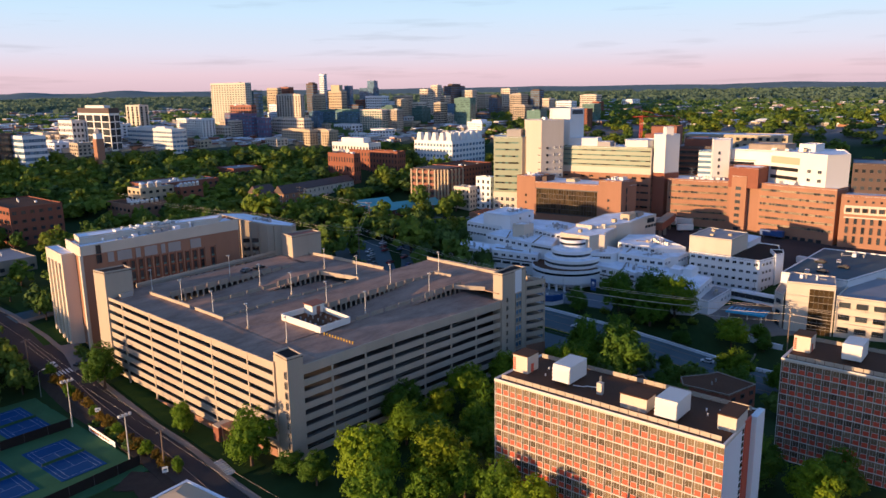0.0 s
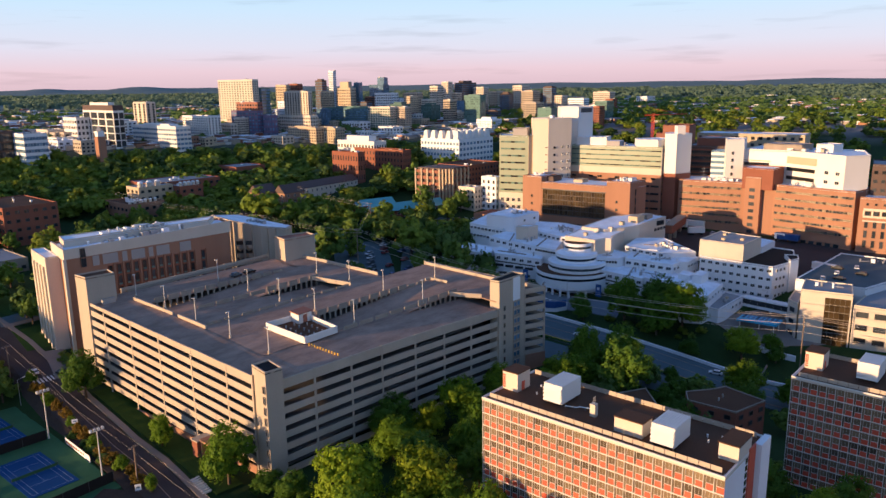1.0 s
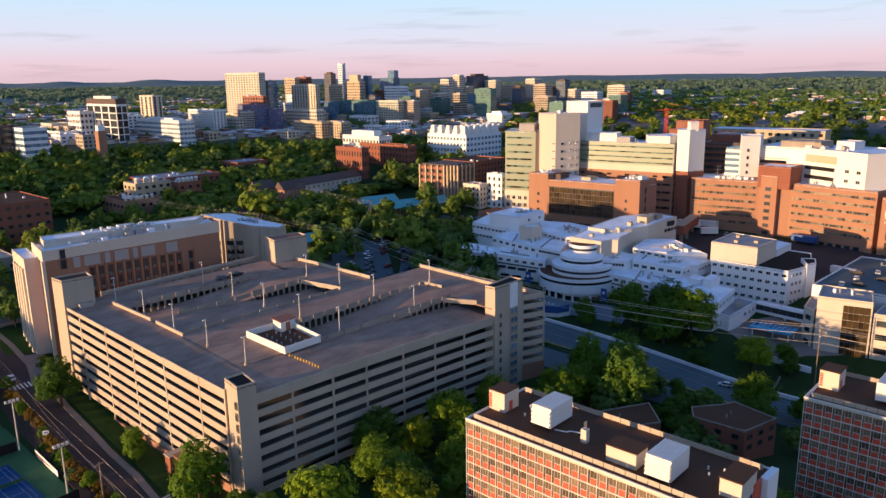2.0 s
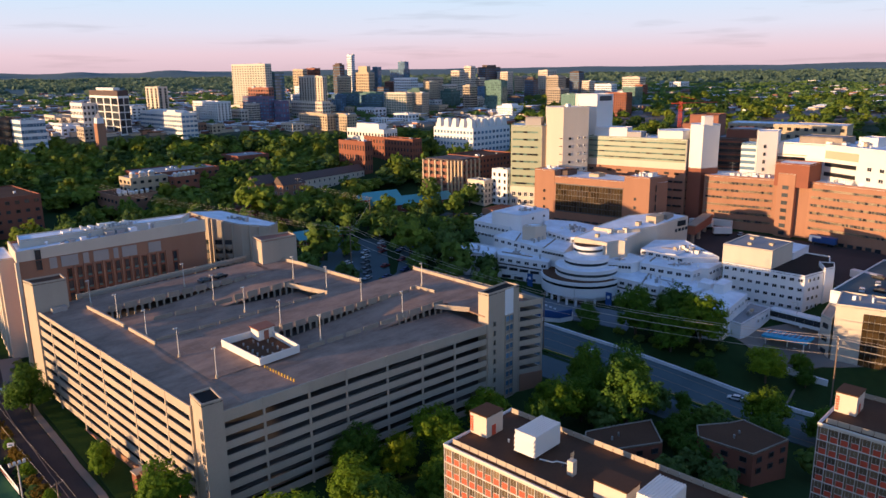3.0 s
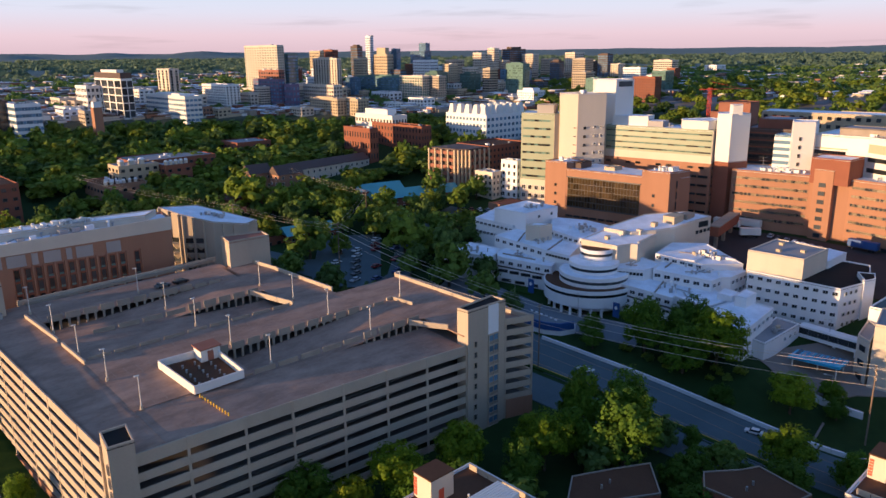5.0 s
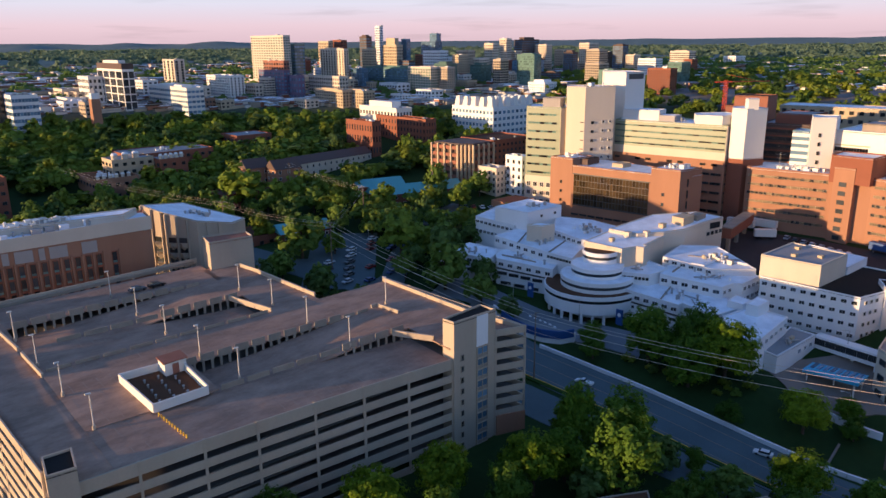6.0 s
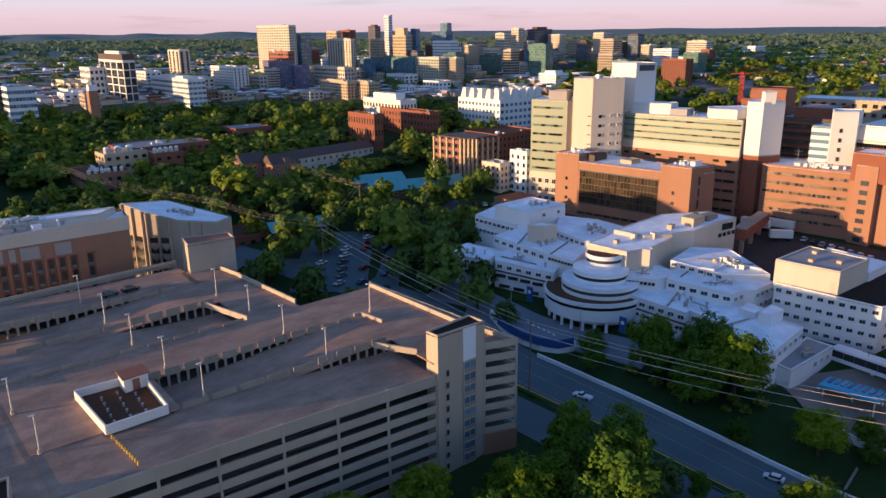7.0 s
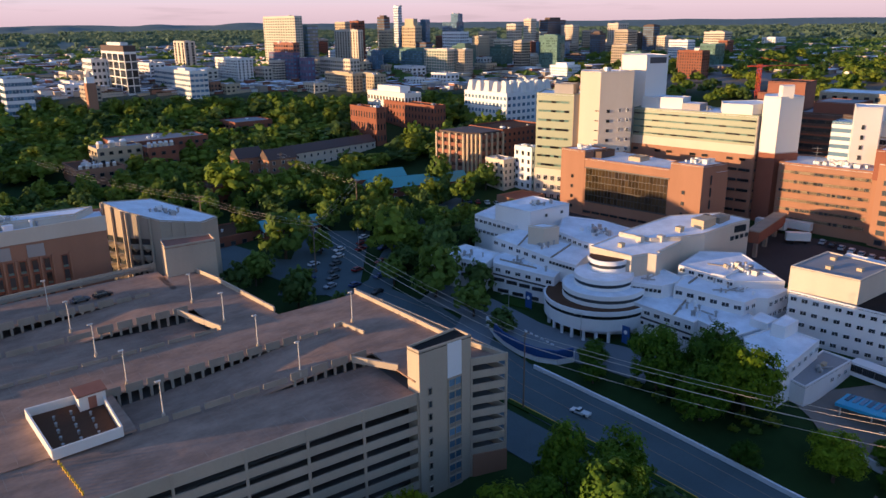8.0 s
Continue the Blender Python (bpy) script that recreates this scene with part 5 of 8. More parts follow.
    for cx, cy, r, z0, z1, lid in ((175.5, 21, 5.8, 18, 28.4, "dark_roof"), (172, 19.5, 8.6, 14, 24.6, "white_roof"), (171.5, 19, 12.0, 10, 21.4, "white_roof"), (171.0, 20.5, 15.8, 8, 17.9, "dark_roof")):
        drum(cx, cy, r, z0 + 4 if r > 15 else z0, z1 - 2.3, "drum")
        ring_glass(cx, cy, r - 0.12, z1 - 2.35, z1 - 1.2)
        drum(cx, cy, r + 0.15, z1 - 1.25, z1, "drum_rim")
        pts = [(cx + (r - 0.3) * math.cos(a), cy + (r - 0.3) * math.sin(a)) for a in (2 * math.pi * k / 40 for k in range(40))]
        bm = bmesh.new()
        prism(bm, pts, z1 - 0.2, z1 + 0.02)
        part("drum_roof", bm, M[lid], t)
    for k in range(7):
        a = math.pi * (0.84 + 0.075 * k)
        x, y = 171 + 15 * math.cos(a), 20.5 + 15 * math.sin(a)
        bm = bmesh.new()
        tube(bm, (x, y, land(x, y) - 0.5), (x, y, 12.6), 0.5, 0.5, 10)
        part("entrance_column", bm, M["white_wall"], t)
    # tall rear slab with the blank cream box
    slab = [(198.6, -23.4), (205.3, -50.6), (219, -54.8), (234, -50), (226, -18)]
    mass(t, slab, 0, tier(25.7), "white_wall", "black", 0.6)
    for k in range(5):
        row(slab[0], slab[1], 25.7, 10, 2.1 + 3.45 * k, 1.7, 1.25)
        row(slab[1], slab[2], 25.7, 3, 2.1 + 3.45 * k, 1.2, 1.2, WIN, 0.1, 0.6)
    shaft = [(214.6, -54.4), (219.2, -56.2), (224, -54.5), (221, -50)]
    mass(t, shaft, 0, tier(26.9), "white_wall", "black", 0.4)
    boxp = [(199.1, -22.7), (204.1, -39.0), (220.0, -40.6), (217.0, -24.4)]
    mass(t, boxp, 22, tier(32.5), "cream", "grey_roof", 0.5)
    annex = [(219, -26), (220.5, -41), (234, -42), (232, -24)]
    mass(t, annex, 18, tier(28.0), "white_wall", "white_roof", 0.4)
    for x, y in ((206, -30), (213, -28), (211, -36)):
        bm = bmesh.new()
        z = tier(32.2)(x, y)
        block(bm, x - 0.9, y - 0.7, z - 0.3, x + 0.9, y + 0.7, z + 0.8)
        part("roof_hatch", bm, M["tan"], t)
    # low front blocks at the entrance court
    b1 = [(166.4, -30), (167.4, -38.0), (189.8, -36.8), (189, -26), (176, -23.5)]
    mass(t, b1, -2, tier(19.6), "white_wall", "white_roof", 0.5)
    row(b1[1], b1[2], 19.6, 6, 2.0, 1.7, 1.3, u0=0.1)
    knob = [(182.6, -27.2), (183.5, -30.5), (189.8, -30.9), (190.2, -27)]
    mass(t, knob, 14, tier(22.7), "white_wall", "white_roof", 0.3)
    knob = [(183.6, -20.8), (184.4, -25.4), (189.4, -25.6), (189.4, -20.6)]
    mass(t, knob, 14, tier(21.2), "white_wall", "white_roof", 0.3)
    b2 = [(173.9, -41.5), (195.2, -43.2), (194.5, -36.0), (174.4, -36.2)]
    mass(t, b2, -6, tier(14.8), "white_wall", "grey_roof", 0.6)
    row(b2[0], b2[1], 14.8, 3, 2.4, 1.5, 1.3, u0=0.5, u1=0.95)
    roof_clutter(t, [(177, -39), (180, -41), (190, -42), (190, -38)], tier(15.1), 5, 15, ("tan", "steel"), (0.8, 2.0))
    p, q = (197.6, -42.8), (195.2, -64.5)
    bm = bmesh.new()
    strip_wall(bm, p, q, 3.6, 7.0, 8.2)
    strip_wall(bm, p, q, 3.9, 10.2, 10.8)
    part("link_bridge", bm, M["white_wall"], t, "covered white link bridge")
    m, length = face_frame((p[0] - 1.7, p[1]), (q[0] - 1.7, q[1]))
    for k in range(7):
        piece("bridge_window", WIN_BAND, t, m @ Matrix.Translation((0.2 + k * 3.08, 0.1, 8.2)) @ Matrix.Diagonal((2.9, 1, 2.0, 1)))
    for u in (0.2, 0.5, 0.8):
        x, y = p[0] + (q[0] - p[0]) * u, p[1] + (q[1] - p[1]) * u
        bm = bmesh.new()
        block(bm, x - 0.5, y - 0.4, land(x, y) - 1, x + 0.5, y + 0.4, 7.1)
        part("bridge_pier", bm, M["white_wall"], t)
    # blue blade signs on the front
    for x, y, z in ((157.2, 35.0, 17.6), (162.6, 2.9, 15.2)):
        bm = bmesh.new()
        block(bm, x - 0.9, y - 1.2, z - 5.0, x - 0.55, y + 1.2, z)
        sign = part("blade_sign", bm, M["banner"], t, "tall blue sign with a pale emblem")
        bm = bmesh.new()
        tube(bm, (x - 0.98, y, z - 1.7), (x - 0.85, y, z - 1.7), 0.62, 0.62, 12)
        part("emblem", bm, M["white_wall"], sign)


white_hospital()


def blue_canopy():
    t = thing("entrance_canopy", "bright blue flat canopy on white posts", "canopy")
    pts = [(178.5, -46.9), (180.0, -61.0), (187.6, -61.0), (185.5, -46.9)]
    bm = bmesh.new()
    prism(bm, pts, 5.9, 6.7)
    part("canopy_roof", bm, M["sky_blue"], t)
    for k in range(8):
        u = (k + 0.5) / 8
        x0, x1, y = 178.9 + 1.3 * u, 186 + 1.6 * u, -47.5 - 13 * u
        bm = bmesh.new()
        strip_wall(bm, (x0 + 2.5, y), (x1 - 0.5, y), 0.9, 6.65, 6.95)
        part("skylight", bm, M["glass_blue"], t)
    for x, y in ((179.5, -48), (180.6, -60), (184.9, -48), (186.6, -60), (183, -54)):
        bm = bmesh.new()
        tube(bm, (x, y, land(x, y) - 0.5), (x, y, 5.95), 0.22, 0.22, 8)
        part("canopy_post", bm, M["white_frame"], t)


blue_canopy()


def gate_sign():
    t = thing("entrance_sign", "curved white wall with a long blue hospital sign", "sign wall")
    arc = [(143, 39), (140.6, 33), (139.2, 27), (139, 21), (140.2, 15.5), (143, 11), (147.5, 8.8)]
    for a, b in zip(arc, arc[1:]):
        bm = bmesh.new()
        strip_wall(bm, a, b, 0.6, lambda x, y: land(x, y) - 1, lambda x, y: land(x, y) + 3.0)
        part("sign_wall", bm, M["white_wall"], t)
    for a, b in zip(arc[1:], arc[2:]):
        bm = bmesh.new()
        strip_wall(bm, (a[0] - 0.5, a[1]), (b[0] - 0.5, b[1]), 0.3, lambda x, y: land(x, y) + 1.7, lambda x, y: land(x, y) + 4.3)
        part("sign_face", bm, M["banner"], t, "deep blue sign face")
    for k in range(6):
        y = 26 - k * 2.0
        x = 146.2 - abs(y - 19) * 0.05
        bm = bmesh.new()
        strip_wall(bm, (x - 0.1, y), (x, y - 0.9), 0.12, lambda x, y: land(x, y) + 2.5, lambda x, y: land(x, y) + 3.0)
        part("letter_bar", bm, M["white_wall"], t)


gate_sign()


def yellow_clinic():
    t = thing("clinic_building", "pale yellow clinic with a tall bronze window strip", "clinic")
    tower = [(184.5, -67.2), (188, -83.5), (203, -80), (201, -64)]
    mass(t, tower, -12, 20.6, "cream", "grey_roof")
    m, length = face_frame((184.5, -67.2), (188, -83.5))
    for r in range(10):
        for c in range(5):
            piece("pane", PANE_BRONZE, t, m @ Matrix.Translation((length * (0.48 + c * 0.098), -0.05, -7.5 + r * 2.6)) @ Matrix.Diagonal((length * 0.096, 1, 2.5, 1)))
    wing = [(188.2, -84), (192, -118), (230, -112), (226, -84)]
    mass(t, wing, -12, 16.8, "cream", "grey_roof")
    window_rows(t, "window", WIN_DARK, (188.2, -84), (192, -118), -8, 16, 5, 6, 3.8, 2.0)
    side = [(188.5, -62), (184.7, -66.5), (200, -64), (203, -60)]
    mass(t, side, -12, 15.0, "cream", "grey_roof")
    window_rows(t, "window", WIN_DARK, (188.5, -62), (184.7, -66.5), -8, 14, 5, 1, 2.6, 1.7)
    rear = [(203, -60), (204, -84), (262, -100), (262, -62)]
    mass(t, rear, -6, 19.5, "white_wall", "asphalt")
    roof_clutter(t, [(246, -68), (246, -84), (258, -90), (258, -68)], 19.5, 6, 21)
    roof_clutter(t, [(190, -70), (191, -80), (200, -79), (199, -68)], 20.6, 4, 22)


yellow_clinic()


# sun reflected off the long window bands, put into the colour as tan
PANE_GLINT = unit_window("pane", M["tan"], M["curtain"], 0.02, 0.12, split=5)


def brick_front():
    t = thing("brick_building", "orange brick building with a long dark glass front", "hospital building")
    a, b, c, d = (226.2, 85.6), (233.6, 27.2), (246.2, 25.0), (252, 84)

    def on(u):
        return (a[0] + (b[0] - a[0]) * u, a[1] + (b[1] - a[1]) * u)

    mass(t, [a, b, c, d], 16, 45.0, "brick", "white_roof", 0.5)
    m, length = face_frame(a, b)
    back = Vector((0.99, 0.125))
    for u0, u1, deep, top in ((-0.001, 0.185, 12, 47.9), (0.795, 1.001, 12.4, 47.6)):
        p, q = on(u0), on(u1)
        n = (p[0] - 0.12, p[1]), (q[0] - 0.12, q[1])
        mass(t, [n[0], n[1], (n[1][0] + back.x * deep, n[1][1] - 2.0), (n[0][0] + back.x * deep, n[0][1] - 1.0)], 16, top, "brick", "white_roof", 0.6, "end_block")
    cols, rows = 24, 5
    x0, x1, z0, z1 = length * 0.198, length * 0.785, 28.2, 41.2
    for k in range(cols):
        for r in range(rows):
            piece("pane", PANE_BRONZE, t, m @ Matrix.Translation((x0 + (x1 - x0) * k / cols, -0.06, z0 + (z1 - z0) * r / rows)) @ Matrix.Diagonal(((x1 - x0) * 0.985 / cols, 1, (z1 - z0) * 0.985 / rows, 1)))
    bm = bmesh.new()
    for u, v, z, w in ((x0 - 0.4, x1 + 0.4, 27.8, 28.2), (x0 - 0.4, x1 + 0.4, 41.2, 41.6)):
        p, q = m @ Vector((u, -0.2, 0)), m @ Vector((v, -0.2, 0))
        strip_wall(bm, (p.x, p.y), (q.x, q.y), 0.4, z, w)
    part("curtain_wall_frame", bm, M["dark_metal"], t)
    for u in (0.085, 0.88):
        for r in range(4):
            piece("window", WIN_DARK, t, m @ Matrix.Translation((length * u, -0.2, 24.6 + r * 4.0)) @ Matrix.Diagonal((1.0, 1, 1.3, 1)))
    for k in range(9):
        piece("window_band", WIN_BAND, t, m @ Matrix.Translation((length * (0.19 + 0.069 * k), -0.05, 23.4)) @ Matrix.Diagonal((length * 0.055, 1, 0.8, 1)))
    for r in range(5):
        m2, l2 = face_frame(b, c)
        piece("window", WIN_DARK, t, m2 @ Matrix.Translation((l2 * 0.3, -0.3, 23 + r * 4.4)) @ Matrix.Diagonal((0.5, 1, 3.2, 1)))
    roof_clutter(t, [(235, 37), (236, 29), (245, 28), (244, 37)], 47.6, 24, 31, ("bright_wall", "white_wall", "steel"), (1.2, 3.0))
    roof_clutter(t, [(229, 84), (229, 76), (238, 76), (237, 83)], 47.9, 10, 32, ("bright_wall", "white_wall"), (0.8, 2.0))
    hut = [(231.5, 78.0), (232.2, 70.5), (241, 71), (240, 79)]
    mass(t, hut, 44, 47.4, "brown", "dark_roof", 0.3, "penthouse")
    hut = [(236.5, 61), (237, 56), (243, 56), (243, 61)]
    mass(t, hut, 44, 46.4, "tan", "tan", 0.3, "penthouse")


brick_front()


def cream_tower():
    t = thing("cream_tower", "cream hospital tower with pale green window bands", "hospital tower")
    lowp = [(232.4, 106.0), (237.4, 90.2), (241.6, 88.6), (254, 96), (248, 116)]
    mass(t, lowp, 22, 67.8, "sage", "white_roof")
    m, length = face_frame(lowp[0], lowp[1])
    rng = random.Random(14)
    for k in range(8):
        z = 37.6 + k * 3.75
        for c in range(7):
            piece("pane", PANE_GREEN if rng.random() < 0.6 else WIN_BAND, t, m @ Matrix.Translation((length * (0.06 + 0.118 * c), -0.05, z)) @ Matrix.Diagonal((length * 0.115, 1, 0.9, 1)))
        bm = bmesh.new()
        p, q = m @ Vector((0, -0.1, 0)), m @ Vector((length, -0.1, 0))
        strip_wall(bm, (p.x, p.y), (q.x, q.y), 0.25, z + 0.95, z + 1.2)
        part("sun_shelf", bm, M["sage"], t)
    bm = bmesh.new()
    prism(bm, [(lowp[1][0] - 0.1, lowp[1][1] - 0.2), (lowp[2][0], lowp[2][1] - 0.2), (lowp[2][0], lowp[2][1] + 0.1), (lowp[1][0], lowp[1][1] + 0.1)], 22, 67.4)
    part("end_cladding", bm, M["tan"], t, "pinkish tan end wall")
    bm = bmesh.new()
    prism(bm, [(lowp[0][0] - 0.25, lowp[0][1] + 0.1), (lowp[1][0] - 0.25, lowp[1][1] - 0.25), (lowp[1][0] + 0.1, lowp[1][1] - 0.1), (lowp[0][0] + 0.1, lowp[0][1] + 0.2)], 22, 36.4)
    part("base_cladding", bm, M["cream"], t, "cream stone base")
    for r in range(3):
        for c in range(5):
            piece("window", WIN_PAIR, t, m @ Matrix.Translation((0.9 + c * length / 5.1, -0.3, 23.6 + r * 3.9)) @ Matrix.Diagonal((2.0, 1, 2.2, 1)))
    slab = [(239.0, 88.4), (241.0, 79.8), (253.2, 73.0), (258.5, 83), (247, 95)]
    mass(t, slab, 22, 77.0, "cream", "white_roof", 0.5, "tower_slab")
    m, length = face_frame(slab[1], slab[2])
    for r in range(8):
        z = 60.8 - r * 3.9
        piece("window", WIN_DARK, t, m @ Matrix.Translation((length * 0.22, -0.04, z)) @ Matrix.Diagonal((1.3, 1, 1.2, 1)))
        for u in (0.58, 0.82):
            piece("window", WIN_PAIR, t, m @ Matrix.Translation((length * u, -0.04, z + 0.2)) @ Matrix.Diagonal((1.2, 1, 1.4, 1)))
    m, length = face_frame(slab[0], slab[1])
    for r in range(8):
        piece("slot", WIN_DARK, t, m @ Matrix.Translation((length * 0.8, -0.04, 61.4 - r * 3.9)) @ Matrix.Diagonal((1.5, 1, 0.35, 1)))
    white = [(263.6, 86.8), (265.0, 76.0), (275.2, 72.8), (281, 84), (272, 94)]
    mass(t, white, 30, 82.5, "bright_wall", "white_roof", 0.5, "white_shaft")
    m, length = face_frame(white[1], white[2])
    bm = bmesh.new()
    p, q = m @ Vector((length * 0.15, -0.1, 0)), m @ Vector((length * 0.9, -0.1, 0))
    strip_wall(bm, (p.x, p.y), (q.x, q.y), 0.15, 79.2, 81.6)
    part("sign_band", bm, M["dark_metal"], t, "dark sign band")
    shed = [(236.5, 100), (239.5, 92.5), (246, 95), (243, 103)]
    mass(t, shed, 67, 71.6, "grey_panel", "grey_roof", 0.4, "penthouse")
    roof_clutter(t, [(241, 88), (242, 81), (250, 75), (252, 84)], 77.2, 8, 33, ("steel", "white_wall"), (0.6, 1.4))


cream_tower()


def banded_wing():
    t = thing("ward_block", "long ward block with pale green bands over a brick base", "hospital building")
    a, b, c = (258.3, 75.8), (265.8, 26.6), (277.4, 28.4)
    main = [a, b, c, (284, 70), (274, 80)]
    mass(t, main, 18, 62.2, "sage", "white_roof")
    m, length = face_frame(a, b)
    rng = random.Random(15)
    for k in range(4):
        z = 51.9 + k * 2.6
        for i in range(18):
            piece("pane", PANE_GREEN if rng.random() < 0.82 else WIN_BAND, t, m @ Matrix.Translation((length * (0.005 + 0.055 * i), -0.05, z)) @ Matrix.Diagonal((length * 0.0535, 1, 0.62, 1)))
        bm = bmesh.new()
        p, q = m @ Vector((0, -0.12, 0)), m @ Vector((length, -0.12, 0))
        strip_wall(bm, (p.x, p.y), (q.x, q.y), 0.3, z + 0.65, z + 0.95)
        part("sun_shelf", bm, M["sage"], t)
    end, l2 = face_frame(b, c)

    def cladding(name, z0, z1, out, mat, label):
        p, q, r = m @ Vector((-0.2, -out, 0)), m @ Vector((length + out, -out, 0)), end @ Vector((l2, -out, 0))
        bm = bmesh.new()
        prism(bm, [(p.x, p.y), (q.x, q.y), (r.x, r.y), (c[0], c[1] + 0.5), (b[0] + 0.4, b[1] + 0.5), (a[0] + 0.4, a[1])], z0, z1)
        part(name, bm, M[mat], t, label)

    cladding("stone_band", 47.7, 51.0, 0.25, "cream", "cream stone band")
    cladding("brick_base", 16, 47.7, 0.35, "brick", "red brick base storeys")
    bm = bmesh.new()
    p, q = end @ Vector((0.05, -0.1, 0)), end @ Vector((l2, -0.1, 0))
    strip_wall(bm, (p.x, p.y), (q.x, q.y), 0.2, 51.0, 62.0)
    part("end_cladding", bm, M["cream"], t, "plain cream end wall")
    for r in range(6):
        z = 45.2 - r * 3.9
        for k in range(10):
            u = 0.02 + 0.098 * k
            if r == 0 and k % 3 == 1:
                continue
            piece("window_band", WIN_BAND, t, m @ Matrix.Translation((length * u, -0.42, z)) @ Matrix.Diagonal((length * (0.045 if r == 0 else 0.085), 1, 1.0, 1)))
        piece("window_band", WIN_BAND, t, end @ Matrix.Translation((1.0, -0.42, z)) @ Matrix.Diagonal((l2 - 2.4, 1, 0.9, 1)))
    mass(t, [(263.4, 75.6), (268.4, 60.0), (277, 62), (273, 78)], 61.6, 66.2, "bright_wall", "white_roof", 0.4, "penthouse")
    mass(t, [(266.5, 59), (268, 52), (275, 53), (274, 61)], 61.6, 64.4, "grey_panel", "white_roof", 0.3, "penthouse")
    mass(t, [(262.2, 38.8), (264.9, 28.4), (278, 26), (282, 36), (270, 44)], 62.3, 66.1, "bright_wall", "white_roof", 0.4, "penthouse")
    shaft = [(267.6, 26.0), (268.0, 19.8), (277.6, 16.0), (284, 26), (276, 30)]
    mass(t, shaft, 48.2, 69.2, "bright_wall", "white_roof", 0.4, "white_shaft")
    mass(t, [(267.5, 26.1), (267.9, 19.6), (277.7, 15.8), (284.2, 26), (276, 30.2)], 16, 48.9, "brick_dark", "white_roof", 0.3, "brick_shaft")
    mass(t, [(269.4, 20.2), (272.4, 17.4), (277, 20), (274, 24)], 68.6, 73.0, "bright_wall", "white_roof", 0.3, "white_shaft")
    roof_clutter(t, [(269, 58), (272, 36), (278, 36), (278, 58)], 62.4, 10, 41)


banded_wing()


def brick_long():
    t = thing("brick_hospital", "long orange brick hospital with rows of dark window bands", "hospital")
    line = [(267.0, 17.2), (272.2, -13.4), (273.6, -27.6), (268.6, -64.0)]
    pts = line + [(292, -68), (300, -20), (288, 20)]
    mass(t, pts, 8, 46.4, "brick", "white_roof", 0.8)
    rng = random.Random(6)
    for p, q, n in ((line[0], line[1], 9), (line[2], line[3], 11)):
        m, length = face_frame(p, q)
        for r in range(6):
            z = 42.6 - r * 3.42
            v0, v1 = m @ Vector((length * 0.03, -0.03, 0)), m @ Vector((length * 0.98, -0.03, 0))
            for i in range(n):
                piece("pane", PANE_GLINT, t, m @ Matrix.Translation((length * (0.03 + 0.95 * i / n), -0.06, z)) @ Matrix.Diagonal((length * 0.95 / n, 1, 1.0, 1)))
            for i in range(n * 2):
                if rng.random() < (0.42 if r != 2 else 0.75):
                    piece("window_band", WIN_DARK, t, m @ Matrix.Translation((length * (0.03 + 0.95 * i / n / 2), -0.1, z - 0.05)) @ Matrix.Diagonal((length * 0.95 / n / 2 * rng.uniform(0.5, 1.0), 1, 1.1, 1)))
            bm = bmesh.new()
            strip_wall(bm, (v0.x, v0.y), (v1.x, v1.y), 0.5, z - 0.42, z - 0.12)
            strip_wall(bm, (v0.x, v0.y), (v1.x, v1.y), 0.4, z + 1.05, z + 1.25)
            part("brick_course", bm, M["brick"], t)
    tower = [(271.0, -13.2), (270.4, -27.8), (284, -28.5), (284, -12.5)]
    mass(t, [(270.7, -15.0), (270.3, -22.5), (282, -23), (282, -15)], 10, 49.6, "brick", "white_roof", 0.5, "brick_shaft")
    mass(t, tower, 43.6, 54.0, "brick_dark", "white_roof", 0.6, "brick_head")
    m, length = face_frame((270.7, -15.0), (270.3, -22.5))
    for r in range(8):
        piece("window", WIN_DARK, t, m @ Matrix.Translation((length * 0.3, -0.06, 42.4 - r * 3.42)) @ Matrix.Diagonal((2.6, 1, 1.7, 1)))
    for k in range(8):
        m, length = face_frame(line[2], line[3])
        piece("dock_opening", WIN_DARK, t, m @ Matrix.Translation((length * (0.1 + 0.1 * k), -0.05, 18.5)) @ Matrix.Diagonal((2.4, 1, 3.0, 1)))
    # the older wing with cream stone window surrounds
    p, q = (268.4, -66.0), (274.5, -108.0)
    mass(t, [p, q, (300, -108), (294, -66)], 6, 44.2, "brick", "white_roof", 0.8, "old_wing")
    m, length = face_frame(p, q)
    for i in range(12):
        x = length * (0.06 + 0.078 * i)
        piece("window", WIN_DARK, t, m @ Matrix.Translation((x, -0.05, 40.6)) @ Matrix.Diagonal((0.9, 1, 1.0, 1)))
        for r in range(3):
            piece("window", WIN_DARK, t, m @ Matrix.Translation((x, -0.05, 30.6 - r * 4.4)) @ Matrix.Diagonal((1.3, 1, 3.2, 1)))
        piece("window", WIN_DARK, t, m @ Matrix.Translation((x, -0.5, 36.2)) @ Matrix.Diagonal((1.7, 1, 1.9, 1)))
    for z0, z1 in ((35.2, 36.1), (38.2, 39.3), (33.4, 34.0)):
        v0, v1 = m @ Vector((length * 0.04, -0.22, 0)), m @ Vector((length * 0.99, -0.22, 0))
        bm = bmesh.new()
        strip_wall(bm, (v0.x, v0.y), (v1.x, v1.y), 0.4, z0, z1)
        part("stone_course", bm, M["cream"], t, "cream stone course")
    for i in range(13):
        v = m @ Vector((length * (0.045 + 0.078 * i), -0.2, 0))
        bm = bmesh.new()
        block(bm, v.x - 0.3, v.y - 0.35, 36.1, v.x + 0.3, v.y + 0.35, 38.2)
        part("stone_pier", bm, M["cream"], t)
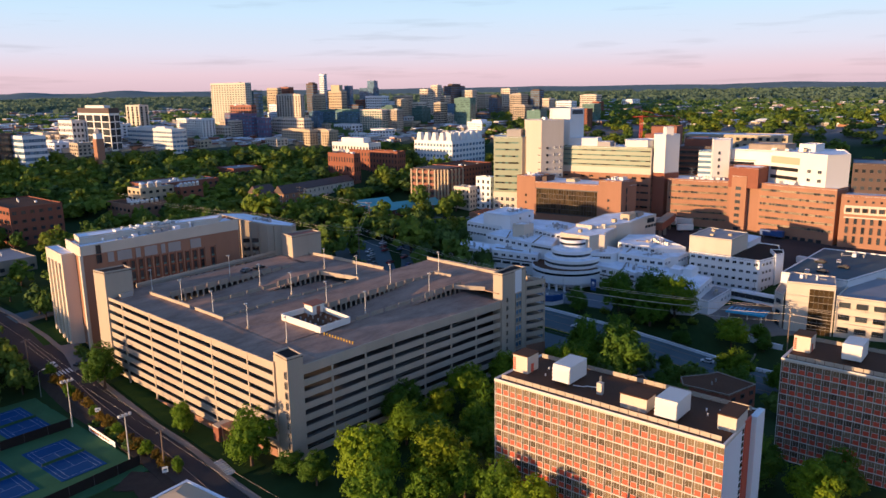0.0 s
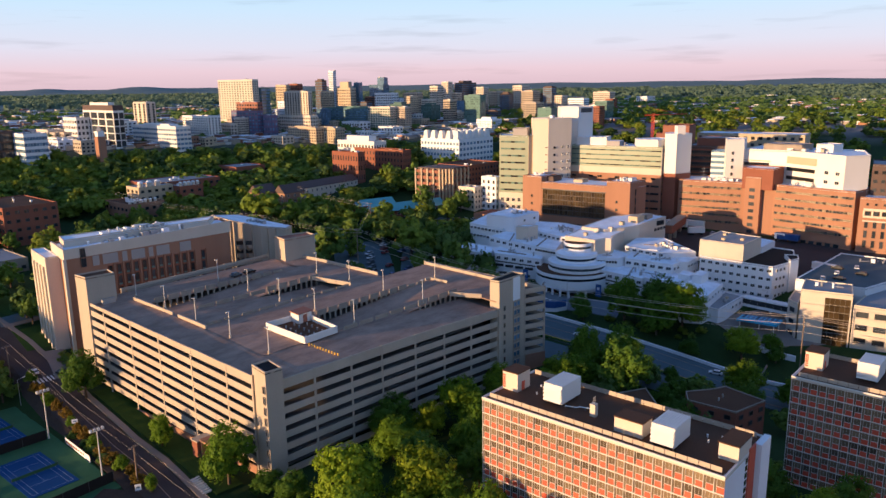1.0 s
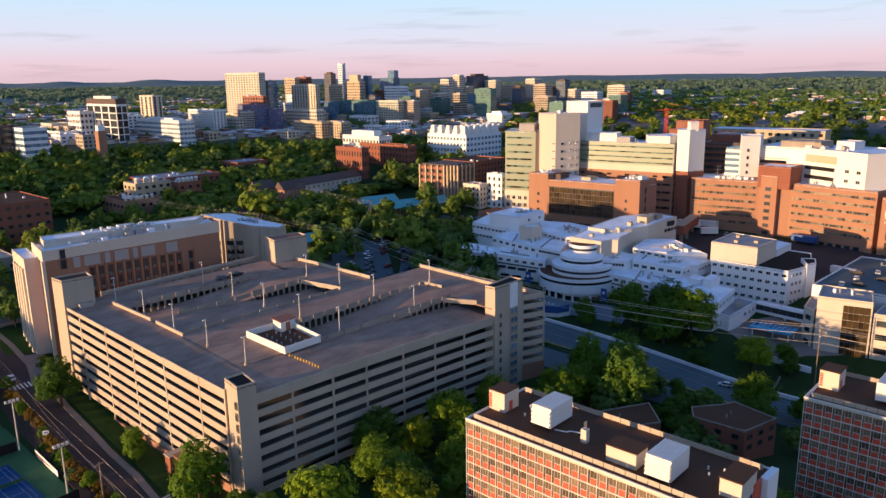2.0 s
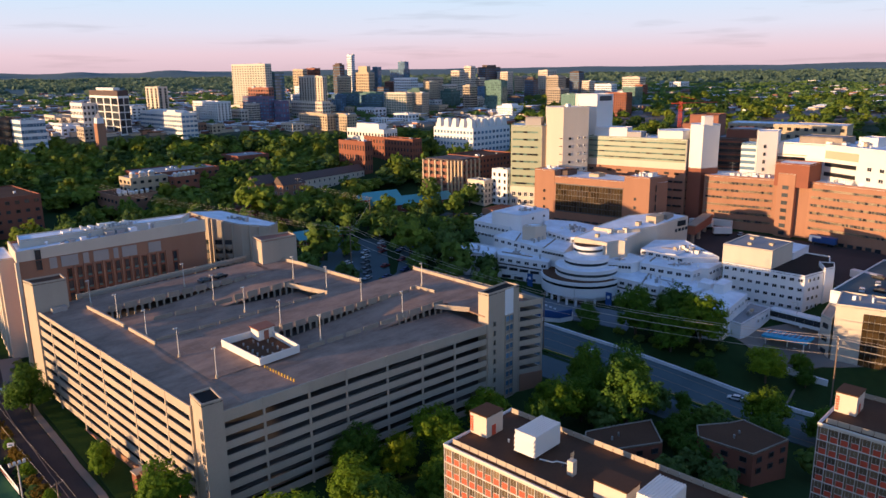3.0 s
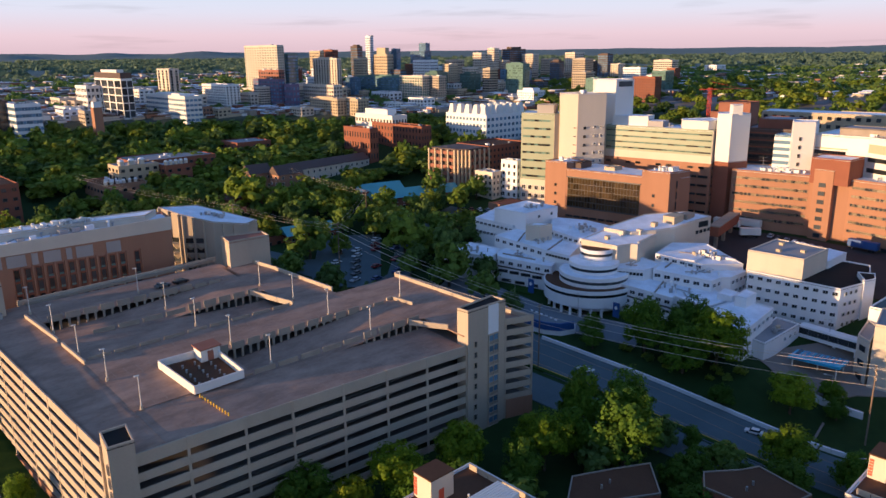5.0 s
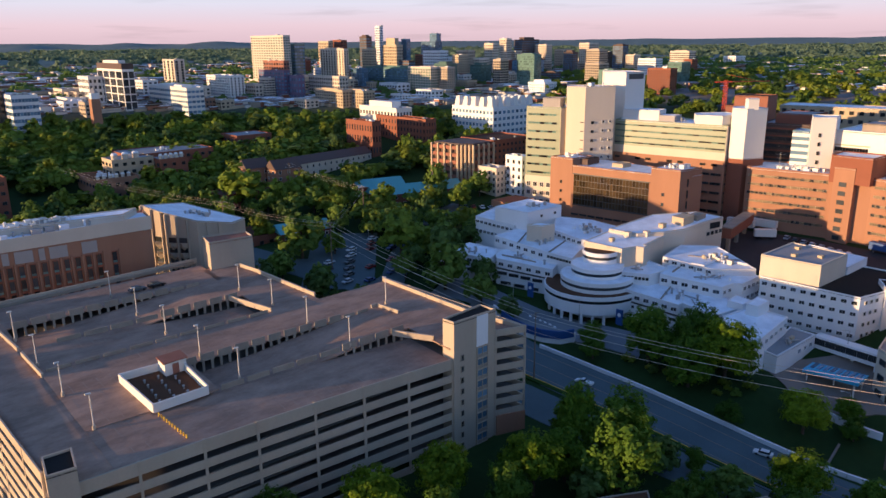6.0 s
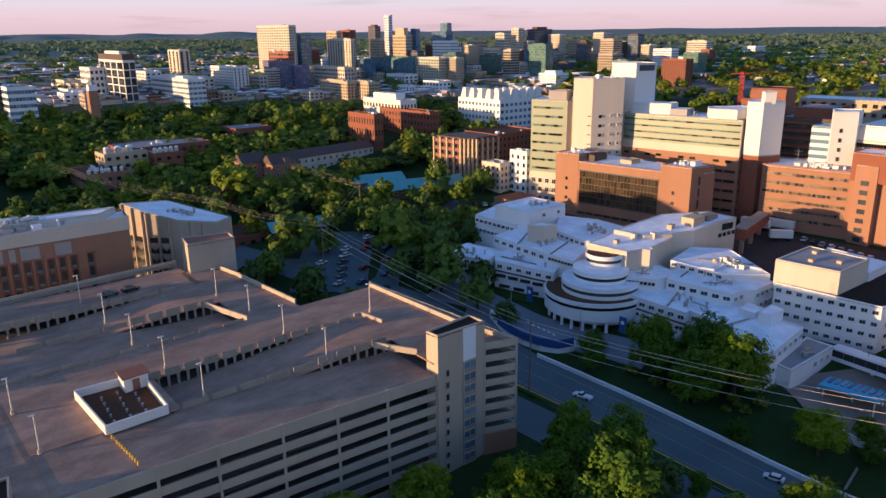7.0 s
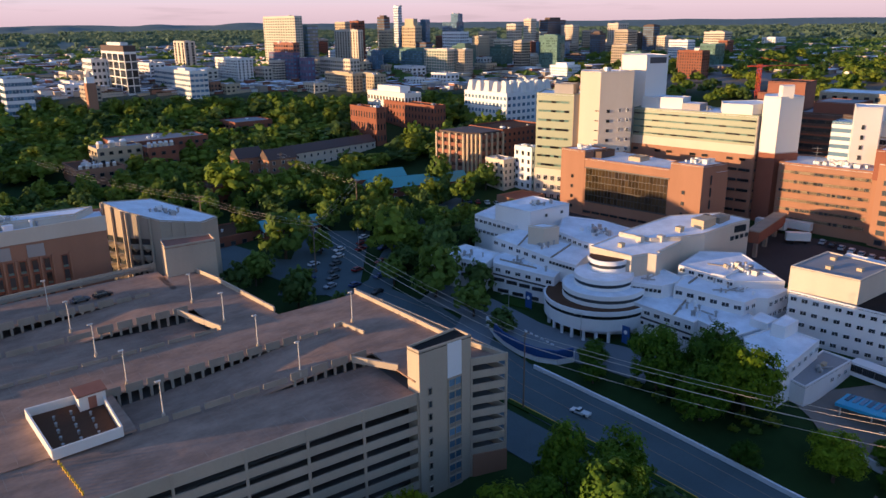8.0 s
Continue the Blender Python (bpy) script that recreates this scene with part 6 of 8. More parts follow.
    roof_clutter(t, [(270, 13), (275, -10), (282, -10), (278, 14)], 46.4, 46, 53, ("bright_wall", "white_wall", "steel"), (0.8, 2.4))
    roof_clutter(t, [(276, -30), (272, -62), (282, -64), (288, -32)], 46.4, 50, 54, ("bright_wall", "white_wall", "steel"), (0.8, 2.6))
    mass(t, [(278, -88), (279, -97), (290, -97), (289, -87)], 43.6, 48.4, "ramp_concrete", "grey_roof", 0.4, "penthouse")
    bm = bmesh.new()
    tube(bm, (271, 6, 45.6), (271, 6, 52.8), 0.09, 0.06, 6)
    for z in (49, 50.6, 52):
        tube(bm, (270.2, 7.4, z), (271.8, 4.6, z), 0.05, 0.05, 5)
    part("aerial_mast", bm, M["steel"], t, "thin steel aerial with cross rods")


brick_long()


def walkway():
    t = thing("skybridge", "enclosed brick walkway between hospital and yard", "walkway")
    p, q = (232, 6), (262, 12)
    bm = bmesh.new()
    strip_wall(bm, p, q, 4.0, 24.8, 28.6)
    part("passage", bm, M["brick_dark"], t)
    bm = bmesh.new()
    strip_wall(bm, p, q, 4.4, 28.6, 29.0)
    part("roof", bm, M["ramp_concrete"], t)
    for u in (0.15, 0.5, 0.85):
        x, y = p[0] + (q[0] - p[0]) * u, p[1] + (q[1] - p[1]) * u
        bm = bmesh.new()
        block(bm, x - 0.6, y - 0.6, land(x, y) - 1, x + 0.6, y + 0.6, 24.9)
        part("pier", bm, M["ramp_concrete"], t)


walkway()


def white_wards():
    t = thing("white_ward_block", "bright white ward block with cream window bands", "hospital building")
    a, b, c = (285.5, -8.2), (285.5, -28.6), (270.5, -58.2)
    main = [a, b, c, (280, -66), (306, -58), (312, -8)]
    mass(t, main, 30, 61.7, "bright_wall", "white_roof")
    m, length = face_frame(a, b)
    for k in range(12):
        piece("window_band", WIN_BAND, t, m @ Matrix.Translation((length * (0.02 + 0.05 * k), -0.05, 53.6)) @ Matrix.Diagonal((length * 0.04, 1, 1.6, 1)))
    bm = bmesh.new()
    for z in (52.7, 55.8):
        v0, v1 = m @ Vector((0, -0.1, 0)), m @ Vector((length * 0.64, -0.1, 0))
        strip_wall(bm, (v0.x, v0.y), (v1.x, v1.y), 0.25, z, z + 0.5)
    part("stone_band", bm, M["tan"], t, "tan band above and below the windows")
    m, length = face_frame(b, c)
    for z in (48.0, 52.2):
        for k in range(9):
            piece("window_band", WIN_BAND, t, m @ Matrix.Translation((length * (0.03 + 0.055 * k), -0.05, z)) @ Matrix.Diagonal((length * 0.05, 1, 1.7, 1)))
        for u in (0.68, 0.86):
            piece("window", WIN_PAIR, t, m @ Matrix.Translation((length * u, -0.05, z + 0.2)) @ Matrix.Diagonal((2.4, 1, 1.7, 1)))
    bm = bmesh.new()
    v0, v1 = m @ Vector((length * 0.02, -0.1, 0)), m @ Vector((length * 0.54, -0.1, 0))
    strip_wall(bm, (v0.x, v0.y), (v1.x, v1.y), 0.25, 55.6, 59.0)
    part("stone_band", bm, M["tan"], t, "broad cream band under the roof")
    stair = [(276.2, -2.8), (281.6, -9.4), (292, -7), (288, 2.5)]
    mass(t, stair, 30, 66.8, "bright_wall", "white_roof", 0.5, "stair_shaft")
    m, length = face_frame(stair[0], stair[1])
    for r in range(4):
        piece("window", WIN_DARK, t, m @ Matrix.Translation((length * 0.3, -0.05, 48.6 + r * 3.5)) @ Matrix.Diagonal((0.9, 1, 1.5, 1)))
    mass(t, [(290, -16), (290, -34), (302, -36), (303, -16)], 61, 64.4, "ramp_concrete", "grey_roof", 0.4, "penthouse")
    mass(t, [(292, -40), (290, -48), (299, -50), (301, -42)], 61, 65.0, "bright_wall", "white_roof", 0.4, "penthouse")
    roof_clutter(t, [(289, -12), (287, -30), (277, -56), (300, -52), (304, -14)], 61.9, 34, 61, ("steel", "bright_wall", "tan"), (0.8, 2.6))
    dark = thing("dark_office_block", "dark brown office block with horizontal bands", "office building")
    mass(dark, [(293.5, 25.5), (297, 4.5), (325, 6), (322, 30)], 30, 61.6, "brown", "grey_roof")
    m, length = face_frame((293.5, 25.5), (297, 4.5))
    for r in range(6):
        piece("window_band", WIN_BAND, dark, m @ Matrix.Translation((0.5, -0.05, 42 + r * 3.1)) @ Matrix.Diagonal((length * 0.95, 1, 1.4, 1)))
        bm = bmesh.new()
        v0, v1 = m @ Vector((0, -0.1, 0)), m @ Vector((length, -0.1, 0))
        strip_wall(bm, (v0.x, v0.y), (v1.x, v1.y), 0.3, 43.6 + r * 3.1, 44.2 + r * 3.1)
        part("floor_band", bm, M["brick_dark"], dark)
    mass(dark, [(299, 22), (301, 8), (318, 8), (316, 24)], 61, 65.4, "brick_dark", "grey_roof", 0.4, "penthouse")
    blue = thing("glass_office", "pale blue banded office behind the brick hospital", "office building")
    mass(blue, [(286.0, 8.6), (287.0, 1.0), (296, 1), (295, 10)], 30, 60.2, "glass_blue", "white_roof")
    m, length = face_frame((286.0, 8.6), (287.0, 1.0))
    for r in range(6):
        bm = bmesh.new()
        v0, v1 = m @ Vector((0, -0.05, 0)), m @ Vector((length, -0.05, 0))
        strip_wall(bm, (v0.x, v0.y), (v1.x, v1.y), 0.3, 43.2 + r * 2.9, 44.6 + r * 2.9)
        part("floor_band", bm, M["bright_wall"], blue)
    grey = thing("grey_block", "dark grey block beside the white wards", "office building")
    mass(grey, [(281, -67), (284, -92), (306, -92), (306, -62)], 30, 57.6, "brown", "grey_roof")
    m, length = face_frame((281, -67), (284, -92))
    window_rows(grey, "window", WIN_DARK, (281, -67), (284, -92), 40, 56, 4, 8, 1.6, 1.6)
    far = thing("flat_office", "long low office with a pale flat roof and dark windows", "office building")
    mass(far, [(352, 44), (360, -16), (378, -14), (372, 48)], 40, 64.6, "tan", "white_roof", 0.5)
    window_rows(far, "window", WIN_DARK, (352, 44), (360, -16), 56, 64, 2, 14, 2.0, 1.8)
    tan = thing("brown_block", "stepped brown brick block behind the wards", "office building")
    mass(tan, [(312, 48), (316, 34), (330, 36), (328, 52)], 40, 71.0, "rust", "dark_roof", 0.5)
    mass(tan, [(308, 50), (311, 42), (322, 44), (320, 54)], 40, 66.6, "rust", "dark_roof", 0.5)


white_wards()


TALL = unit_window("tall_window", M["brick_dark"], M["glass"], 0.07, 0.3, 0.24, M["glass_green"])


def lab_building():
    t = thing("laboratory_building", "brick laboratory with a cream upper storey", "laboratory")
    main = [(-1.6, 106.4), (56.5, 101.0), (58.5, 111.5), (1.5, 124)]
    top = lambda x, y: 44.3 + 0.03 * x
    mass(t, main, 0, lambda x, y: 44.1 + 0.03 * x, "brick", "white_roof", 0.9)
    bm = bmesh.new()
    prism(bm, [(-1.75, 106.2), (56.7, 100.8), (56.7, 101.2), (-1.6, 106.5)], lambda x, y: 41.0 + 0.015 * x, top)
    part("cream_band", bm, M["cream"], t, "cream panel storey")
    bm = bmesh.new()
    prism(bm, [(-2.0, 106.2), (-1.5, 106.2), (1.6, 124.2), (1.1, 124.2)], 40.6, top)
    part("cream_end", bm, M["cream"], t, "cream panel end wall")
    m, length = face_frame((-1.6, 106.4), (56.5, 101.0))
    for k in range(12):
        x = length * (0.223 + 0.0496 * k if k < 11 else 0.793)
        for z in (29.2, 33.1, 22.0, 25.6):
            piece("tall_window", TALL, t, m @ Matrix.Translation((x, -0.05, z)) @ Matrix.Diagonal((1.5, 1, 3.8 if z > 29 else 3.4, 1)))
        bm = bmesh.new()
        v0 = m @ Vector((x + 2.15, -0.15, 0))
        block(bm, v0.x - 0.25, v0.y - 0.2, 20, v0.x + 0.25, v0.y + 0.2, 37.4)
        part("brick_pier", bm, M["brick"], t)
    for u0, u1 in ((0.144, 0.18), (0.20, 0.285), (0.31, 0.339), (0.363, 0.442), (0.467, 0.493), (0.513, 0.594), (0.659, 0.73)):
        bm = bmesh.new()
        v0, v1 = m @ Vector((length * u0, -0.1, 0)), m @ Vector((length * u1, -0.1, 0))
        strip_wall(bm, (v0.x, v0.y), (v1.x, v1.y), 0.25, 37.5, 40.9)
        part("grey_panel", bm, M["grey_panel"], t)
    for z in (37.7, 41.0):
        piece("window", WIN_DARK, t, m @ Matrix.Translation((length * 0.08, -0.3, z)) @ Matrix.Diagonal((1.6, 1, 3.0, 1)))
    bm = bmesh.new()
    block(bm, -2.6, 105.6, 0, -1.6, 106.6, 41)
    part("corner_strip", bm, M["cream"], t)
    pier = [(-4.6, 115), (-0.4, 114), (2.2, 133), (-2.0, 134)]
    mass(t, pier, 0, 41.0, "cream", "white_roof", 0.4, "stair_bay")
    for k in range(4):
        bm = bmesh.new()
        u = 0.15 + 0.22 * k
        x, y = -4.8 + 2.6 * u, 115 + 19 * u
        block(bm, x - 0.5, y - 0.5, 2, x + 0.2, y + 0.5, 37.5)
        part("fin", bm, M["cream"], t)
    upper = [(1.5, 114), (26, 110.5), (50, 104.5), (56, 110.5), (3.5, 122.5)]
    mass(t, upper, 42, lambda x, y: 46.0 + 0.02 * x, "cream", "white_roof", 0.5, "penthouse")
    roof_clutter(t, [(6, 114.5), (28, 110.5), (50, 106), (54, 110), (8, 120)], lambda x, y: 46.0 + 0.02 * x, 34, 71, ("steel", "white_wall", "bright_wall"), (1.0, 3.0))
    roof_clutter(t, [(2, 109), (50, 104), (50, 107), (4, 116)], lambda x, y: 44.1 + 0.03 * x, 14, 72, ("steel", "white_wall"), (1.0, 2.6))


lab_building()


def wedge_balcony():
    """A balcony front like the bow of a boat: a slanted prow with a flat top, one wide and one high."""
    bm = bmesh.new()
    v = [bm.verts.new(c) for c in ((0, 0, 0.5), (1, 0, 0.5), (0.5, -0.75, 0.62), (0, 0, 1), (1, 0, 1), (0.5, -1, 1), (0.5, 0, 0.1))]
    for f in ((0, 2, 5, 3), (2, 1, 4, 5), (3, 5, 4), (0, 6, 2), (6, 1, 2)):
        bm.faces.new([v[i] for i in f])
    return mesh_of("balcony", bm, M["concrete"])


def lecture_tower():
    t = thing("concrete_tower", "raw concrete tower with angular stacked balconies", "academic building")
    pts = [(61, 121), (64.5, 112), (72, 103.5), (84, 103), (92, 110), (78, 128)]
    roofline = lambda x, y: 45.6 - 0.206 * (x - 61) + 0.109 * (y - 121)
    mass(t, pts, 6, roofline, "concrete", "white_roof", 0.4)
    me = wedge_balcony()
    for p, q, cols, a, b in ((pts[0], pts[1], 2, 0.05, 0.95), (pts[1], pts[2], 2, 0.08, 0.72)):
        m, length = face_frame(p, q)
        wide = length * (b - a) / cols
        for c in range(cols):
            x = length * a + wide * c
            for r in range(7):
                z = 12 + r * 3.4
                piece("balcony_window", WIN_DARK, t, m @ Matrix.Translation((x + wide * 0.12, -0.05, z + 1.5)) @ Matrix.Diagonal((wide * 0.76, 1, 1.7, 1)))
                piece("balcony", me, t, m @ Matrix.Translation((x + wide * 0.06, -0.04, z - 1.4)) @ Matrix.Diagonal((wide * 0.88, 1.7, 2.9, 1)))
        for c in range(cols + 1):
            v = m @ Vector((length * a + wide * c, -0.4, 0))
            bm = bmesh.new()
            block(bm, v.x - 0.3, v.y - 0.3, 6, v.x + 0.3, v.y + 0.3, roofline(v.x, v.y) - 0.3)
            part("pier", bm, M["concrete"], t)
    m, length = face_frame(pts[2], pts[3])
    for u in (0.3, 0.62):
        v = m @ Vector((length * u, -0.1, 0))
        bm = bmesh.new()
        block(bm, v.x - 0.5, v.y - 0.4, 6, v.x + 0.5, v.y + 0.3, roofline(v.x, v.y) - 0.3)
        part("pier", bm, M["concrete"], t)
    roof_clutter(t, [(66, 120), (70, 110), (80, 106), (88, 111), (76, 124)], roofline, 16, 75)


lecture_tower()


# ---- the city behind ----
def box_building(name, label, category, x, y, lx, ly, z1, wall, roof="grey_roof", rows=8, left=8, right=3, pane="glass", wide=0.55, tall=0.5, cap=0.0, group="city towers", band=False, back=None, crown=None):
    """A city building by its near corner, the length of its right-hand face (along x) and left-hand face (along y)."""
    t = thing(name, label, category, group)
    lx = max(lx, 3.0)
    deep = back or max(lx, min(ly, 14))
    lx = deep if lx < 4 else lx
    z0 = min(land(x, y), land(x, y + ly)) - 6
    bm = bmesh.new()
    block(bm, x, y, z0, x + lx, y + ly, z1)
    part("wall", bm, M[wall], t)
    bm = bmesh.new()
    rim(bm, rect(x, y, x + lx, y + ly), 0.4, z1, z1 + 0.8)
    part("parapet", bm, M[wall], t)
    bm = bmesh.new()
    block(bm, x + 0.4, y + 0.4, z1, x + lx - 0.4, y + ly - 0.4, z1 + 0.15)
    part("roof", bm, M[roof], t)
    base = land(x, y) + 1
    for p, q, cols in (((x, y + ly), (x, y), left), ((x, y), (x + lx, y), right)):
        length = math.hypot(q[0] - p[0], q[1] - p[1])
        bm = bmesh.new()
        cell = length / cols
        joined_windows(bm, p, q, base, z1 - 0.4, rows, cols, cell * (0.985 if band else wide), (z1 - base) / rows * tall, proud=0.06)
        part("facade_glazing", bm, M[pane], t)["kind"] = "stuff"
        bm = bmesh.new()
        m, length = face_frame(p, q)
        for r in range(1, rows):
            z = base + (z1 - 0.4 - base) * r / rows
            v0, v1 = m @ Vector((0, -0.1, 0)), m @ Vector((length, -0.1, 0))
            strip_wall(bm, (v0.x, v0.y), (v1.x, v1.y), 0.22, z - 0.12, z + 0.12)
        part("floor_banding", bm, M[wall], t)["kind"] = "stuff"
    rng = random.Random(int(x * 7 + y))
    if crown:
        bm = bmesh.new()
        block(bm, x + 0.1, y + 0.1, z1 + 0.1, x + lx - 0.1, y + ly - 0.1, z1 + crown[1])
        part("top_storey", bm, M[crown[0]], t)
    if cap:
        bm = bmesh.new()
        block(bm, x + lx * 0.2, y + ly * 0.2, z1, x + lx * 0.8, y + ly * 0.8, z1 + cap)
        part("plant_room", bm, M[wall], t)
    for _ in range(3):
        bx, by, s = x + lx * rng.uniform(0.15, 0.8), y + ly * rng.uniform(0.1, 0.85), rng.uniform(0.5, 1.2)
        bm = bmesh.new()
        block(bm, bx - s, by - s, z1, bx + s, by + s, z1 + s * 1.3)
        part("roof_unit", bm, M[rng.choice(["steel", "white_wall", "grey_roof"])], t)
    return t


B = box_building
B("grid_tower", "white framed office tower with a square window grid", "office tower", 156.9, 400.9, 8, 50.2, 79.6, "bright_wall", "dark_roof", 5, 4, 2, "glass", 0.84, 0.84, 6.5, crown=("brown", 4.6))
B("white_office", "low white office with ribbed walls", "office building", 146.8, 440.7, 12, 23.5, 74.3, "bright_wall", "white_roof", 4, 8, 4)
B("slab_tower", "beige slab tower with vertical strips", "tower", 237.3, 507.2, 9.1, 24.2, 83.5, "cream", "grey_roof", 9, 3, 2, "glass", 0.45, 0.8)
B("white_clinic", "wide white clinic with window bands", "clinic", 184.6, 364.2, 12, 65.5, 67.7, "bright_wall", "white_roof", 5, 18, 4, "glass_blue", 0.8, 0.45, 2.0)
B("white_office", "white office block with narrow windows", "office building", 234.9, 402.9, 12, 39, 72.7, "bright_wall", "white_roof", 8, 14, 4, "glass", 0.4, 0.6)
B("apartment_tower", "tall cream apartment tower with green glass", "apartment tower", 296, 426.7, 6.5, 54.1, 102.0, "cream", "white_roof", 20, 13, 3, "glass_green", 0.62, 0.6, 0, back=13)
B("glass_tower", "narrow dark green glass tower", "office tower", 313.2, 438.4, 9.7, 8.2, 95.1, "glass_green", "grey_roof", 12, 3, 4, "glass_blue", 0.8, 0.6)
B("unfinished_tower", "unfinished tower in violet and orange sheathing", "building site", 269.3, 383.3, 5.6, 38.4, 76.0, "purple", "grey_roof", 7, 9, 2, "glass_blue", 0.6, 0.5, 0, back=14)
B("unfinished_tower", "upper brown frame of the unfinished tower", "building site", 270.3, 384.0, 5.0, 30.4, 83.0, "rust", "grey_roof", 9, 8, 2, "glass", 0.6, 0.5, 0, back=12)
B("violet_block", "violet sheathed block under construction", "building site", 272.8, 369.3, 6, 12, 72.5, "purple", "white_roof", 4, 4, 2, "glass_blue", 0.5, 0.5)
B("apartment_tower", "white apartment tower with stepped bays", "apartment tower", 337.4, 401.5, 4.7, 35.5, 91, "cream", "grey_roof", 14, 9, 2, "glass", 0.4, 0.7, 1.5, back=12)
B("office_tower", "brown office tower with small windows", "office tower", 386.4, 497.9, 5.4, 17.7, 97.4, "tan", "grey_roof", 12, 6, 3)
B("office_tower", "grey brown office tower downtown", "office tower", 402.1, 499.1, 6.9, 15.6, 98.4, "brick_dark", "grey_roof", 12, 6, 3)
B("apartment_house", "pale yellow apartment house in sun", "apartment building", 292.5, 343.9, 8, 41.5, 71.9, "cream", "tan", 6, 14, 3, "glass", 0.5, 0.55)
B("apartment_house", "tan apartment house with gabled bays", "apartment building", 280, 322.1, 8, 35.8, 63.2, "tan", "cream", 5, 12, 3, "glass", 0.5, 0.55, 1.6)
B("apartment_house", "tan apartment house with gabled bays", "apartment building", 288.8, 309.3, 10, 26.0, 62.8, "tan", "cream", 5, 9, 4, "glass", 0.5, 0.55, 1.6)
B("glass_office", "broad dark green glass office with an orange crown", "office building", 369.4, 359.9, 3.2, 56.3, 75.7, "glass_green", "rust", 9, 22, 4, "glass_blue", 0.85, 0.62, 2.0, back=16)
B("glass_office", "white framed green glass office", "office building", 366.1, 325.6, 12.5, 28.1, 76.8, "cream", "white_roof", 9, 9, 6, "glass_green", 0.72, 0.72)
B("slim_tower", "slim pale glass high-rise tower", "tower", 430.3, 474.2, 4.3, 7.3, 111.1, "white_wall", "white_roof", 20, 4, 3, "glass_blue", 0.7, 0.6)
B("office_tower", "dark rounded crown office tower", "office tower", 410, 468.4, 6.2, 11, 101.4, "brown", "grey_roof", 14, 6, 4, "glass_blue", 0.6, 0.5, 2.2)
B("office_tower", "tan slab office tower downtown", "office tower", 383.4, 425.8, 5.9, 13.7, 90.4, "tan", "grey_roof", 12, 6, 3)
B("office_tower", "tan stepped office tower downtown", "office tower", 426, 443, 7.8, 21.9, 93.4, "tan", "grey_roof", 10, 8, 4, "glass", 0.5, 0.5, 7)
B("office_tower", "narrow dark glass office tower", "office tower", 439.5, 444.7, 5.1, 7.8, 98.8, "glass_blue", "grey_roof", 14, 4, 3, "glass_blue", 0.7, 0.6)
B("office_tower", "blue glass tower with a raised crown", "office tower", 490.9, 460.9, 8.8, 22.4, 96.5, "glass_blue", "grey_roof", 12, 8, 4, "glass_blue", 0.7, 0.6)
B("office_tower", "narrow crown of the blue glass tower", "office tower", 493.1, 461.8, 6, 10.6, 104.2, "glass_blue", "grey_roof", 14, 5, 4, "glass_blue", 0.7, 0.6)
B("office_block", "pale grey office block downtown", "office building", 443.5, 401.1, 10.3, 24.2, 88, "white_wall", "grey_roof", 9, 9, 4)
B("office_block", "plain grey office block downtown", "office building", 462.1, 383.4, 9.2, 12.3, 88.2, "concrete", "grey_roof", 9, 5, 4)
B("office_tower", "cream office tower with small windows", "office tower", 492.3, 381.1, 8.1, 11.5, 94.2, "cream", "grey_roof", 12, 5, 4)
B("office_tower", "pale slab tower with small windows", "office tower", 536.6, 405.4, 7.8, 9.6, 98.5, "cream", "grey_roof", 14, 5, 4)
B("office_tower", "brown glass tower with a thin spire", "office tower", 555.4, 401, 25.5, 11.1, 97.4, "brown", "grey_roof", 14, 5, 9, "glass_blue", 0.6, 0.5, 3.0)
B("office_tower", "cream slab tower with small windows", "office tower", 571.1, 382.6, 9.2, 15.5, 92.4, "cream", "grey_roof", 12, 6, 4)
B("glass_office", "low blue glass office block", "office building", 508, 348.9, 21.1, 21.9, 78.6, "glass_blue", "grey_roof", 6, 8, 8, "glass_blue", 0.8, 0.6)
B("office_tower", "sunlit cream slab tower downtown", "office tower", 591.7, 345, 15.6, 12.2, 93.6, "cream", "grey_roof", 12, 5, 5, "glass", 0.45, 0.6)
B("office_tower", "dark slab tower with small windows", "office tower", 608, 334.5, 13.1, 10.7, 84.9, "brown", "grey_roof", 9, 4, 5)
B("office_block", "plain grey office block downtown", "office building", 620.6, 400.9, 15.2, 12, 87.1, "concrete", "grey_roof", 7, 5, 5)
B("office_block", "yellow lit apartment block", "office building", 604.8, 300.1, 10.1, 17.4, 82.3, "cream", "grey_roof", 8, 7, 4)
B("office_block", "small red brick warehouse block", "warehouse", 631, 300.2, 5.3, 5.4, 79, "brick", "grey_roof", 5, 3, 3)
B("hall", "low white hall with a flat roof", "hall", 600.5, 254.3, 19.8, 21.1, 72, "bright_wall", "white_roof", 2, 8, 6)
B("office_block", "pale office block on a rise", "office building", 759.1, 276.7, 21.6, 14.2, 78.3, "white_wall", "grey_roof", 5, 5, 6)
B("hall", "white hall on the far hill", "hall", 907.8, 176.1, 17.2, 8.6, 77.2, "bright_wall", "white_roof", 2, 4, 5)
B("research_building", "grey research building with tall white roof vents", "laboratory", 291.4, 184.5, 37.6, 35.4, 58.0, "white_wall", "white_roof", 5, 12, 10, "glass_blue", 0.6, 0.45, group="campus buildings")
B("brick_hall", "small red brick campus hall", "campus building", 223.5, 212, 6, 25.1, 53.2, "brick_dark", "dark_roof", 3, 10, 3, "glass", 0.4, 0.5, group="campus buildings", back=14)
B("brick_hall", "broad red brick campus hall", "campus building", 254, 201.8, 8, 47, 52.9, "brick_dark", "dark_roof", 4, 16, 4, "glass", 0.35, 0.5, group="campus buildings", back=18)
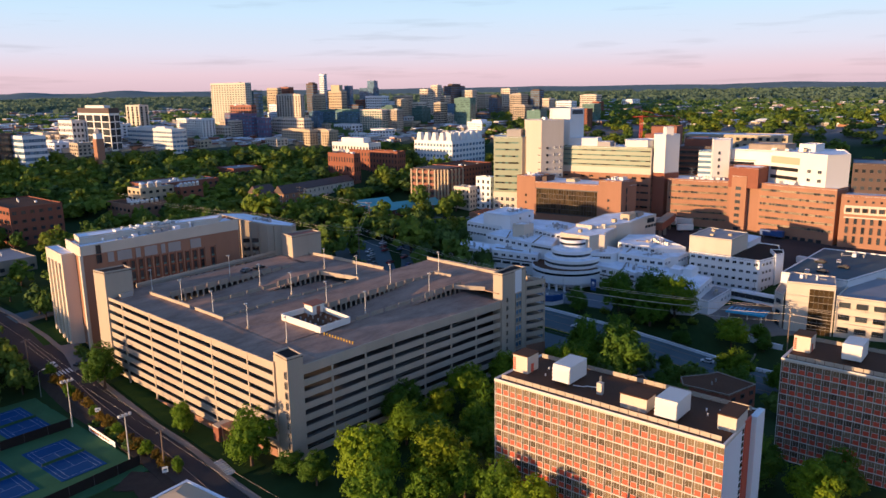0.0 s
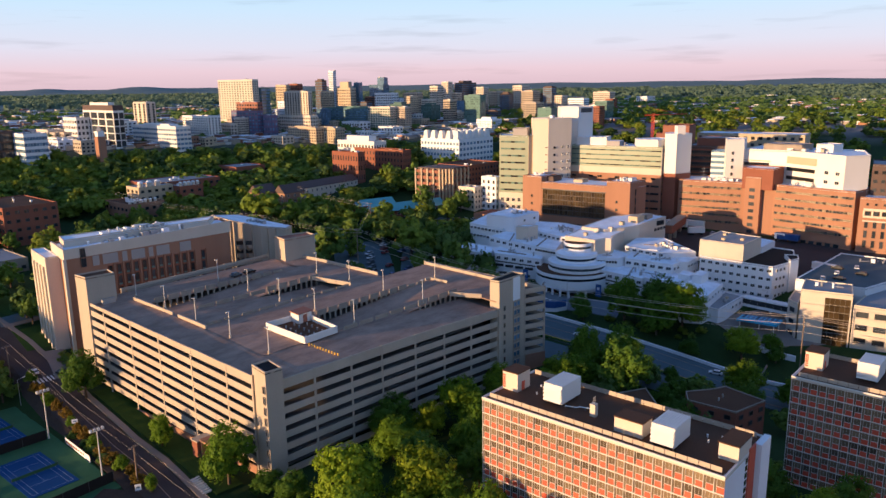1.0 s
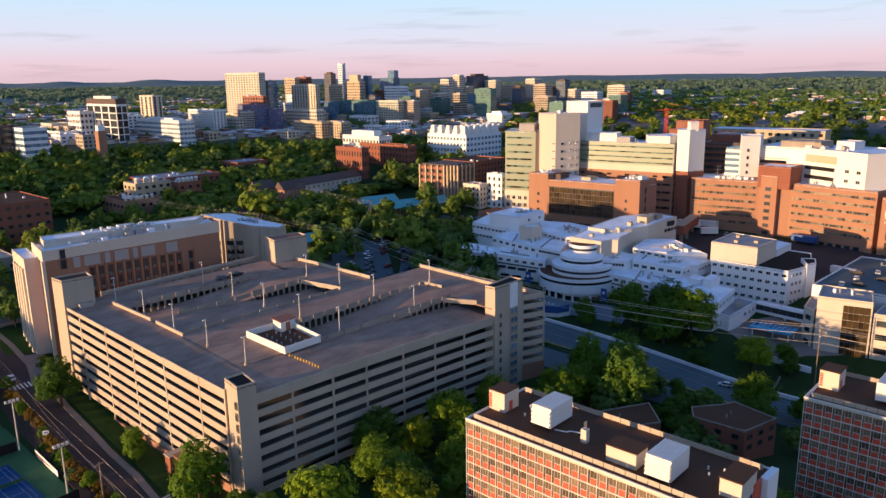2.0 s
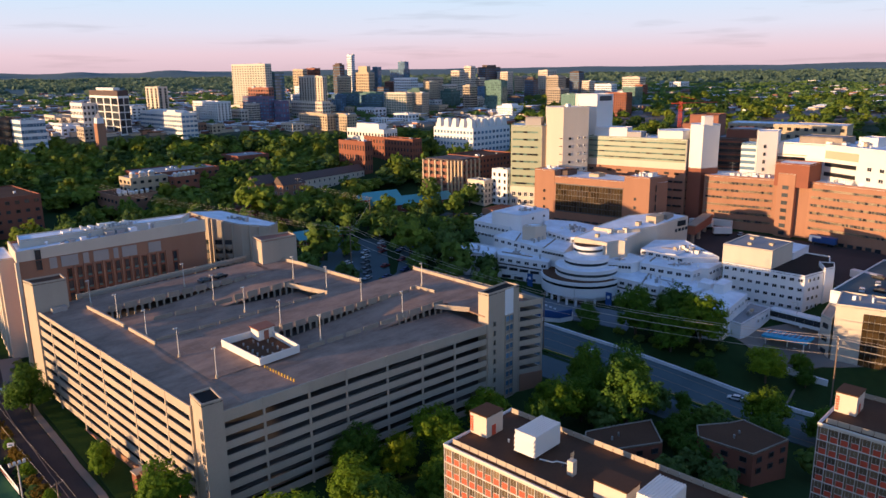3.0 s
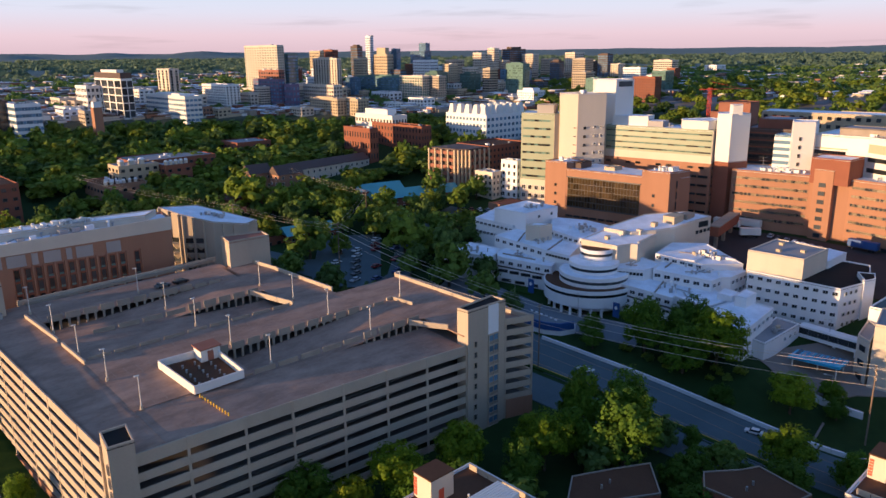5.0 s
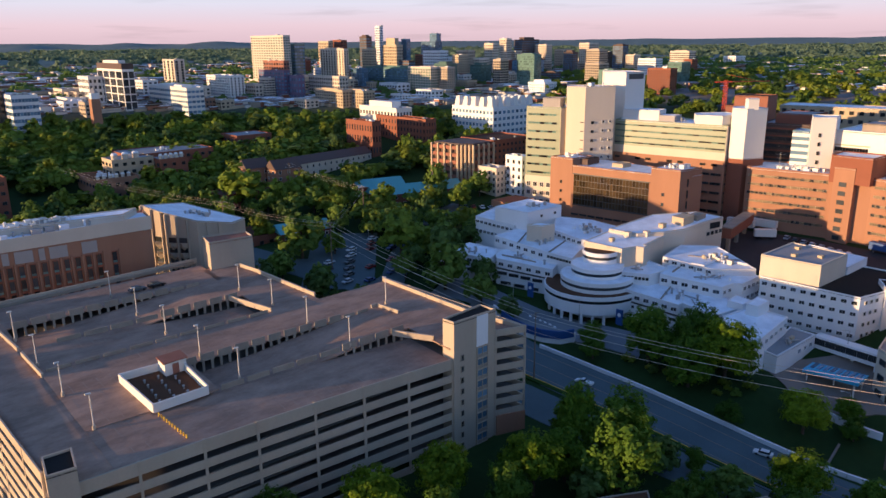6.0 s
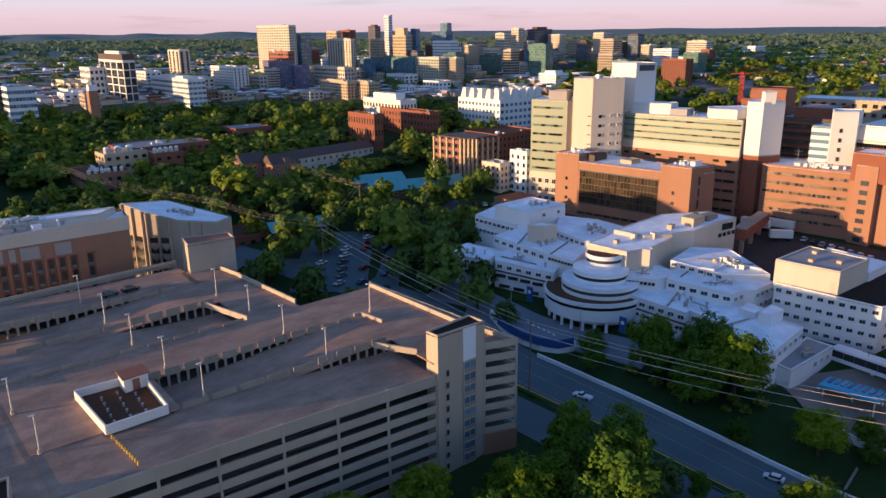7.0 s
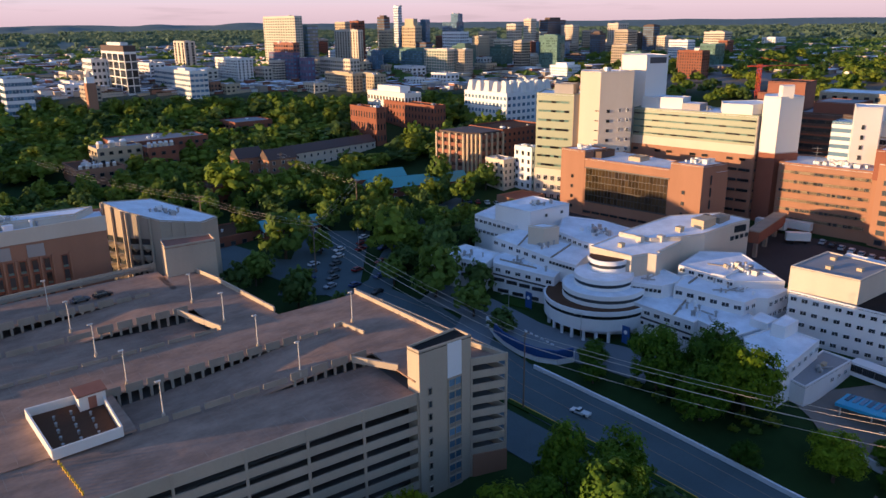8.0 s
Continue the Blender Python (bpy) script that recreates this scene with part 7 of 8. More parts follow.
B("white_hall", "white campus block with a ribbed upper storey", "campus building", 257.1, 232.3, 12, 37.8, 57.2, "bright_wall", "white_roof", 3, 12, 5, "glass", 0.5, 0.4, 4.0, group="campus buildings")
B("white_office", "low pale office with dark window bands", "office building", 78.8, 356.6, 14, 18, 68.5, "white_wall", "grey_roof", 6, 8, 8, "glass_blue", 0.9, 0.5, group="campus buildings")
B("glass_hall", "dark glass hall beside the pale office", "office building", 70, 374, 10, 12, 70.0, "brown", "grey_roof", 4, 6, 6, "glass", 0.9, 0.8, group="campus buildings")


def roof_vents():
    """Tapered white stacks standing in rows on the research building."""
    bm = bmesh.new()
    for s in (0,):
        a = [bm.verts.new(c) for c in ((-2.2, -2.2, 0), (2.2, -2.2, 0), (2.2, 2.2, 0), (-2.2, 2.2, 0))]
        b = [bm.verts.new(c) for c in ((-1.3, -1.3, 5.6), (1.3, -1.3, 5.6), (1.3, 1.3, 5.6), (-1.3, 1.3, 5.6))]
        for k in range(4):
            bm.faces.new((a[k], a[(k + 1) % 4], b[(k + 1) % 4], b[k]))
        bm.faces.new(b)
    me = mesh_of("roof_vent", bm, M["bright_wall"])
    t = thing("vent_row", "rows of tapered white roof vents", "roof vents")
    bm = bmesh.new()
    block(bm, 292, 187, 58.0, 328, 218, 58.9)
    part("vent_deck", bm, M["bright_wall"], t)
    for k in range(5):
        piece("roof_vent", me, t, pose(294.5, 188.5 + 7 * k, 58.8))
        piece("roof_vent", me, t, pose(300 + 6.6 * k, 188.5, 58.8))
        piece("roof_vent", me, t, pose(302 + 6.0 * k, 197, 58.8))


roof_vents()


def clock_tower():
    t = thing("clock_tower", "slim red brick clock tower with a pale top", "tower")
    x, y = 116, 338
    bm = bmesh.new()
    block(bm, x, y, 45, x + 5, y + 5, 66)
    part("shaft", bm, M["brick"], t)
    bm = bmesh.new()
    block(bm, x + 0.4, y + 0.4, 66, x + 4.6, y + 4.6, 69.4)
    part("belfry", bm, M["white_wall"], t)
    bm = bmesh.new()
    tube(bm, (x + 2.5, y + 2.5, 69.4), (x + 2.5, y + 2.5, 73), 2.6, 0.1, 4)
    part("spire", bm, M["grey_roof"], t)


clock_tower()


def stepped_garage():
    t = thing("brick_garage", "round-cornered brown brick parking building", "parking garage", "campus buildings")
    pts = [(222, 160), (224, 143), (229, 137), (243, 137), (246, 160)]
    for k in range(6):
        z = 27 + k * 3.6
        bm = bmesh.new()
        prism(bm, pts, z, z + 1.7)
        part("floor_band", bm, M["rust"], t)
    inner = [(223, 159.5), (225, 143.5), (229.4, 138), (242, 138), (245, 159)]
    bm = bmesh.new()
    prism(bm, inner, 24, 48)
    part("core", bm, M["brown"], t)
    for i, (a, b) in enumerate(zip(pts[:4], pts[1:4] + pts[4:5])):
        for k in range(4):
            x, y = a[0] + (b[0] - a[0]) * k / 4, a[1] + (b[1] - a[1]) * k / 4
            bm = bmesh.new()
            block(bm, x - 0.45, y - 0.45, 24, x + 0.45, y + 0.45, 47.5)
            part("column", bm, M["tan"], t)
    B("brick_house", "dark brick block beside the parking building", "campus building", 243, 137, 30, 24, 47.6, "brick_dark", "dark_roof", 6, 6, 10, "glass", 0.4, 0.45, group="campus buildings")
    B("white_annex", "small white annex with window columns", "campus building", 226, 118.5, 8, 12, 37.8, "cream", "white_roof", 4, 4, 3, "glass", 0.4, 0.5, group="campus buildings")
    B("white_annex", "small white annex with window columns", "campus building", 233, 108.7, 6, 10.5, 43.6, "white_wall", "white_roof", 5, 3, 3, "glass", 0.4, 0.5, group="campus buildings")


stepped_garage()


def gabled(name, label, x, y, lx, ly, z0, z1, ridge, wall, roof, group="campus houses", turn=0.0):
    """A house with a pitched roof along its longer side."""
    t = thing(name, label, "house", group, at=(x, y, 0))
    t.rotation_euler.z = radians(turn)
    bm = bmesh.new()
    block(bm, 0, 0, z0 - 4, lx, ly, z1)
    part("wall", bm, M[wall], t)
    bm = bmesh.new()
    o = 0.5
    if lx > ly:
        v = [(-o, -o, z1), (lx + o, -o, z1), (lx + o, ly + o, z1), (-o, ly + o, z1), (-o, ly / 2, ridge), (lx + o, ly / 2, ridge)]
        fs = ((0, 1, 5, 4), (2, 3, 4, 5), (0, 4, 3), (1, 2, 5), (3, 2, 1, 0))
    else:
        v = [(-o, -o, z1), (lx + o, -o, z1), (lx + o, ly + o, z1), (-o, ly + o, z1), (lx / 2, -o, ridge), (lx / 2, ly + o, ridge)]
        fs = ((1, 2, 5, 4), (3, 0, 4, 5), (0, 1, 4), (2, 3, 5), (3, 2, 1, 0))
    vs = [bm.verts.new(c) for c in v]
    for f in fs:
        bm.faces.new([vs[i] for i in f])
    part("roof", bm, M[roof], t)
    me = WIN
    for p, q, n in (((0, ly), (0, 0), max(1, int(ly / 4))), ((0, 0), (lx, 0), max(1, int(lx / 4)))):
        window_rows(t, "window", me, p, q, z0, z1, max(1, int((z1 - z0) / 3)), n, 1.3, 1.5)
    return t


def flat_house(name, label, x, y, lx, ly, z0, z1, wall, roof, group="campus houses", clutter=3):
    t = thing(name, label, "building", group)
    bm = bmesh.new()
    block(bm, x, y, z0 - 4, x + lx, y + ly, z1)
    part("wall", bm, M[wall], t)
    bm = bmesh.new()
    rim(bm, rect(x, y, x + lx, y + ly), 0.4, z1, z1 + 0.6)
    part("parapet", bm, M[wall], t)
    bm = bmesh.new()
    block(bm, x + 0.4, y + 0.4, z1, x + lx - 0.4, y + ly - 0.4, z1 + 0.15)
    part("roof", bm, M[roof], t)
    for p, q, n in (((x, y + ly), (x, y), max(1, int(ly / 4))), ((x, y), (x + lx, y), max(1, int(lx / 4)))):
        window_rows(t, "window", WIN_DARK, p, q, z0, z1, max(1, int((z1 - z0) / 3.6)), n, 1.8, 1.5)
    if clutter:
        roof_clutter(t, rect(x + 2, y + 2, x + lx - 2, y + ly - 2), z1 + 0.7, clutter, int(x + y), ("steel", "white_wall", "bright_wall"), (0.8, 2.0))
    return t


flat_house("brick_lab", "low brick laboratory with many white roof units", 80.5, 231.5, 20, 26, 26, 36.3, "brick", "dark_roof", clutter=10)
flat_house("tan_lab", "tan laboratory with a rounded front and white stacks", 92.6, 243, 20, 14, 28, 42.8, "tan", "grey_roof", clutter=8)
flat_house("grey_lab", "grey brick laboratory with white roof units", 112.8, 236, 14, 14, 28, 41.8, "brick_dark", "grey_roof", clutter=8)
flat_house("long_lab", "long low campus building with a pale roof", 104, 252, 44, 26, 30, 43.0, "brick_dark", "grey_roof", clutter=5)
flat_house("campus_block", "plain dark brick campus block", 21, 229, 24, 40, 26, 42.5, "brick_dark", "dark_roof", clutter=3)
flat_house("flat_lab", "flat roofed brick pavilion among trees", 170, 268, 22, 20, 36, 45.5, "brick_dark", "grey_roof", clutter=1)
flat_house("parking_deck", "low dark concrete parking deck among trees", -3, 194, 20, 28, 19, 25.5, "ramp_concrete", "grey_roof", clutter=2)
gabled("chapel", "small brick house with a steep gable", 143, 206, 12, 9, 29, 37.5, 41.8, "brick", "brown")
gabled("chapel", "small brick house with a pale gable", 153, 196, 14, 9, 28, 37.0, 41.5, "brick", "brown")
gabled("long_house", "long low house with a dark slate roof", 166, 203, 56, 10, 30, 37.0, 40.5, "cream", "brown", turn=8)
gabled("teal_house", "low brick house with a teal metal roof", 176, 147, 46, 12, 22, 28.0, 31.5, "brick_dark", "teal", turn=-14)
gabled("teal_house", "low brick house with a teal metal roof", 178, 163, 24, 10, 24, 29.5, 32.5, "brick_dark", "teal", turn=-14)
gabled("teal_house", "low hall with a faded teal roof", 120, 136, 22, 12, 15, 22.0, 25.0, "brick_dark", "teal", turn=-10)
flat_house("flat_annex", "flat dark roofed annex among trees", 98, 140, 22, 18, 12, 21.5, "brick_dark", "dark_roof", clutter=2)
flat_house("flat_annex", "long flat dark roofed annex", 120, 186, 34, 16, 22, 30, "brick_dark", "dark_roof", clutter=2)
flat_house("brick_annex", "low brick annex beside the lawn", 212, 96, 16, 12, 20, 26.5, "brick", "brick_dark", clutter=0)


def tank_row(x, y, z, count, step, label, radius=1.5, tall=3.6):
    """Pale round fan housings in a row on a laboratory roof."""
    for k in range(count):
        t = thing("fan_housing", label, "roof fan", "laboratory fans", at=(x + step[0] * k, y + step[1] * k, z))
        bm = bmesh.new()
        tube(bm, (0, 0, 0), (0, 0, tall * 0.75), radius, radius, 12)
        part("drum", bm, M["cream"], t)
        bm = bmesh.new()
        tube(bm, (0, 0, tall * 0.75), (0, 0, tall), radius * 1.1, radius * 0.7, 12)
        part("hood", bm, M["white_wall"], t)


tank_row(94.5, 244.5, 42.8, 3, (5.2, 0.4), "round pale fan housing on the tan laboratory")
tank_row(114, 237.5, 41.8, 5, (2.6, 0.0), "small white fan housing on the grey laboratory", 0.9, 3.0)
tank_row(82.5, 233.5, 36.3, 6, (2.9, 0.2), "small white fan housing on the brick laboratory", 0.8, 2.2)


def town_blocks():
    """Pale low blocks between the campus woods and the towers."""
    rng = random.Random(17)
    made = 0
    while made < 34:
        a, d = radians(rng.uniform(44, 74)), rng.uniform(548, 680)
        x, y = -45 + d * math.cos(a), -128 + d * math.sin(a)
        lx, ly = rng.uniform(7, 14), rng.uniform(12, 30)
        wall = rng.choice(["cream", "bright_wall", "white_wall", "tan", "cream", "brick", "concrete"])
        z1 = land(x, y) + rng.uniform(4, 11)
        rows = max(2, int((z1 - land(x, y)) / 2.6))
        B("town_block", "low " + {"cream": "cream", "bright_wall": "white", "white_wall": "white", "tan": "tan", "brick": "red brick", "concrete": "grey"}[wall] + " town block with rows of windows", "building", x, y, lx, ly, z1, wall, rng.choice(["white_roof", "grey_roof", "grey_roof"]), rows, max(3, int(ly / 3)), 3, "glass", 0.5, 0.5, group="town blocks")
        made += 1


town_blocks()


def downtown_blocks():
    """Middle-sized blocks that fill the skyline between the tall towers."""
    rng = random.Random(23)
    looks = [("cream", "glass", "cream"), ("concrete", "glass", "grey"), ("glass_blue", "glass_blue", "blue glass"), ("tan", "glass", "tan"), ("brick_dark", "glass", "dark brick"), ("glass_green", "glass_green", "green glass"), ("white_wall", "glass_blue", "white"), ("brown", "glass_blue", "dark brown")]
    for k in range(64):
        a, d = radians(rng.uniform(29, 60)), rng.uniform(600, 800)
        x, y = -45 + d * math.cos(a), -128 + d * math.sin(a)
        lx, ly = rng.uniform(6, 15), rng.uniform(8, 20)
        wall, pane, word = rng.choice(looks)
        z1 = land(x, y) + rng.choice([6, 8, 11, 14, 18, 22]) * rng.uniform(0.8, 1.2)
        rows = max(3, int((z1 - land(x, y)) / 2.0))
        B("city_block", word + " office block in the downtown skyline", "office building", x, y, lx, ly, z1, wall, rng.choice(["white_roof", "grey_roof", "dark_roof"]), rows, max(4, int(ly / 1.8)), max(3, int(lx / 2)), pane, rng.choice([0.45, 0.6, 0.8]), rng.choice([0.45, 0.6]), rng.choice([0, 0, 1.5, 2.5]), group="downtown blocks")


downtown_blocks()


def small_city():
    """Low houses and sheds of the far town, too small to tell apart one by one."""
    rng = random.Random(9)
    groups = {}
    for wall in ("cream", "brick", "concrete", "tan", "bright_wall", "rust", "brick_dark", "grey_roof", "ramp_concrete"):
        groups[wall] = bmesh.new()
    roofs = {"white_roof": bmesh.new(), "grey_roof": bmesh.new(), "dark_roof": bmesh.new()}
    names = list(groups)
    made = 0
    while made < 5200:
        a = radians(rng.uniform(4, 86))
        d = 560 * (1 + 0.8 * rng.random() ** 1.1)
        x, y = -45 + d * math.cos(a), -128 + d * math.sin(a)
        if a < radians(34) and (d < 640 or rng.random() < 0.1):
            continue
        if d > 860 and rng.random() < (d - 860) / 150:
            continue
        s = rng.uniform(3, 10) * (0.6 + d / 2000)
        w = s * rng.uniform(0.6, 2.4)
        h = rng.choice([1.6, 2.2, 3.0, 3.6, 5.0]) * (0.55 + 0.25 * rng.random())
        z = land(x, y)
        wall = rng.choice(names)
        block(groups[wall], x, y, z - 6, x + w, y + s, z + h)
        block(roofs[rng.choice(["white_roof", "white_roof", "grey_roof", "grey_roof", "dark_roof"])], x - 0.15, y - 0.15, z + h, x + w + 0.15, y + s + 0.15, z + h + 0.3)
        made += 1
    t = thing("distant_town", "low roofs and walls of the far town", "town", kind="stuff")
    for wall, bm in groups.items():
        o = part("far_houses", bm, M[wall], t)
        o["kind"] = "stuff"
    for roof, bm in roofs.items():
        o = part("far_roofs", bm, M[roof], t)
        o["kind"] = "stuff"


small_city()


# ---- trees ----
def crown_mesh(name, seed, clumps, leaves, leaf, mat, squat=1.0, outward=0.6):
    """A crown about two wide and two high round the origin: clumps of small leaves, uneven, with gaps between."""
    rng = np.random.RandomState(seed)
    lobes = []
    for k in range(7):
        a = 2 * math.pi * k / 7 + rng.uniform(-0.4, 0.4)
        r = rng.uniform(0.3, 0.55)
        lobes.append((r * math.cos(a), r * math.sin(a), rng.uniform(-0.45, 0.35), rng.uniform(0.36, 0.55)))
    lobes += [(0, 0, 0.45, 0.5), (0.1, -0.1, 0.0, 0.6)]
    verts, faces = [], []
    per = [lobes[i % len(lobes)] for i in range(clumps)]
    for lx, ly, lz, lr in per:
        v = rng.normal(size=3)
        v /= np.linalg.norm(v)
        if v[2] < -0.5:
            v[2] *= 0.4
        c = np.array([lx, ly, lz * squat]) + v * lr * rng.uniform(0.72, 1.05) * np.array([1, 1, squat])
        spread = rng.uniform(0.09, 0.15)
        for _ in range(leaves):
            g = rng.normal(size=3)
            g /= np.linalg.norm(g)
            p = c + g * spread * rng.uniform(0.5, 1.15)
            n = v * outward + g * 0.75 + rng.normal(size=3) * 0.2 + np.array([0, 0, 0.15])
            n /= np.linalg.norm(n)
            u = np.cross(n, rng.normal(size=3))
            u /= np.linalg.norm(u)
            w = np.cross(n, u)
            s = leaf * rng.uniform(0.6, 1.3)
            i = len(verts)
            verts += [tuple(p - u * s), tuple(p - w * s * 0.7), tuple(p + u * s), tuple(p + w * s * 0.7)]
            faces.append((i, i + 1, i + 2, i + 3))
    me = bpy.data.meshes.new(name)
    me.from_pydata(verts, [], faces)
    me.materials.append(mat)
    return me


def trunk_mesh(seed, limbs=5):
    rng = random.Random(seed)
    bm = bmesh.new()
    tube(bm, (0, 0, -0.35), (0.03, 0.02, 0.55), 0.075, 0.05, 7)
    tube(bm, (0.03, 0.02, 0.53), (0.0, 0.05, 1.25), 0.05, 0.02, 6)
    for k in range(limbs):
        a = 2 * math.pi * k / limbs + rng.uniform(-0.4, 0.4)
        z = rng.uniform(0.45, 0.85)
        tube(bm, (0.02, 0.02, z), (0.5 * math.cos(a), 0.5 * math.sin(a), z + rng.uniform(0.3, 0.6)), 0.03, 0.01, 5)
    return mesh_of("trunk", bm, M["bark"])


TRUNKS = [trunk_mesh(s) for s in (1, 2, 3)]
FINE = [crown_mesh("crown", 10 + k, 390, 22, 0.044, LEAF[k % 4], 1.0, 1.0) for k in range(6)]
RUSTY = [crown_mesh("crown", 90, 160, 14, 0.085, LEAF[5])]
MID = [crown_mesh("crown", 30 + k, 125, 10, 0.118, LIFTED_LEAF[k % 4], 1.0, 0.9) for k in range(8)]
FAR = [crown_mesh("crown", 60 + k, 52, 6, 0.22, LIFTED_LEAF[k], 1.0, 1.0) for k in range(4)]
LABELS = {0: "leafy oak with a bright green crown", 1: "broad leafy tree with a mid green crown", 2: "dense tree with a deep green crown", 3: "tree with a yellow-green sunlit crown", 5: "small street tree with rusty olive leaves"}


def tree(x, y, r, tall, crowns, rng, group, tone=None, dz=0.0):
    """r: crown radius; tall: full height."""
    leaves = LIFTED_LEAF if crowns is MID else LEAF
    pick = [c for c in crowns if tone is None or c.materials[0] is leaves[tone]] or crowns
    me = rng.choice(pick)
    tone = leaves.index(me.materials[0])
    z = land(x, y) + dz
    t = thing("tree", LABELS[tone], "tree", group, at=(x, y, z))
    half = min(tall * 0.49, r * 1.4)
    centre = tall - half
    s = centre / 1.0
    piece("trunk", rng.choice(TRUNKS), t, Matrix.Diagonal((max(3.0, r * 0.9), max(3.0, r * 0.9), s, 1)))
    piece("crown", me, t, Matrix.Translation((0, 0, centre)) @ Matrix.Rotation(rng.uniform(0, 6.28), 4, "Z") @ Matrix.Diagonal((r * rng.uniform(0.9, 1.1), r * rng.uniform(0.9, 1.1), half, 1)))
    return t


rng = random.Random(21)
NEAR_TREES = [  # x, y, radius, height, tone
    (1.4, -25.5, 9.2, 18.5, 0), (11.8, -37.6, 9.0, 18, 3), (15.7, -53.5, 6.5, 13, 1), (51.7, -16.5, 7.8, 16, 0), (34.2, -7, 6.8, 14, 2), (40, -15, 6, 12, 3), (74.7, -13, 5.5, 11, 3),
    (-4, -13, 5, 9.5, 2), (13.5, -45, 6.5, 13, 1), (47, -26, 6.5, 13.5, 1), (67.3, -18.5, 7.5, 15.5, 0), (25, -16, 6.5, 13, 1), (22, -28, 7.5, 14, 2), (-5, -33, 7, 14, 1), (60, -27, 6.5, 13, 2),
    (30, -40, 6, 12, 2), (14, -64, 6, 13, 0), (13, -80, 5, 12, 1), (38, -30, 6, 12, 1), (3, -42, 6.5, 12, 1),
]
MORE_TREES = [
    (-11.5, 78, 6.8, 16, 2), (-9, 38, 4.2, 10, 1), (-8.4, 7, 8.2, 17, 1), (-5, -4, 4, 7, 2), (85.4, -29, 8, 16, 0), (95, -30, 7, 14, 1), (102.4, -39.7, 11.5, 20.5, 2), (76, -30, 6.5, 13, 2), (107, -24, 8, 19, 1), (113, -33, 8.5, 20, 1),
    (122.7, -46.5, 3.4, 7.5, 2), (113, -53, 5, 8.5, 2), (131.7, -67.4, 7.6, 15, 0), (120, -72, 6.5, 13, 2), (139, -80, 6, 12, 1), (104, -54, 6, 9, 2), (96, -62, 6, 8.5, 2), (56, -109, 7, 14, 0),
]
BANK_TREES = [
    (154, -13, 9.2, 18.3, 1), (160, -33.6, 10, 19.6, 0), (152.5, -27, 8.5, 16.5, 1), (166, -22, 9, 18, 2), (158, -56.6, 6.8, 13.2, 0), (143.6, -1, 4.5, 8, 2), (150, 4, 5, 8, 2),
    (62, -96, 7, 14, 2), (66, -112, 7, 14, 2), (70, -80, 7, 14, 2), (60, -66, 6.5, 13, 2), (52, -58, 6, 12, 2), (46, -50, 6, 11, 2), (172, -62, 4.5, 7, 1), (147, -42, 4, 7, 2), (166, -66, 4, 7, 2),
]
LOT_TREES = [
    (-6, 163, 6, 10, 1), (4, 178, 6, 11, 0), (14, 168, 5, 9, 1), (-10, 182, 7, 13, 0), (24, 186, 8, 13, 1), (34, 190, 8, 14, 0), (45, 196, 8, 14, 1), (56, 190, 8, 13, 2), (70, 180, 8, 13, 0), (84, 172, 7, 12, 1),
    (118.6, 118, 10.2, 19, 1), (148, 94, 10.9, 20, 0), (174.8, 139.4, 6.9, 14, 0), (177.2, 168, 5.6, 15, 3), (142, 62, 9.8, 19, 1), (104.7, 84, 7.6, 14, 2), (93, 102, 6.6, 13, 2), (103.8, 107.5, 5.6, 11, 1),
    (144.5, 131.4, 6.4, 12.7, 1), (154, 54.8, 6.5, 12, 2), (174.8, 83, 5.3, 10.5, 2), (174.7, 97.1, 6.2, 12.2, 1), (201.2, 117.6, 6.4, 12.6, 0), (209.4, 143, 7.8, 15.7, 1), (116.3, 143.9, 5.9, 11.7, 3), (127.4, 182.3, 11.9, 22, 0),
    (137, 78, 5.8, 11, 1), (221, 124.6, 6.5, 13.3, 1), (158, 80, 8.2, 16, 2), (143, 45, 6.5, 12, 1), (144, 33, 4.6, 8.5, 2), (139.3, 172.8, 7.6, 15, 0), (150.3, 159, 6.5, 12.8, 1), (130.1, 113, 5.4, 10, 0),
    (163, 108, 6, 12, 2), (112, 70, 5.5, 10, 2), (118, 62, 5, 9, 1), (116, 40, 4.5, 8, 2), (117, 26, 4.5, 8, 1), (162, 156, 6.5, 12.5, 3), (186, 132, 5.5, 10, 1), (132, 152, 7, 13, 2), (110, 164, 7, 13, 0),
]
for row in NEAR_TREES + MORE_TREES + BANK_TREES:
    tree(*row[:4], FINE, rng, "trees near the garage", row[4])
for row in LOT_TREES:
    tree(*row[:4], MID, rng, "car park trees", row[4])
for row in ((62, -37, 6, 9.5, 2), (69, -37, 5.5, 9, 1), (92, -39, 6, 10, 2), (118, -41, 5, 9, 2), (121, -56, 5.5, 9, 1), (117, -62, 5, 8.5, 2), (60, -50, 6, 9.5, 2), (66, -58, 6, 9, 1), (90, -64, 4.5, 8, 2), (88, -72, 6, 9, 2), (118, -86, 6, 9, 1), (80, -64, 6, 9, 2)):
    tree(*row[:4], MID, rng, "trees round the low houses", row[4])
for k in range(16):
    u = k / 15
    tree(-23.5 + 1.5 * rng.random() + 3 * u, 18 + 80 * u, rng.uniform(1.6, 2.6), rng.uniform(3.5, 5.5), RUSTY if k % 3 else FINE, rng, "street trees", 5 if k % 3 else 1)

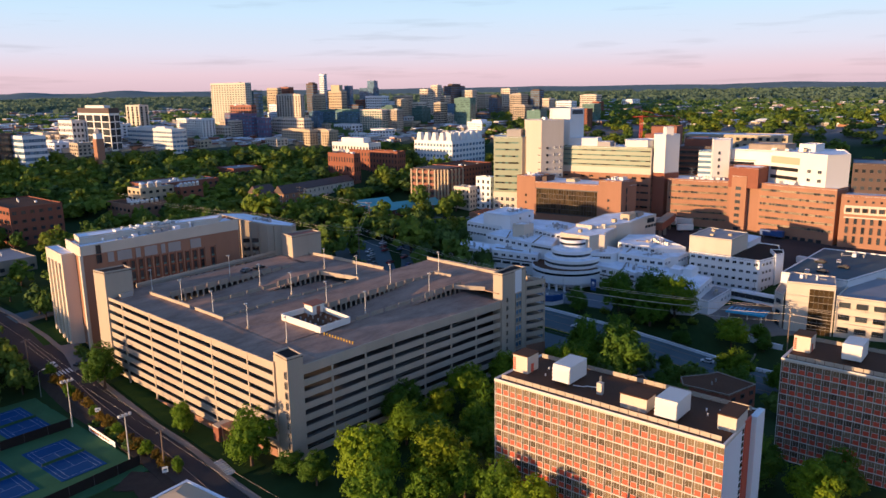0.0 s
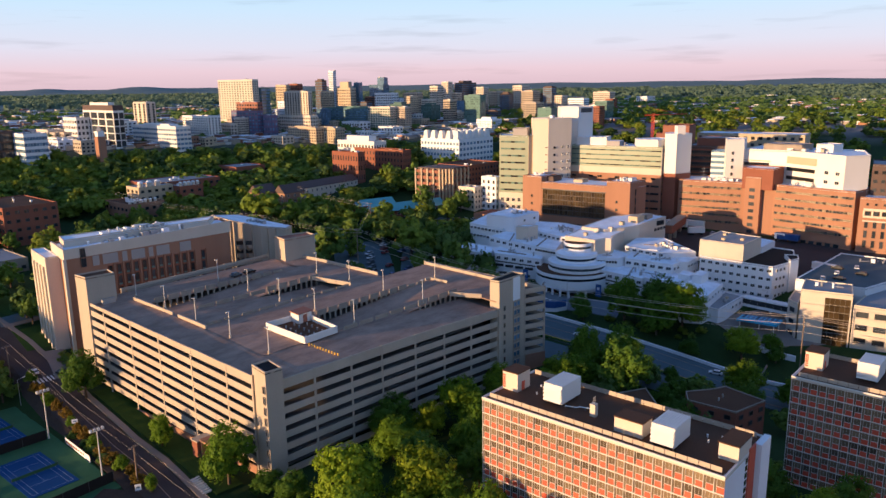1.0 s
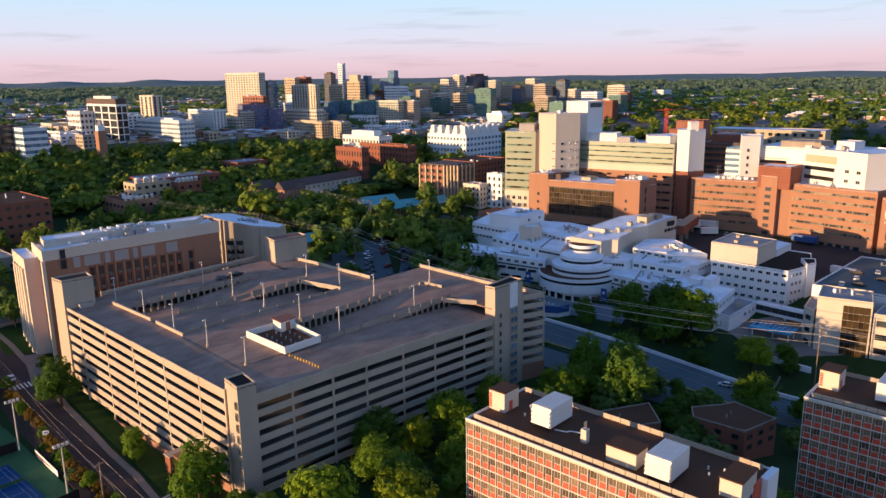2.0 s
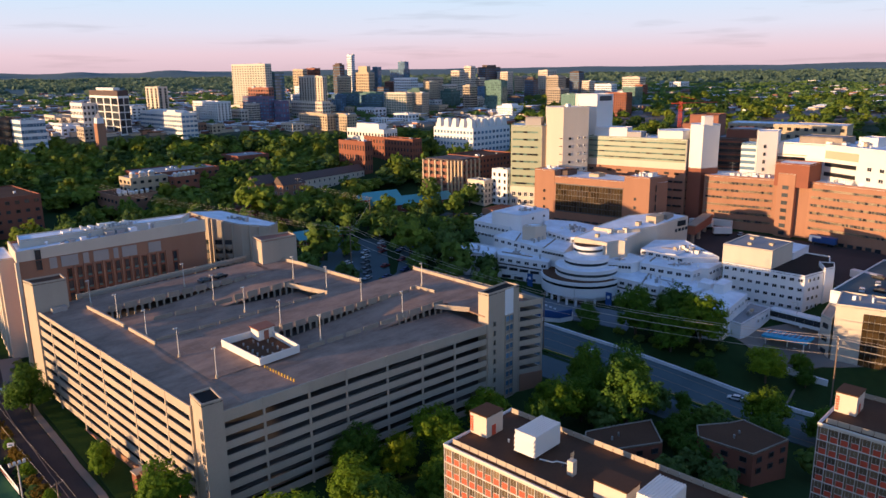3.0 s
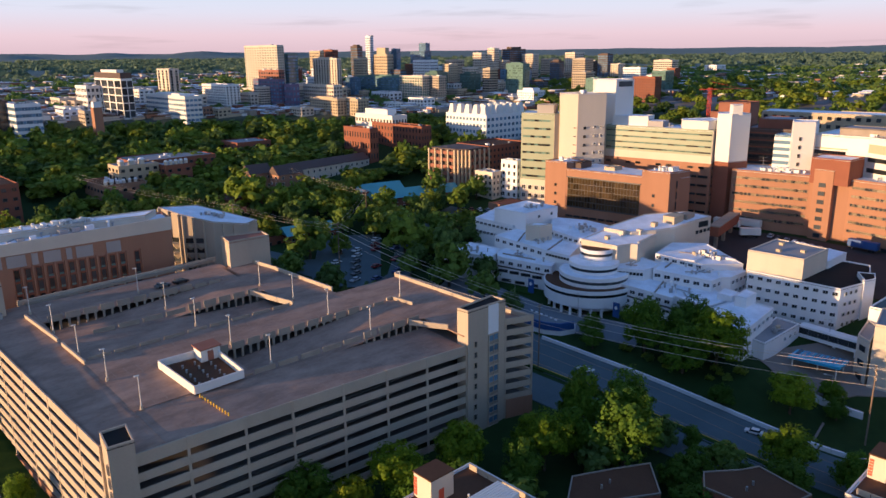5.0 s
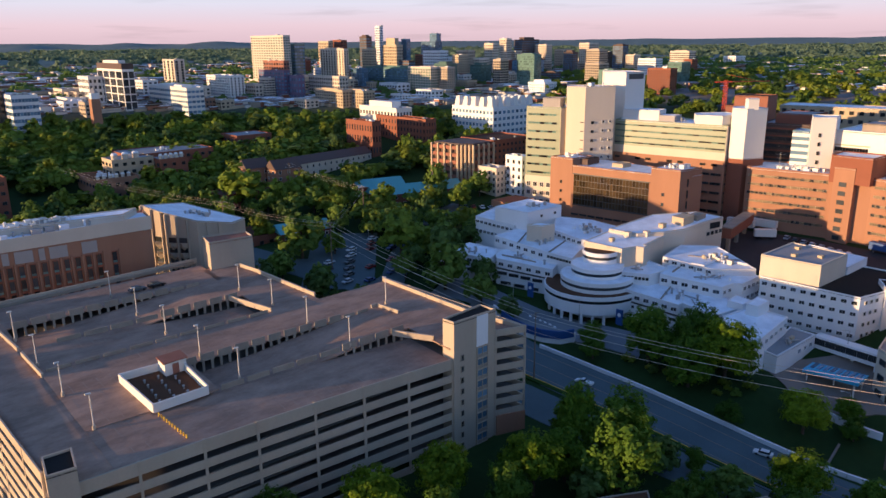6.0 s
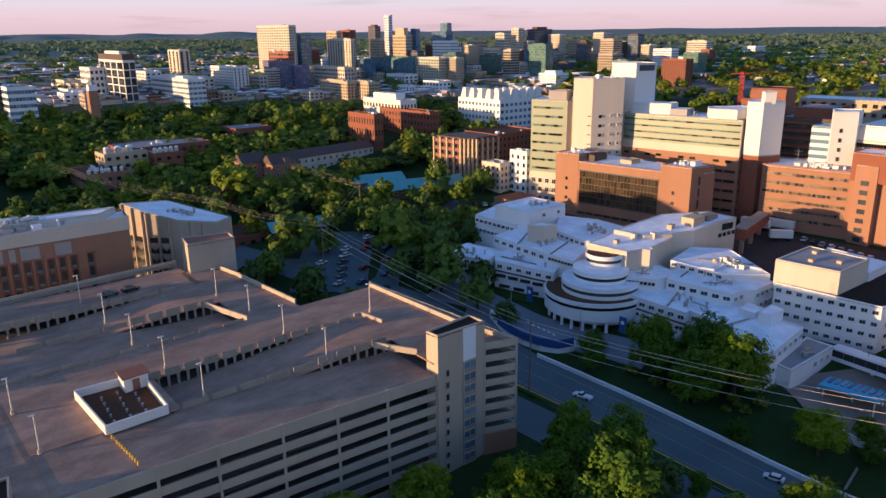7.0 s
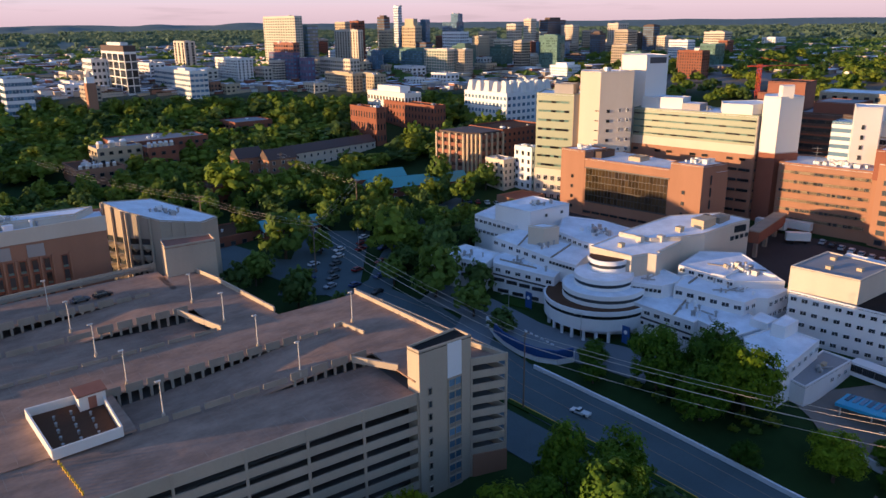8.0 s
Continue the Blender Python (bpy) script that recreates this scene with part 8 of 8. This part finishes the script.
KEEP_OUT = [(-14, 150, 18, 224), (40, 232, 80, 250), (-6, -8, 108, 100), (-8, 96, 96, 134), (140, -60, 240, 78), (20, -102, 44, -46), (78, -150, 103, -92), (180, -125, 265, -58), (230, 30, 296, 120), (236, -130, 320, 32),
            (78, 228, 103, 260), (92, 240, 128, 260), (28, 222, 56, 268), (141, 194, 226, 218), (174, 134, 226, 176), (118, 134, 144, 150), (96, 138, 122, 160),
            (116, 90, 148, 126), (222, 135, 276, 163), (222, 105, 246, 132), (220, 208, 258, 240), (250, 198, 276, 272), (290, 182, 332, 222), (168, 266, 194, 290), (118, 184, 156, 204),
            (-110, 8, -22, 96)]


def clear(x, y, pad):
    if any(x0 - pad < x < x1 + pad and y0 - pad < y < y1 + pad for x0, y0, x1, y1 in KEEP_OUT):
        return False
    for line, w in ((AVENUE, 11), (STREET, 8)):
        for a, b in zip(line, line[1:]):
            d = Vector((b[0] - a[0], b[1] - a[1]))
            u = max(0, min(1, ((x - a[0]) * d.x + (y - a[1]) * d.y) / d.length_squared))
            if math.hypot(a[0] + d.x * u - x, a[1] + d.y * u - y) < w + pad:
                return False
    return True


def scatter(count, spot, radius, tall, crowns, group, gap, seed):
    rng = random.Random(seed)
    placed = []
    tries = 0
    while len(placed) < count and tries < count * 40:
        tries += 1
        x, y = spot(rng)
        r = rng.uniform(*radius)
        if not clear(x, y, r * 0.55) or any((x - a) ** 2 + (y - b) ** 2 < (gap * (r + c)) ** 2 for a, b, c in placed):
            continue
        placed.append((x, y, r))
        tree(x, y, r, rng.uniform(*tall), crowns, rng, group)


def wedge(a0, a1, d0, d1):
    def spot(rng):
        a, d = radians(rng.uniform(a0, a1)), math.sqrt(rng.uniform(d0 * d0, d1 * d1))
        return -45 + d * math.cos(a), -128 + d * math.sin(a)
    return spot


scatter(110, wedge(46, 82, 268, 372), (4, 7), (8, 13), MID, "campus trees", 0.55, 1)
scatter(16, wedge(38, 53, 225, 330), (4, 7), (8, 12), MID, "car park trees", 0.55, 3)
scatter(40, wedge(72, 90, 190, 300), (4, 7), (8, 13), MID, "street side trees", 0.55, 4)


def joined_woods(name, label, count, spot, radius, tall, gap, seed):
    """A wood whose trees stand too close to tell apart: crowns of the same making, joined."""
    rng = random.Random(seed)
    placed, tries = [], 0
    while len(placed) < count and tries < count * 30:
        tries += 1
        x, y = spot(rng)
        r = rng.uniform(*radius)
        if not clear(x, y, r * 0.45) or any((x - a) ** 2 + (y - b) ** 2 < (gap * (r + c)) ** 2 for a, b, c in placed):
            continue
        placed.append((x, y, r))
    for tone in range(4):
        src = [m for m in FAR if m.materials[0] is LIFTED_LEAF[tone]]
        if not src:
            continue
        co = np.empty(len(src[0].vertices) * 3)
        src[0].vertices.foreach_get("co", co)
        co = co.reshape(-1, 3)
        vs = []
        for k, (x, y, r) in enumerate(placed):
            if (k * 7 + seed) % 6 != tone and (k * 7 + seed) % 6 != {0: 4, 1: 9, 2: 9, 3: 5}[tone]:
                continue
            h = rng.uniform(*tall)
            a = rng.uniform(0, 6.28)
            rot = np.array([[math.cos(a), -math.sin(a), 0], [math.sin(a), math.cos(a), 0], [0, 0, 1]])
            half = h * 0.5
            vs.append(co @ rot.T * np.array([r, r, half]) + np.array([x, y, land(x, y) + h - half * 0.95]))
        v = np.concatenate(vs)
        me = bpy.data.meshes.new(name)
        me.from_pydata(v.tolist(), [], np.arange(len(v)).reshape(-1, 4).tolist())
        me.materials.append(LIFTED_LEAF[tone])
        tagged(new(name, me), label, "woods", kind="stuff")


joined_woods("campus_woods", "dense green campus woods before the skyline", 460, wedge(43, 86, 366, 515), (5, 9.5), (6, 13), 0.5, 2)
joined_woods("hospital_woods", "green trees behind the hospital quarter", 620, wedge(-6, 40, 385, 760), (4, 7.5), (5, 9.5), 0.5, 5)


def far_woods():
    """Treetops of the far wooded suburbs."""
    rng = np.random.RandomState(5)
    verts, faces = [], []
    # outermost ring uses LEAF[4], the leaf tone with painted haze
    for mat, count, a0, a1, d0, d1 in ((LIFTED_LEAF[2], 750, -4, 34, 650, 1000), (LIFTED_LEAF[2], 420, 34, 88, 580, 900), (LEAF[4], 2600, -4, 92, 860, 1700)):
        verts, faces = [], []
        for _ in range(count):
            a, d = math.radians(rng.uniform(a0, a1)), math.sqrt(rng.uniform(d0 * d0, d1 * d1))
            x, y = -45 + d * math.cos(a), -128 + d * math.sin(a)
            r = rng.uniform(4, 8) * (0.8 + d / 1500)
            h = rng.uniform(3, 5.5) * max(0.2, 1.1 - d / 1800)
            z = land(x, y)
            for _ in range(16):
                v = rng.normal(size=3)
                v /= np.linalg.norm(v)
                v[2] = abs(v[2])
                p = np.array([x, y, z]) + v * np.array([r, r, h]) * rng.uniform(0.75, 1.05)
                n = v + rng.normal(size=3) * 0.4
                n /= np.linalg.norm(n)
                u = np.cross(n, rng.normal(size=3))
                u /= np.linalg.norm(u)
                w = np.cross(n, u)
                s = r * 0.48
                i = len(verts)
                verts += [tuple(p - u * s), tuple(p - w * s), tuple(p + u * s), tuple(p + w * s)]
                faces.append((i, i + 1, i + 2, i + 3))
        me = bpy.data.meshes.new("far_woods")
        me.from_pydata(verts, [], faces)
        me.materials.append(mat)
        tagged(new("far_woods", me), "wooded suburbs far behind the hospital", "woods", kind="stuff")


far_woods()


def shrubs(name, pts, count, seed, label):
    rng = random.Random(seed)
    for _ in range(count):
        u = [rng.random() for _ in pts]
        s = sum(u)
        x, y = sum(a * p[0] for a, p in zip(u, pts)) / s, sum(a * p[1] for a, p in zip(u, pts)) / s
        r = rng.uniform(1.2, 2.4)
        o = new(name, rng.choice(FAR))
        o.matrix_basis = Matrix.Translation((x, y, land(x, y) + r * 0.5)) @ Matrix.Diagonal((r, r, r * 0.7, 1))
        tagged(o, label, "shrub", group="shrubs")


shrubs("shrub", [(146, 2), (150, -30), (164, -60), (158, -10)], 26, 3, "dark green shrub on the bank above the avenue")
shrubs("shrub", [(-24, 16), (-22, 30), (-22, 60), (-23, 70)], 14, 4, "low shrub between court and street")
shrubs("shrub", [(-8, 92), (-6, 110), (-4, 100), (-2, 120)], 8, 5, "dark shrub beside the laboratory")


HILLS = ((84, 2300, 260, 14), (79, 2500, 160, 16), (76, 2300, 150, 12), (70, 2400, 160, 13), (64, 2300, 190, 15), (59, 2400, 200, 9), (12, 2600, 300, 13), (6, 2400, 240, 8), (0, 2500, 260, 12))


def hill(angle, dist, wide, high):
    """A low wooded hill on the horizon, its haze put into the colour."""
    x0, y0 = -45 + dist * math.cos(radians(angle)), -128 + dist * math.sin(radians(angle))
    rng = random.Random(int(angle * 10))
    bm = bmesh.new()
    n, m = 10, 24
    rows = []
    for i in range(n + 1):
        r = wide * i / n
        rows.append([bm.verts.new((x0 + r * math.cos(2 * math.pi * k / m), y0 + r * math.sin(2 * math.pi * k / m),
                                   land(x0, y0) - 4 + (high * 0.75 + 4) * (0.5 + 0.5 * math.cos(math.pi * i / n)) + rng.uniform(-0.5, 0.5))) for k in range(m)])
    for a, b in zip(rows, rows[1:]):
        for k in range(m):
            bm.faces.new((a[k], b[k], b[(k + 1) % m], a[(k + 1) % m]))
    for f in bm.faces:
        f.smooth = True
    tagged(part("hill", bm, M["hazed_hill"]), "low wooded hill on the horizon, blue-green with painted haze", "hill", kind="structure")


for spec in HILLS:
    hill(*spec)


# ---- poles, wires, lamps, cars ----
def power_pole(x, y, top, arms=2, turn=0.0):
    t = thing("power_pole", "weathered timber power pole with crossarms", "power pole", "power poles", at=(x, y, land(x, y)))
    t.rotation_euler.z = turn
    h = top - land(x, y)
    bm = bmesh.new()
    tube(bm, (0, 0, -1), (0, 0, h), 0.24, 0.15, 8)
    part("pole", bm, M["timber"], t)
    for k in range(arms):
        bm = bmesh.new()
        block(bm, -1.5, -0.09, h - 0.6 - 1.5 * k, 1.5, 0.09, h - 0.4 - 1.5 * k)
        part("crossarm", bm, M["timber"], t)
        for s in (-1.3, -0.5, 0.5, 1.3):
            bm = bmesh.new()
            tube(bm, (s, 0, h - 0.4 - 1.5 * k), (s, 0, h - 0.1 - 1.5 * k), 0.08, 0.05, 6)
            part("insulator", bm, M["steel"], t)
    return t


def wire(a, b, sag, thick=0.045):
    cu = bpy.data.curves.new("power_line", "CURVE")
    cu.dimensions = "3D"
    cu.bevel_depth = thick
    cu.bevel_resolution = 0
    s = cu.splines.new("POLY")
    n = 18
    s.points.add(n)
    a, b = Vector(a), Vector(b)
    for k in range(n + 1):
        u = k / n
        p = a.lerp(b, u) - Vector((0, 0, 4 * sag * u * (1 - u)))
        s.points[k].co = (*p, 1)
    o = new("power_line", cu)
    cu.materials.append(M["wire"])
    tagged(o, "thin sagging power line beside the avenue", "power line", group="power lines")


P_EAST, P_MID, P_WEST = (161.5, -75), (122.3, 3.2), (121.5, 102)
power_pole(*P_EAST, 17.5, 3, 0.5)
power_pole(*P_MID, 24.5, 1, 0.2)
power_pole(*P_WEST, 33, 3, -0.5)
for dz, off in ((0, -1.2), (-0.1, 1.2), (-2.6, -0.3), (-2.9, 0.4), (-5.4, 0)):
    wire((P_EAST[0] + off, P_EAST[1] + off * 0.4, 17.3 + dz), (P_MID[0] + off, P_MID[1] + off * 0.2, 24.0 + dz), 1.6)
    wire((P_MID[0] + off, P_MID[1] + off * 0.2, 24.0 + dz), (P_WEST[0] + off, P_WEST[1], 32.6 + dz), 1.6)
    wire((P_EAST[0] + off, P_EAST[1] + off * 0.4, 17.3 + dz), (186 + off, -170, 15 + dz), 1.6)
power_pole(-23.4, 22.9, 11.7, 1, 0.2)
power_pole(-21.5, 109, land(-21.5, 109) + 11, 1, 0.2)
for off in (-1.2, 1.2):
    wire((-23.4 + off, 22.9, 11.5), (-21.5 + off, 109, land(-21.5, 109) + 10.8), 1.0, 0.016)
    wire((-23.4 + off, 22.9, 11.5), (-25.5 + off, -40, 11.2), 0.8, 0.016)
P_LOT = (159, 133)
power_pole(*P_LOT, 37, 1, -0.5)
power_pole(98, 139.5, 38.6, 2, -0.4)
power_pole(150, 178, 43, 2, -0.4)
for dz, off in ((0, -1.2), (0, 1.2), (-1.5, 0)):
    wire((P_WEST[0] + off, P_WEST[1], 32.6 + dz), (98 + off, 139.5, 38.2 + dz), 1.5, 0.025)
    wire((98 + off, 139.5, 38.2 + dz), (60 + off, 200, 48 + dz), 1.5, 0.02)
    wire((P_LOT[0] + off, P_LOT[1], 36.6 + dz), (150 + off, 178, 42.6 + dz), 1.2, 0.02)
    wire((P_LOT[0] + off, P_LOT[1], 36.6 + dz), (P_WEST[0] + off, P_WEST[1], 32.4 + dz), 1.2, 0.02)


def court_light(x, y, tall):
    t = thing("floodlight_mast", "pale steel mast with a cluster of floodlights", "floodlight", "court floodlights", at=(x, y, land(x, y)))
    bm = bmesh.new()
    tube(bm, (0, 0, -0.3), (0, 0, tall), 0.2, 0.12, 8)
    part("mast", bm, M["white_frame"], t)
    bm = bmesh.new()
    block(bm, -1.6, -0.1, tall - 0.2, 1.6, 0.1, tall)
    part("crossbar", bm, M["steel"], t)
    for k in range(4):
        bm = bmesh.new()
        block(bm, -1.7 + k * 0.95, -0.35, tall, -1.2 + k * 0.95, 0.35, tall + 0.6)
        part("floodlight", bm, M["white_frame"], t)
    return t


court_light(-28, 31.5, 14)
court_light(-27, 66.5, 14)


def street_lamp(x, y, tall, turn):
    t = thing("street_lamp", "slim dark street lamp with a curved arm", "street lamp", "street lamps", at=(x, y, land(x, y)))
    t.rotation_euler.z = turn
    bm = bmesh.new()
    tube(bm, (0, 0, -0.3), (0, 0, tall), 0.11, 0.07, 7)
    part("pole", bm, M["steel"], t)
    bm = bmesh.new()
    tube(bm, (0, 0, tall), (1.8, 0, tall + 0.3), 0.05, 0.05, 6)
    part("arm", bm, M["steel"], t)
    bm = bmesh.new()
    block(bm, 1.6, -0.16, tall + 0.18, 2.4, 0.16, tall + 0.36)
    part("lamp_head", bm, M["white_frame"], t)


for x, y, h, a in ((-24, 95, 9, 0.2), (149, 36, 9, 2.8), (156, 14, 9, 2.8), (172, -62, 8, 2.0), (196, -52, 9, 2.5), (143, 108, 7, 1.0)):
    street_lamp(x, y, h, a)


def sign_post(x, y, tall, wide, high, turn, label):
    t = thing("street_sign", label, "sign", "street signs", at=(x, y, land(x, y)))
    t.rotation_euler.z = turn
    tall_post = tall - (high if high < 1.4 else 0.2)
    part("post", tube(bmesh.new(), (0, 0.06, -0.3), (0, 0.06, tall_post + 0.3), 0.06, 0.06, 6), M["steel"], t)
    bm = bmesh.new()
    block(bm, -wide / 2, -0.05, tall - high, wide / 2, 0.0, tall)
    bmesh.ops.bevel(bm, geom=bm.edges[:], offset=0.02, segments=1, affect="EDGES")
    part("board", bm, M["white_wall"], t)
    bm = bmesh.new()
    block(bm, -wide * 0.3, -0.06, tall - high * 0.65, wide * 0.3, -0.052, tall - high * 0.35)
    part("face_bar", bm, M["glass_blue"], t)
    return t


sign_post(-21.8, 61, 5.2, 1.5, 1.2, -0.5, "blue-white street sign on a slim steel post")
sign_post(-24.6, 20.3, 2.4, 1.4, 1.6, -0.5, "white notice board beside the timber pole")


def stair_porch():
    t = thing("stair_porch", "small red brick stair porch against the garage", "porch")
    bm = bmesh.new()
    block(bm, -6.2, 24.6, -0.5, -1.6, 27.2, 5.0)
    part("wall", bm, M["brick_dark"], t)
    bm = bmesh.new()
    block(bm, -6.4, 24.4, 5.0, -1.6, 27.4, 5.3)
    part("coping", bm, M["concrete"], t)
    bm = bmesh.new()
    block(bm, -5.6, 24.52, 0.2, -4.4, 24.6, 2.4)
    part("door", bm, M["dark_metal"], t)


stair_porch()


PAINT = {n: material("car paint " + n, c, 0.3, 3, 0.03, 0.3, 0.02, 0, 0.0) for n, c in
         dict(white=(0.7, 0.7, 0.7), silver=(0.38, 0.39, 0.41), black=(0.02, 0.02, 0.022), red=(0.25, 0.02, 0.02), blue=(0.03, 0.06, 0.18), grey=(0.12, 0.125, 0.13)).items()}


def car(x, y, turn, paint, z=None, big=False):
    t = thing("car", f"{paint} {'pickup truck' if big else 'saloon car'} standing on asphalt", "car", "cars", at=(x, y, (land(x, y) + 0.28) if z is None else z))
    t.rotation_euler.z = turn
    l = 2.6 if big else 2.25
    prof = [(-l, 0.35), (l, 0.35), (l, 0.75), (l * 0.55, 0.9), (-l, 0.95)]
    bm = bmesh.new()
    for s in (0,):
        a = [bm.verts.new((px, -0.9, pz)) for px, pz in prof]
        b = [bm.verts.new((px, 0.9, pz)) for px, pz in prof]
        n = len(prof)
        bm.faces.new(a)
        bm.faces.new(list(reversed(b)))
        for k in range(n):
            bm.faces.new((a[(k + 1) % n], a[k], b[k], b[(k + 1) % n]))
    bmesh.ops.recalc_face_normals(bm, faces=bm.faces)
    part("body", bm, PAINT[paint], t)
    def cabin(name, pts, wy, mat):
        bm = bmesh.new()
        a = [bm.verts.new((px, -wy * (0.86 if pz > 1.2 else 1), pz)) for px, pz in pts]
        b = [bm.verts.new((px, wy * (0.86 if pz > 1.2 else 1), pz)) for px, pz in pts]
        n = len(pts)
        bm.faces.new(a)
        bm.faces.new(list(reversed(b)))
        for k in range(n):
            bm.faces.new((a[(k + 1) % n], a[k], b[k], b[(k + 1) % n]))
        bmesh.ops.recalc_face_normals(bm, faces=bm.faces)
        part(name, bm, mat, t)
    c0, c1 = (-0.4, 1.3) if big else (-1.7, 1.1)
    cabin("greenhouse", [(c0, 0.9), (c1, 0.88), (c1 - 0.55, 1.38), (c0 + 0.35, 1.4)], 0.84, M["glass"])
    cabin("car_roof", [(c0 + 0.3, 1.39), (c1 - 0.5, 1.38), (c1 - 0.6, 1.47), (c0 + 0.4, 1.48)], 0.86, PAINT[paint])
    for px in (-l * 0.62, l * 0.62):
        for py in (-0.82, 0.82):
            bm = bmesh.new()
            tube(bm, (px, py - 0.1, 0.34), (px, py + 0.1, 0.34), 0.34, 0.34, 10)
            part("wheel", bm, M["tyre"], t)
    return t


rng = random.Random(77)
keys = list(PAINT)
car(143.2, -53.4, 1.78, "white")
car(131.2, -7.5, 1.74, "white", None, True)
car(-16.5, 103, 1.5, "white")
car(-9.5, 98, 0.2, "black")
for row in range(4):
    for k in range(9):
        if rng.random() < 0.75:
            u = k / 9
            x, y = 110 + 30 * u + row * 6.5, 90 + 38 * u - row * 4.5
            car(x + rng.uniform(-0.3, 0.3), y, 0.2 + (row % 2) * math.pi, rng.choice(keys))
for k in range(8):
    car(205 + k * 2.4, 118 - k * 3.2, 1.0 + 0.1 * rng.random(), rng.choice(keys), land(205 + k * 2.4, 118 - k * 3.2) + 0.1)
for k in range(8):
    car(262 - k * 0.4, -4 - k * 3.4, 0.2, rng.choice(keys))
car(42.0, 76.2, 0.1, "grey", deck(42.0, 76.2))
car(47.2, 76.0, 0.1, "black", deck(47.2, 76.0))


def box_trailer(x, y, turn, l=12):
    t = thing("box_trailer", "long white box trailer in the yard", "trailer", at=(x, y, land(x, y) + 0.3))
    t.rotation_euler.z = turn
    bm = bmesh.new()
    block(bm, -l / 2, -1.25, 1.1, l / 2, 1.25, 3.9)
    part("box", bm, M["bright_wall"], t)
    for px in (-l / 2 + 1.2, -l / 2 + 2.4, l / 2 - 1.5):
        for py in (-1, 1):
            bm = bmesh.new()
            tube(bm, (px, py - 0.15, 0.5), (px, py + 0.15, 0.5), 0.5, 0.5, 10)
            part("wheel", bm, M["tyre"], t)
    return t


box_trailer(266.5, 10, -1.52, 15)
box_trailer(257, 2.5, -0.9, 8)


def cranes():
    t = thing("tower_crane", "red lattice tower crane behind the wards", "crane")
    x, y = 345, 70
    bm = bmesh.new()
    for sx, sy in ((-0.7, -0.7), (0.7, -0.7), (0.7, 0.7), (-0.7, 0.7)):
        tube(bm, (x + sx, y + sy, 40), (x + sx, y + sy, 76), 0.16, 0.16, 4)
    for k in range(18):
        s = -1 if k % 2 else 1
        tube(bm, (x - 0.7 * s, y - 0.7, 40 + 2 * k), (x + 0.7 * s, y - 0.7, 42 + 2 * k), 0.1, 0.1, 4)
    part("mast", bm, M["red_panel"], t)
    bm = bmesh.new()
    tube(bm, (x - 4, y + 4, 75), (x + 14, y - 16, 75.5), 0.25, 0.25, 4)
    tube(bm, (x, y, 79), (x + 10, y - 11, 75.8), 0.1, 0.1, 4)
    part("jib", bm, M["red_panel"], t)


cranes()


def trailer(x, y, turn, body, label):
    """A box trailer on four wheels."""
    t = thing("box_trailer", label, "trailer", "yard trailers", at=(x, y, land(x, y) + 0.35))
    t.rotation_euler.z = turn
    bm = bmesh.new()
    block(bm, -5.5, -1.3, 1.1, 5.5, 1.3, 3.9)
    bmesh.ops.bevel(bm, geom=bm.edges[:], offset=0.08, segments=1, affect="EDGES")
    part("box", bm, M[body], t)
    bm = bmesh.new()
    block(bm, -5.3, -1.1, 0.8, 5.3, 1.1, 1.1)
    part("chassis", bm, M["dark_metal"], t)
    for px in (-4.2, -3.0):
        for py in (-1.1, 1.1):
            bm = bmesh.new()
            tube(bm, (px, py - 0.15, 0.5), (px, py + 0.15, 0.5), 0.5, 0.5, 10)
            part("wheel", bm, M["tyre"], t)
    for py in (-0.9, 0.9):
        bm = bmesh.new()
        block(bm, 3.6, py - 0.1, 0, 3.8, py + 0.1, 0.85)
        part("landing_leg", bm, M["steel"], t)


for x, y, turn in ((262, 15, 1.62), (240, -36, 0.6), (238, -62, 1.3)):
    trailer(x, y, turn, "bright_wall", "white box trailer parked in the service yard")
trailer(268, -37, 1.45, "banner", "blue box trailer parked in the service yard")


for k, (x, y) in enumerate(((210, -68), (213, -73), (222, -70), (226, -78), (236, -74), (231, -68))):
    car(x, y, 1.4 if k % 2 else 0.2, ("white", "black")[k % 2], 18.99)
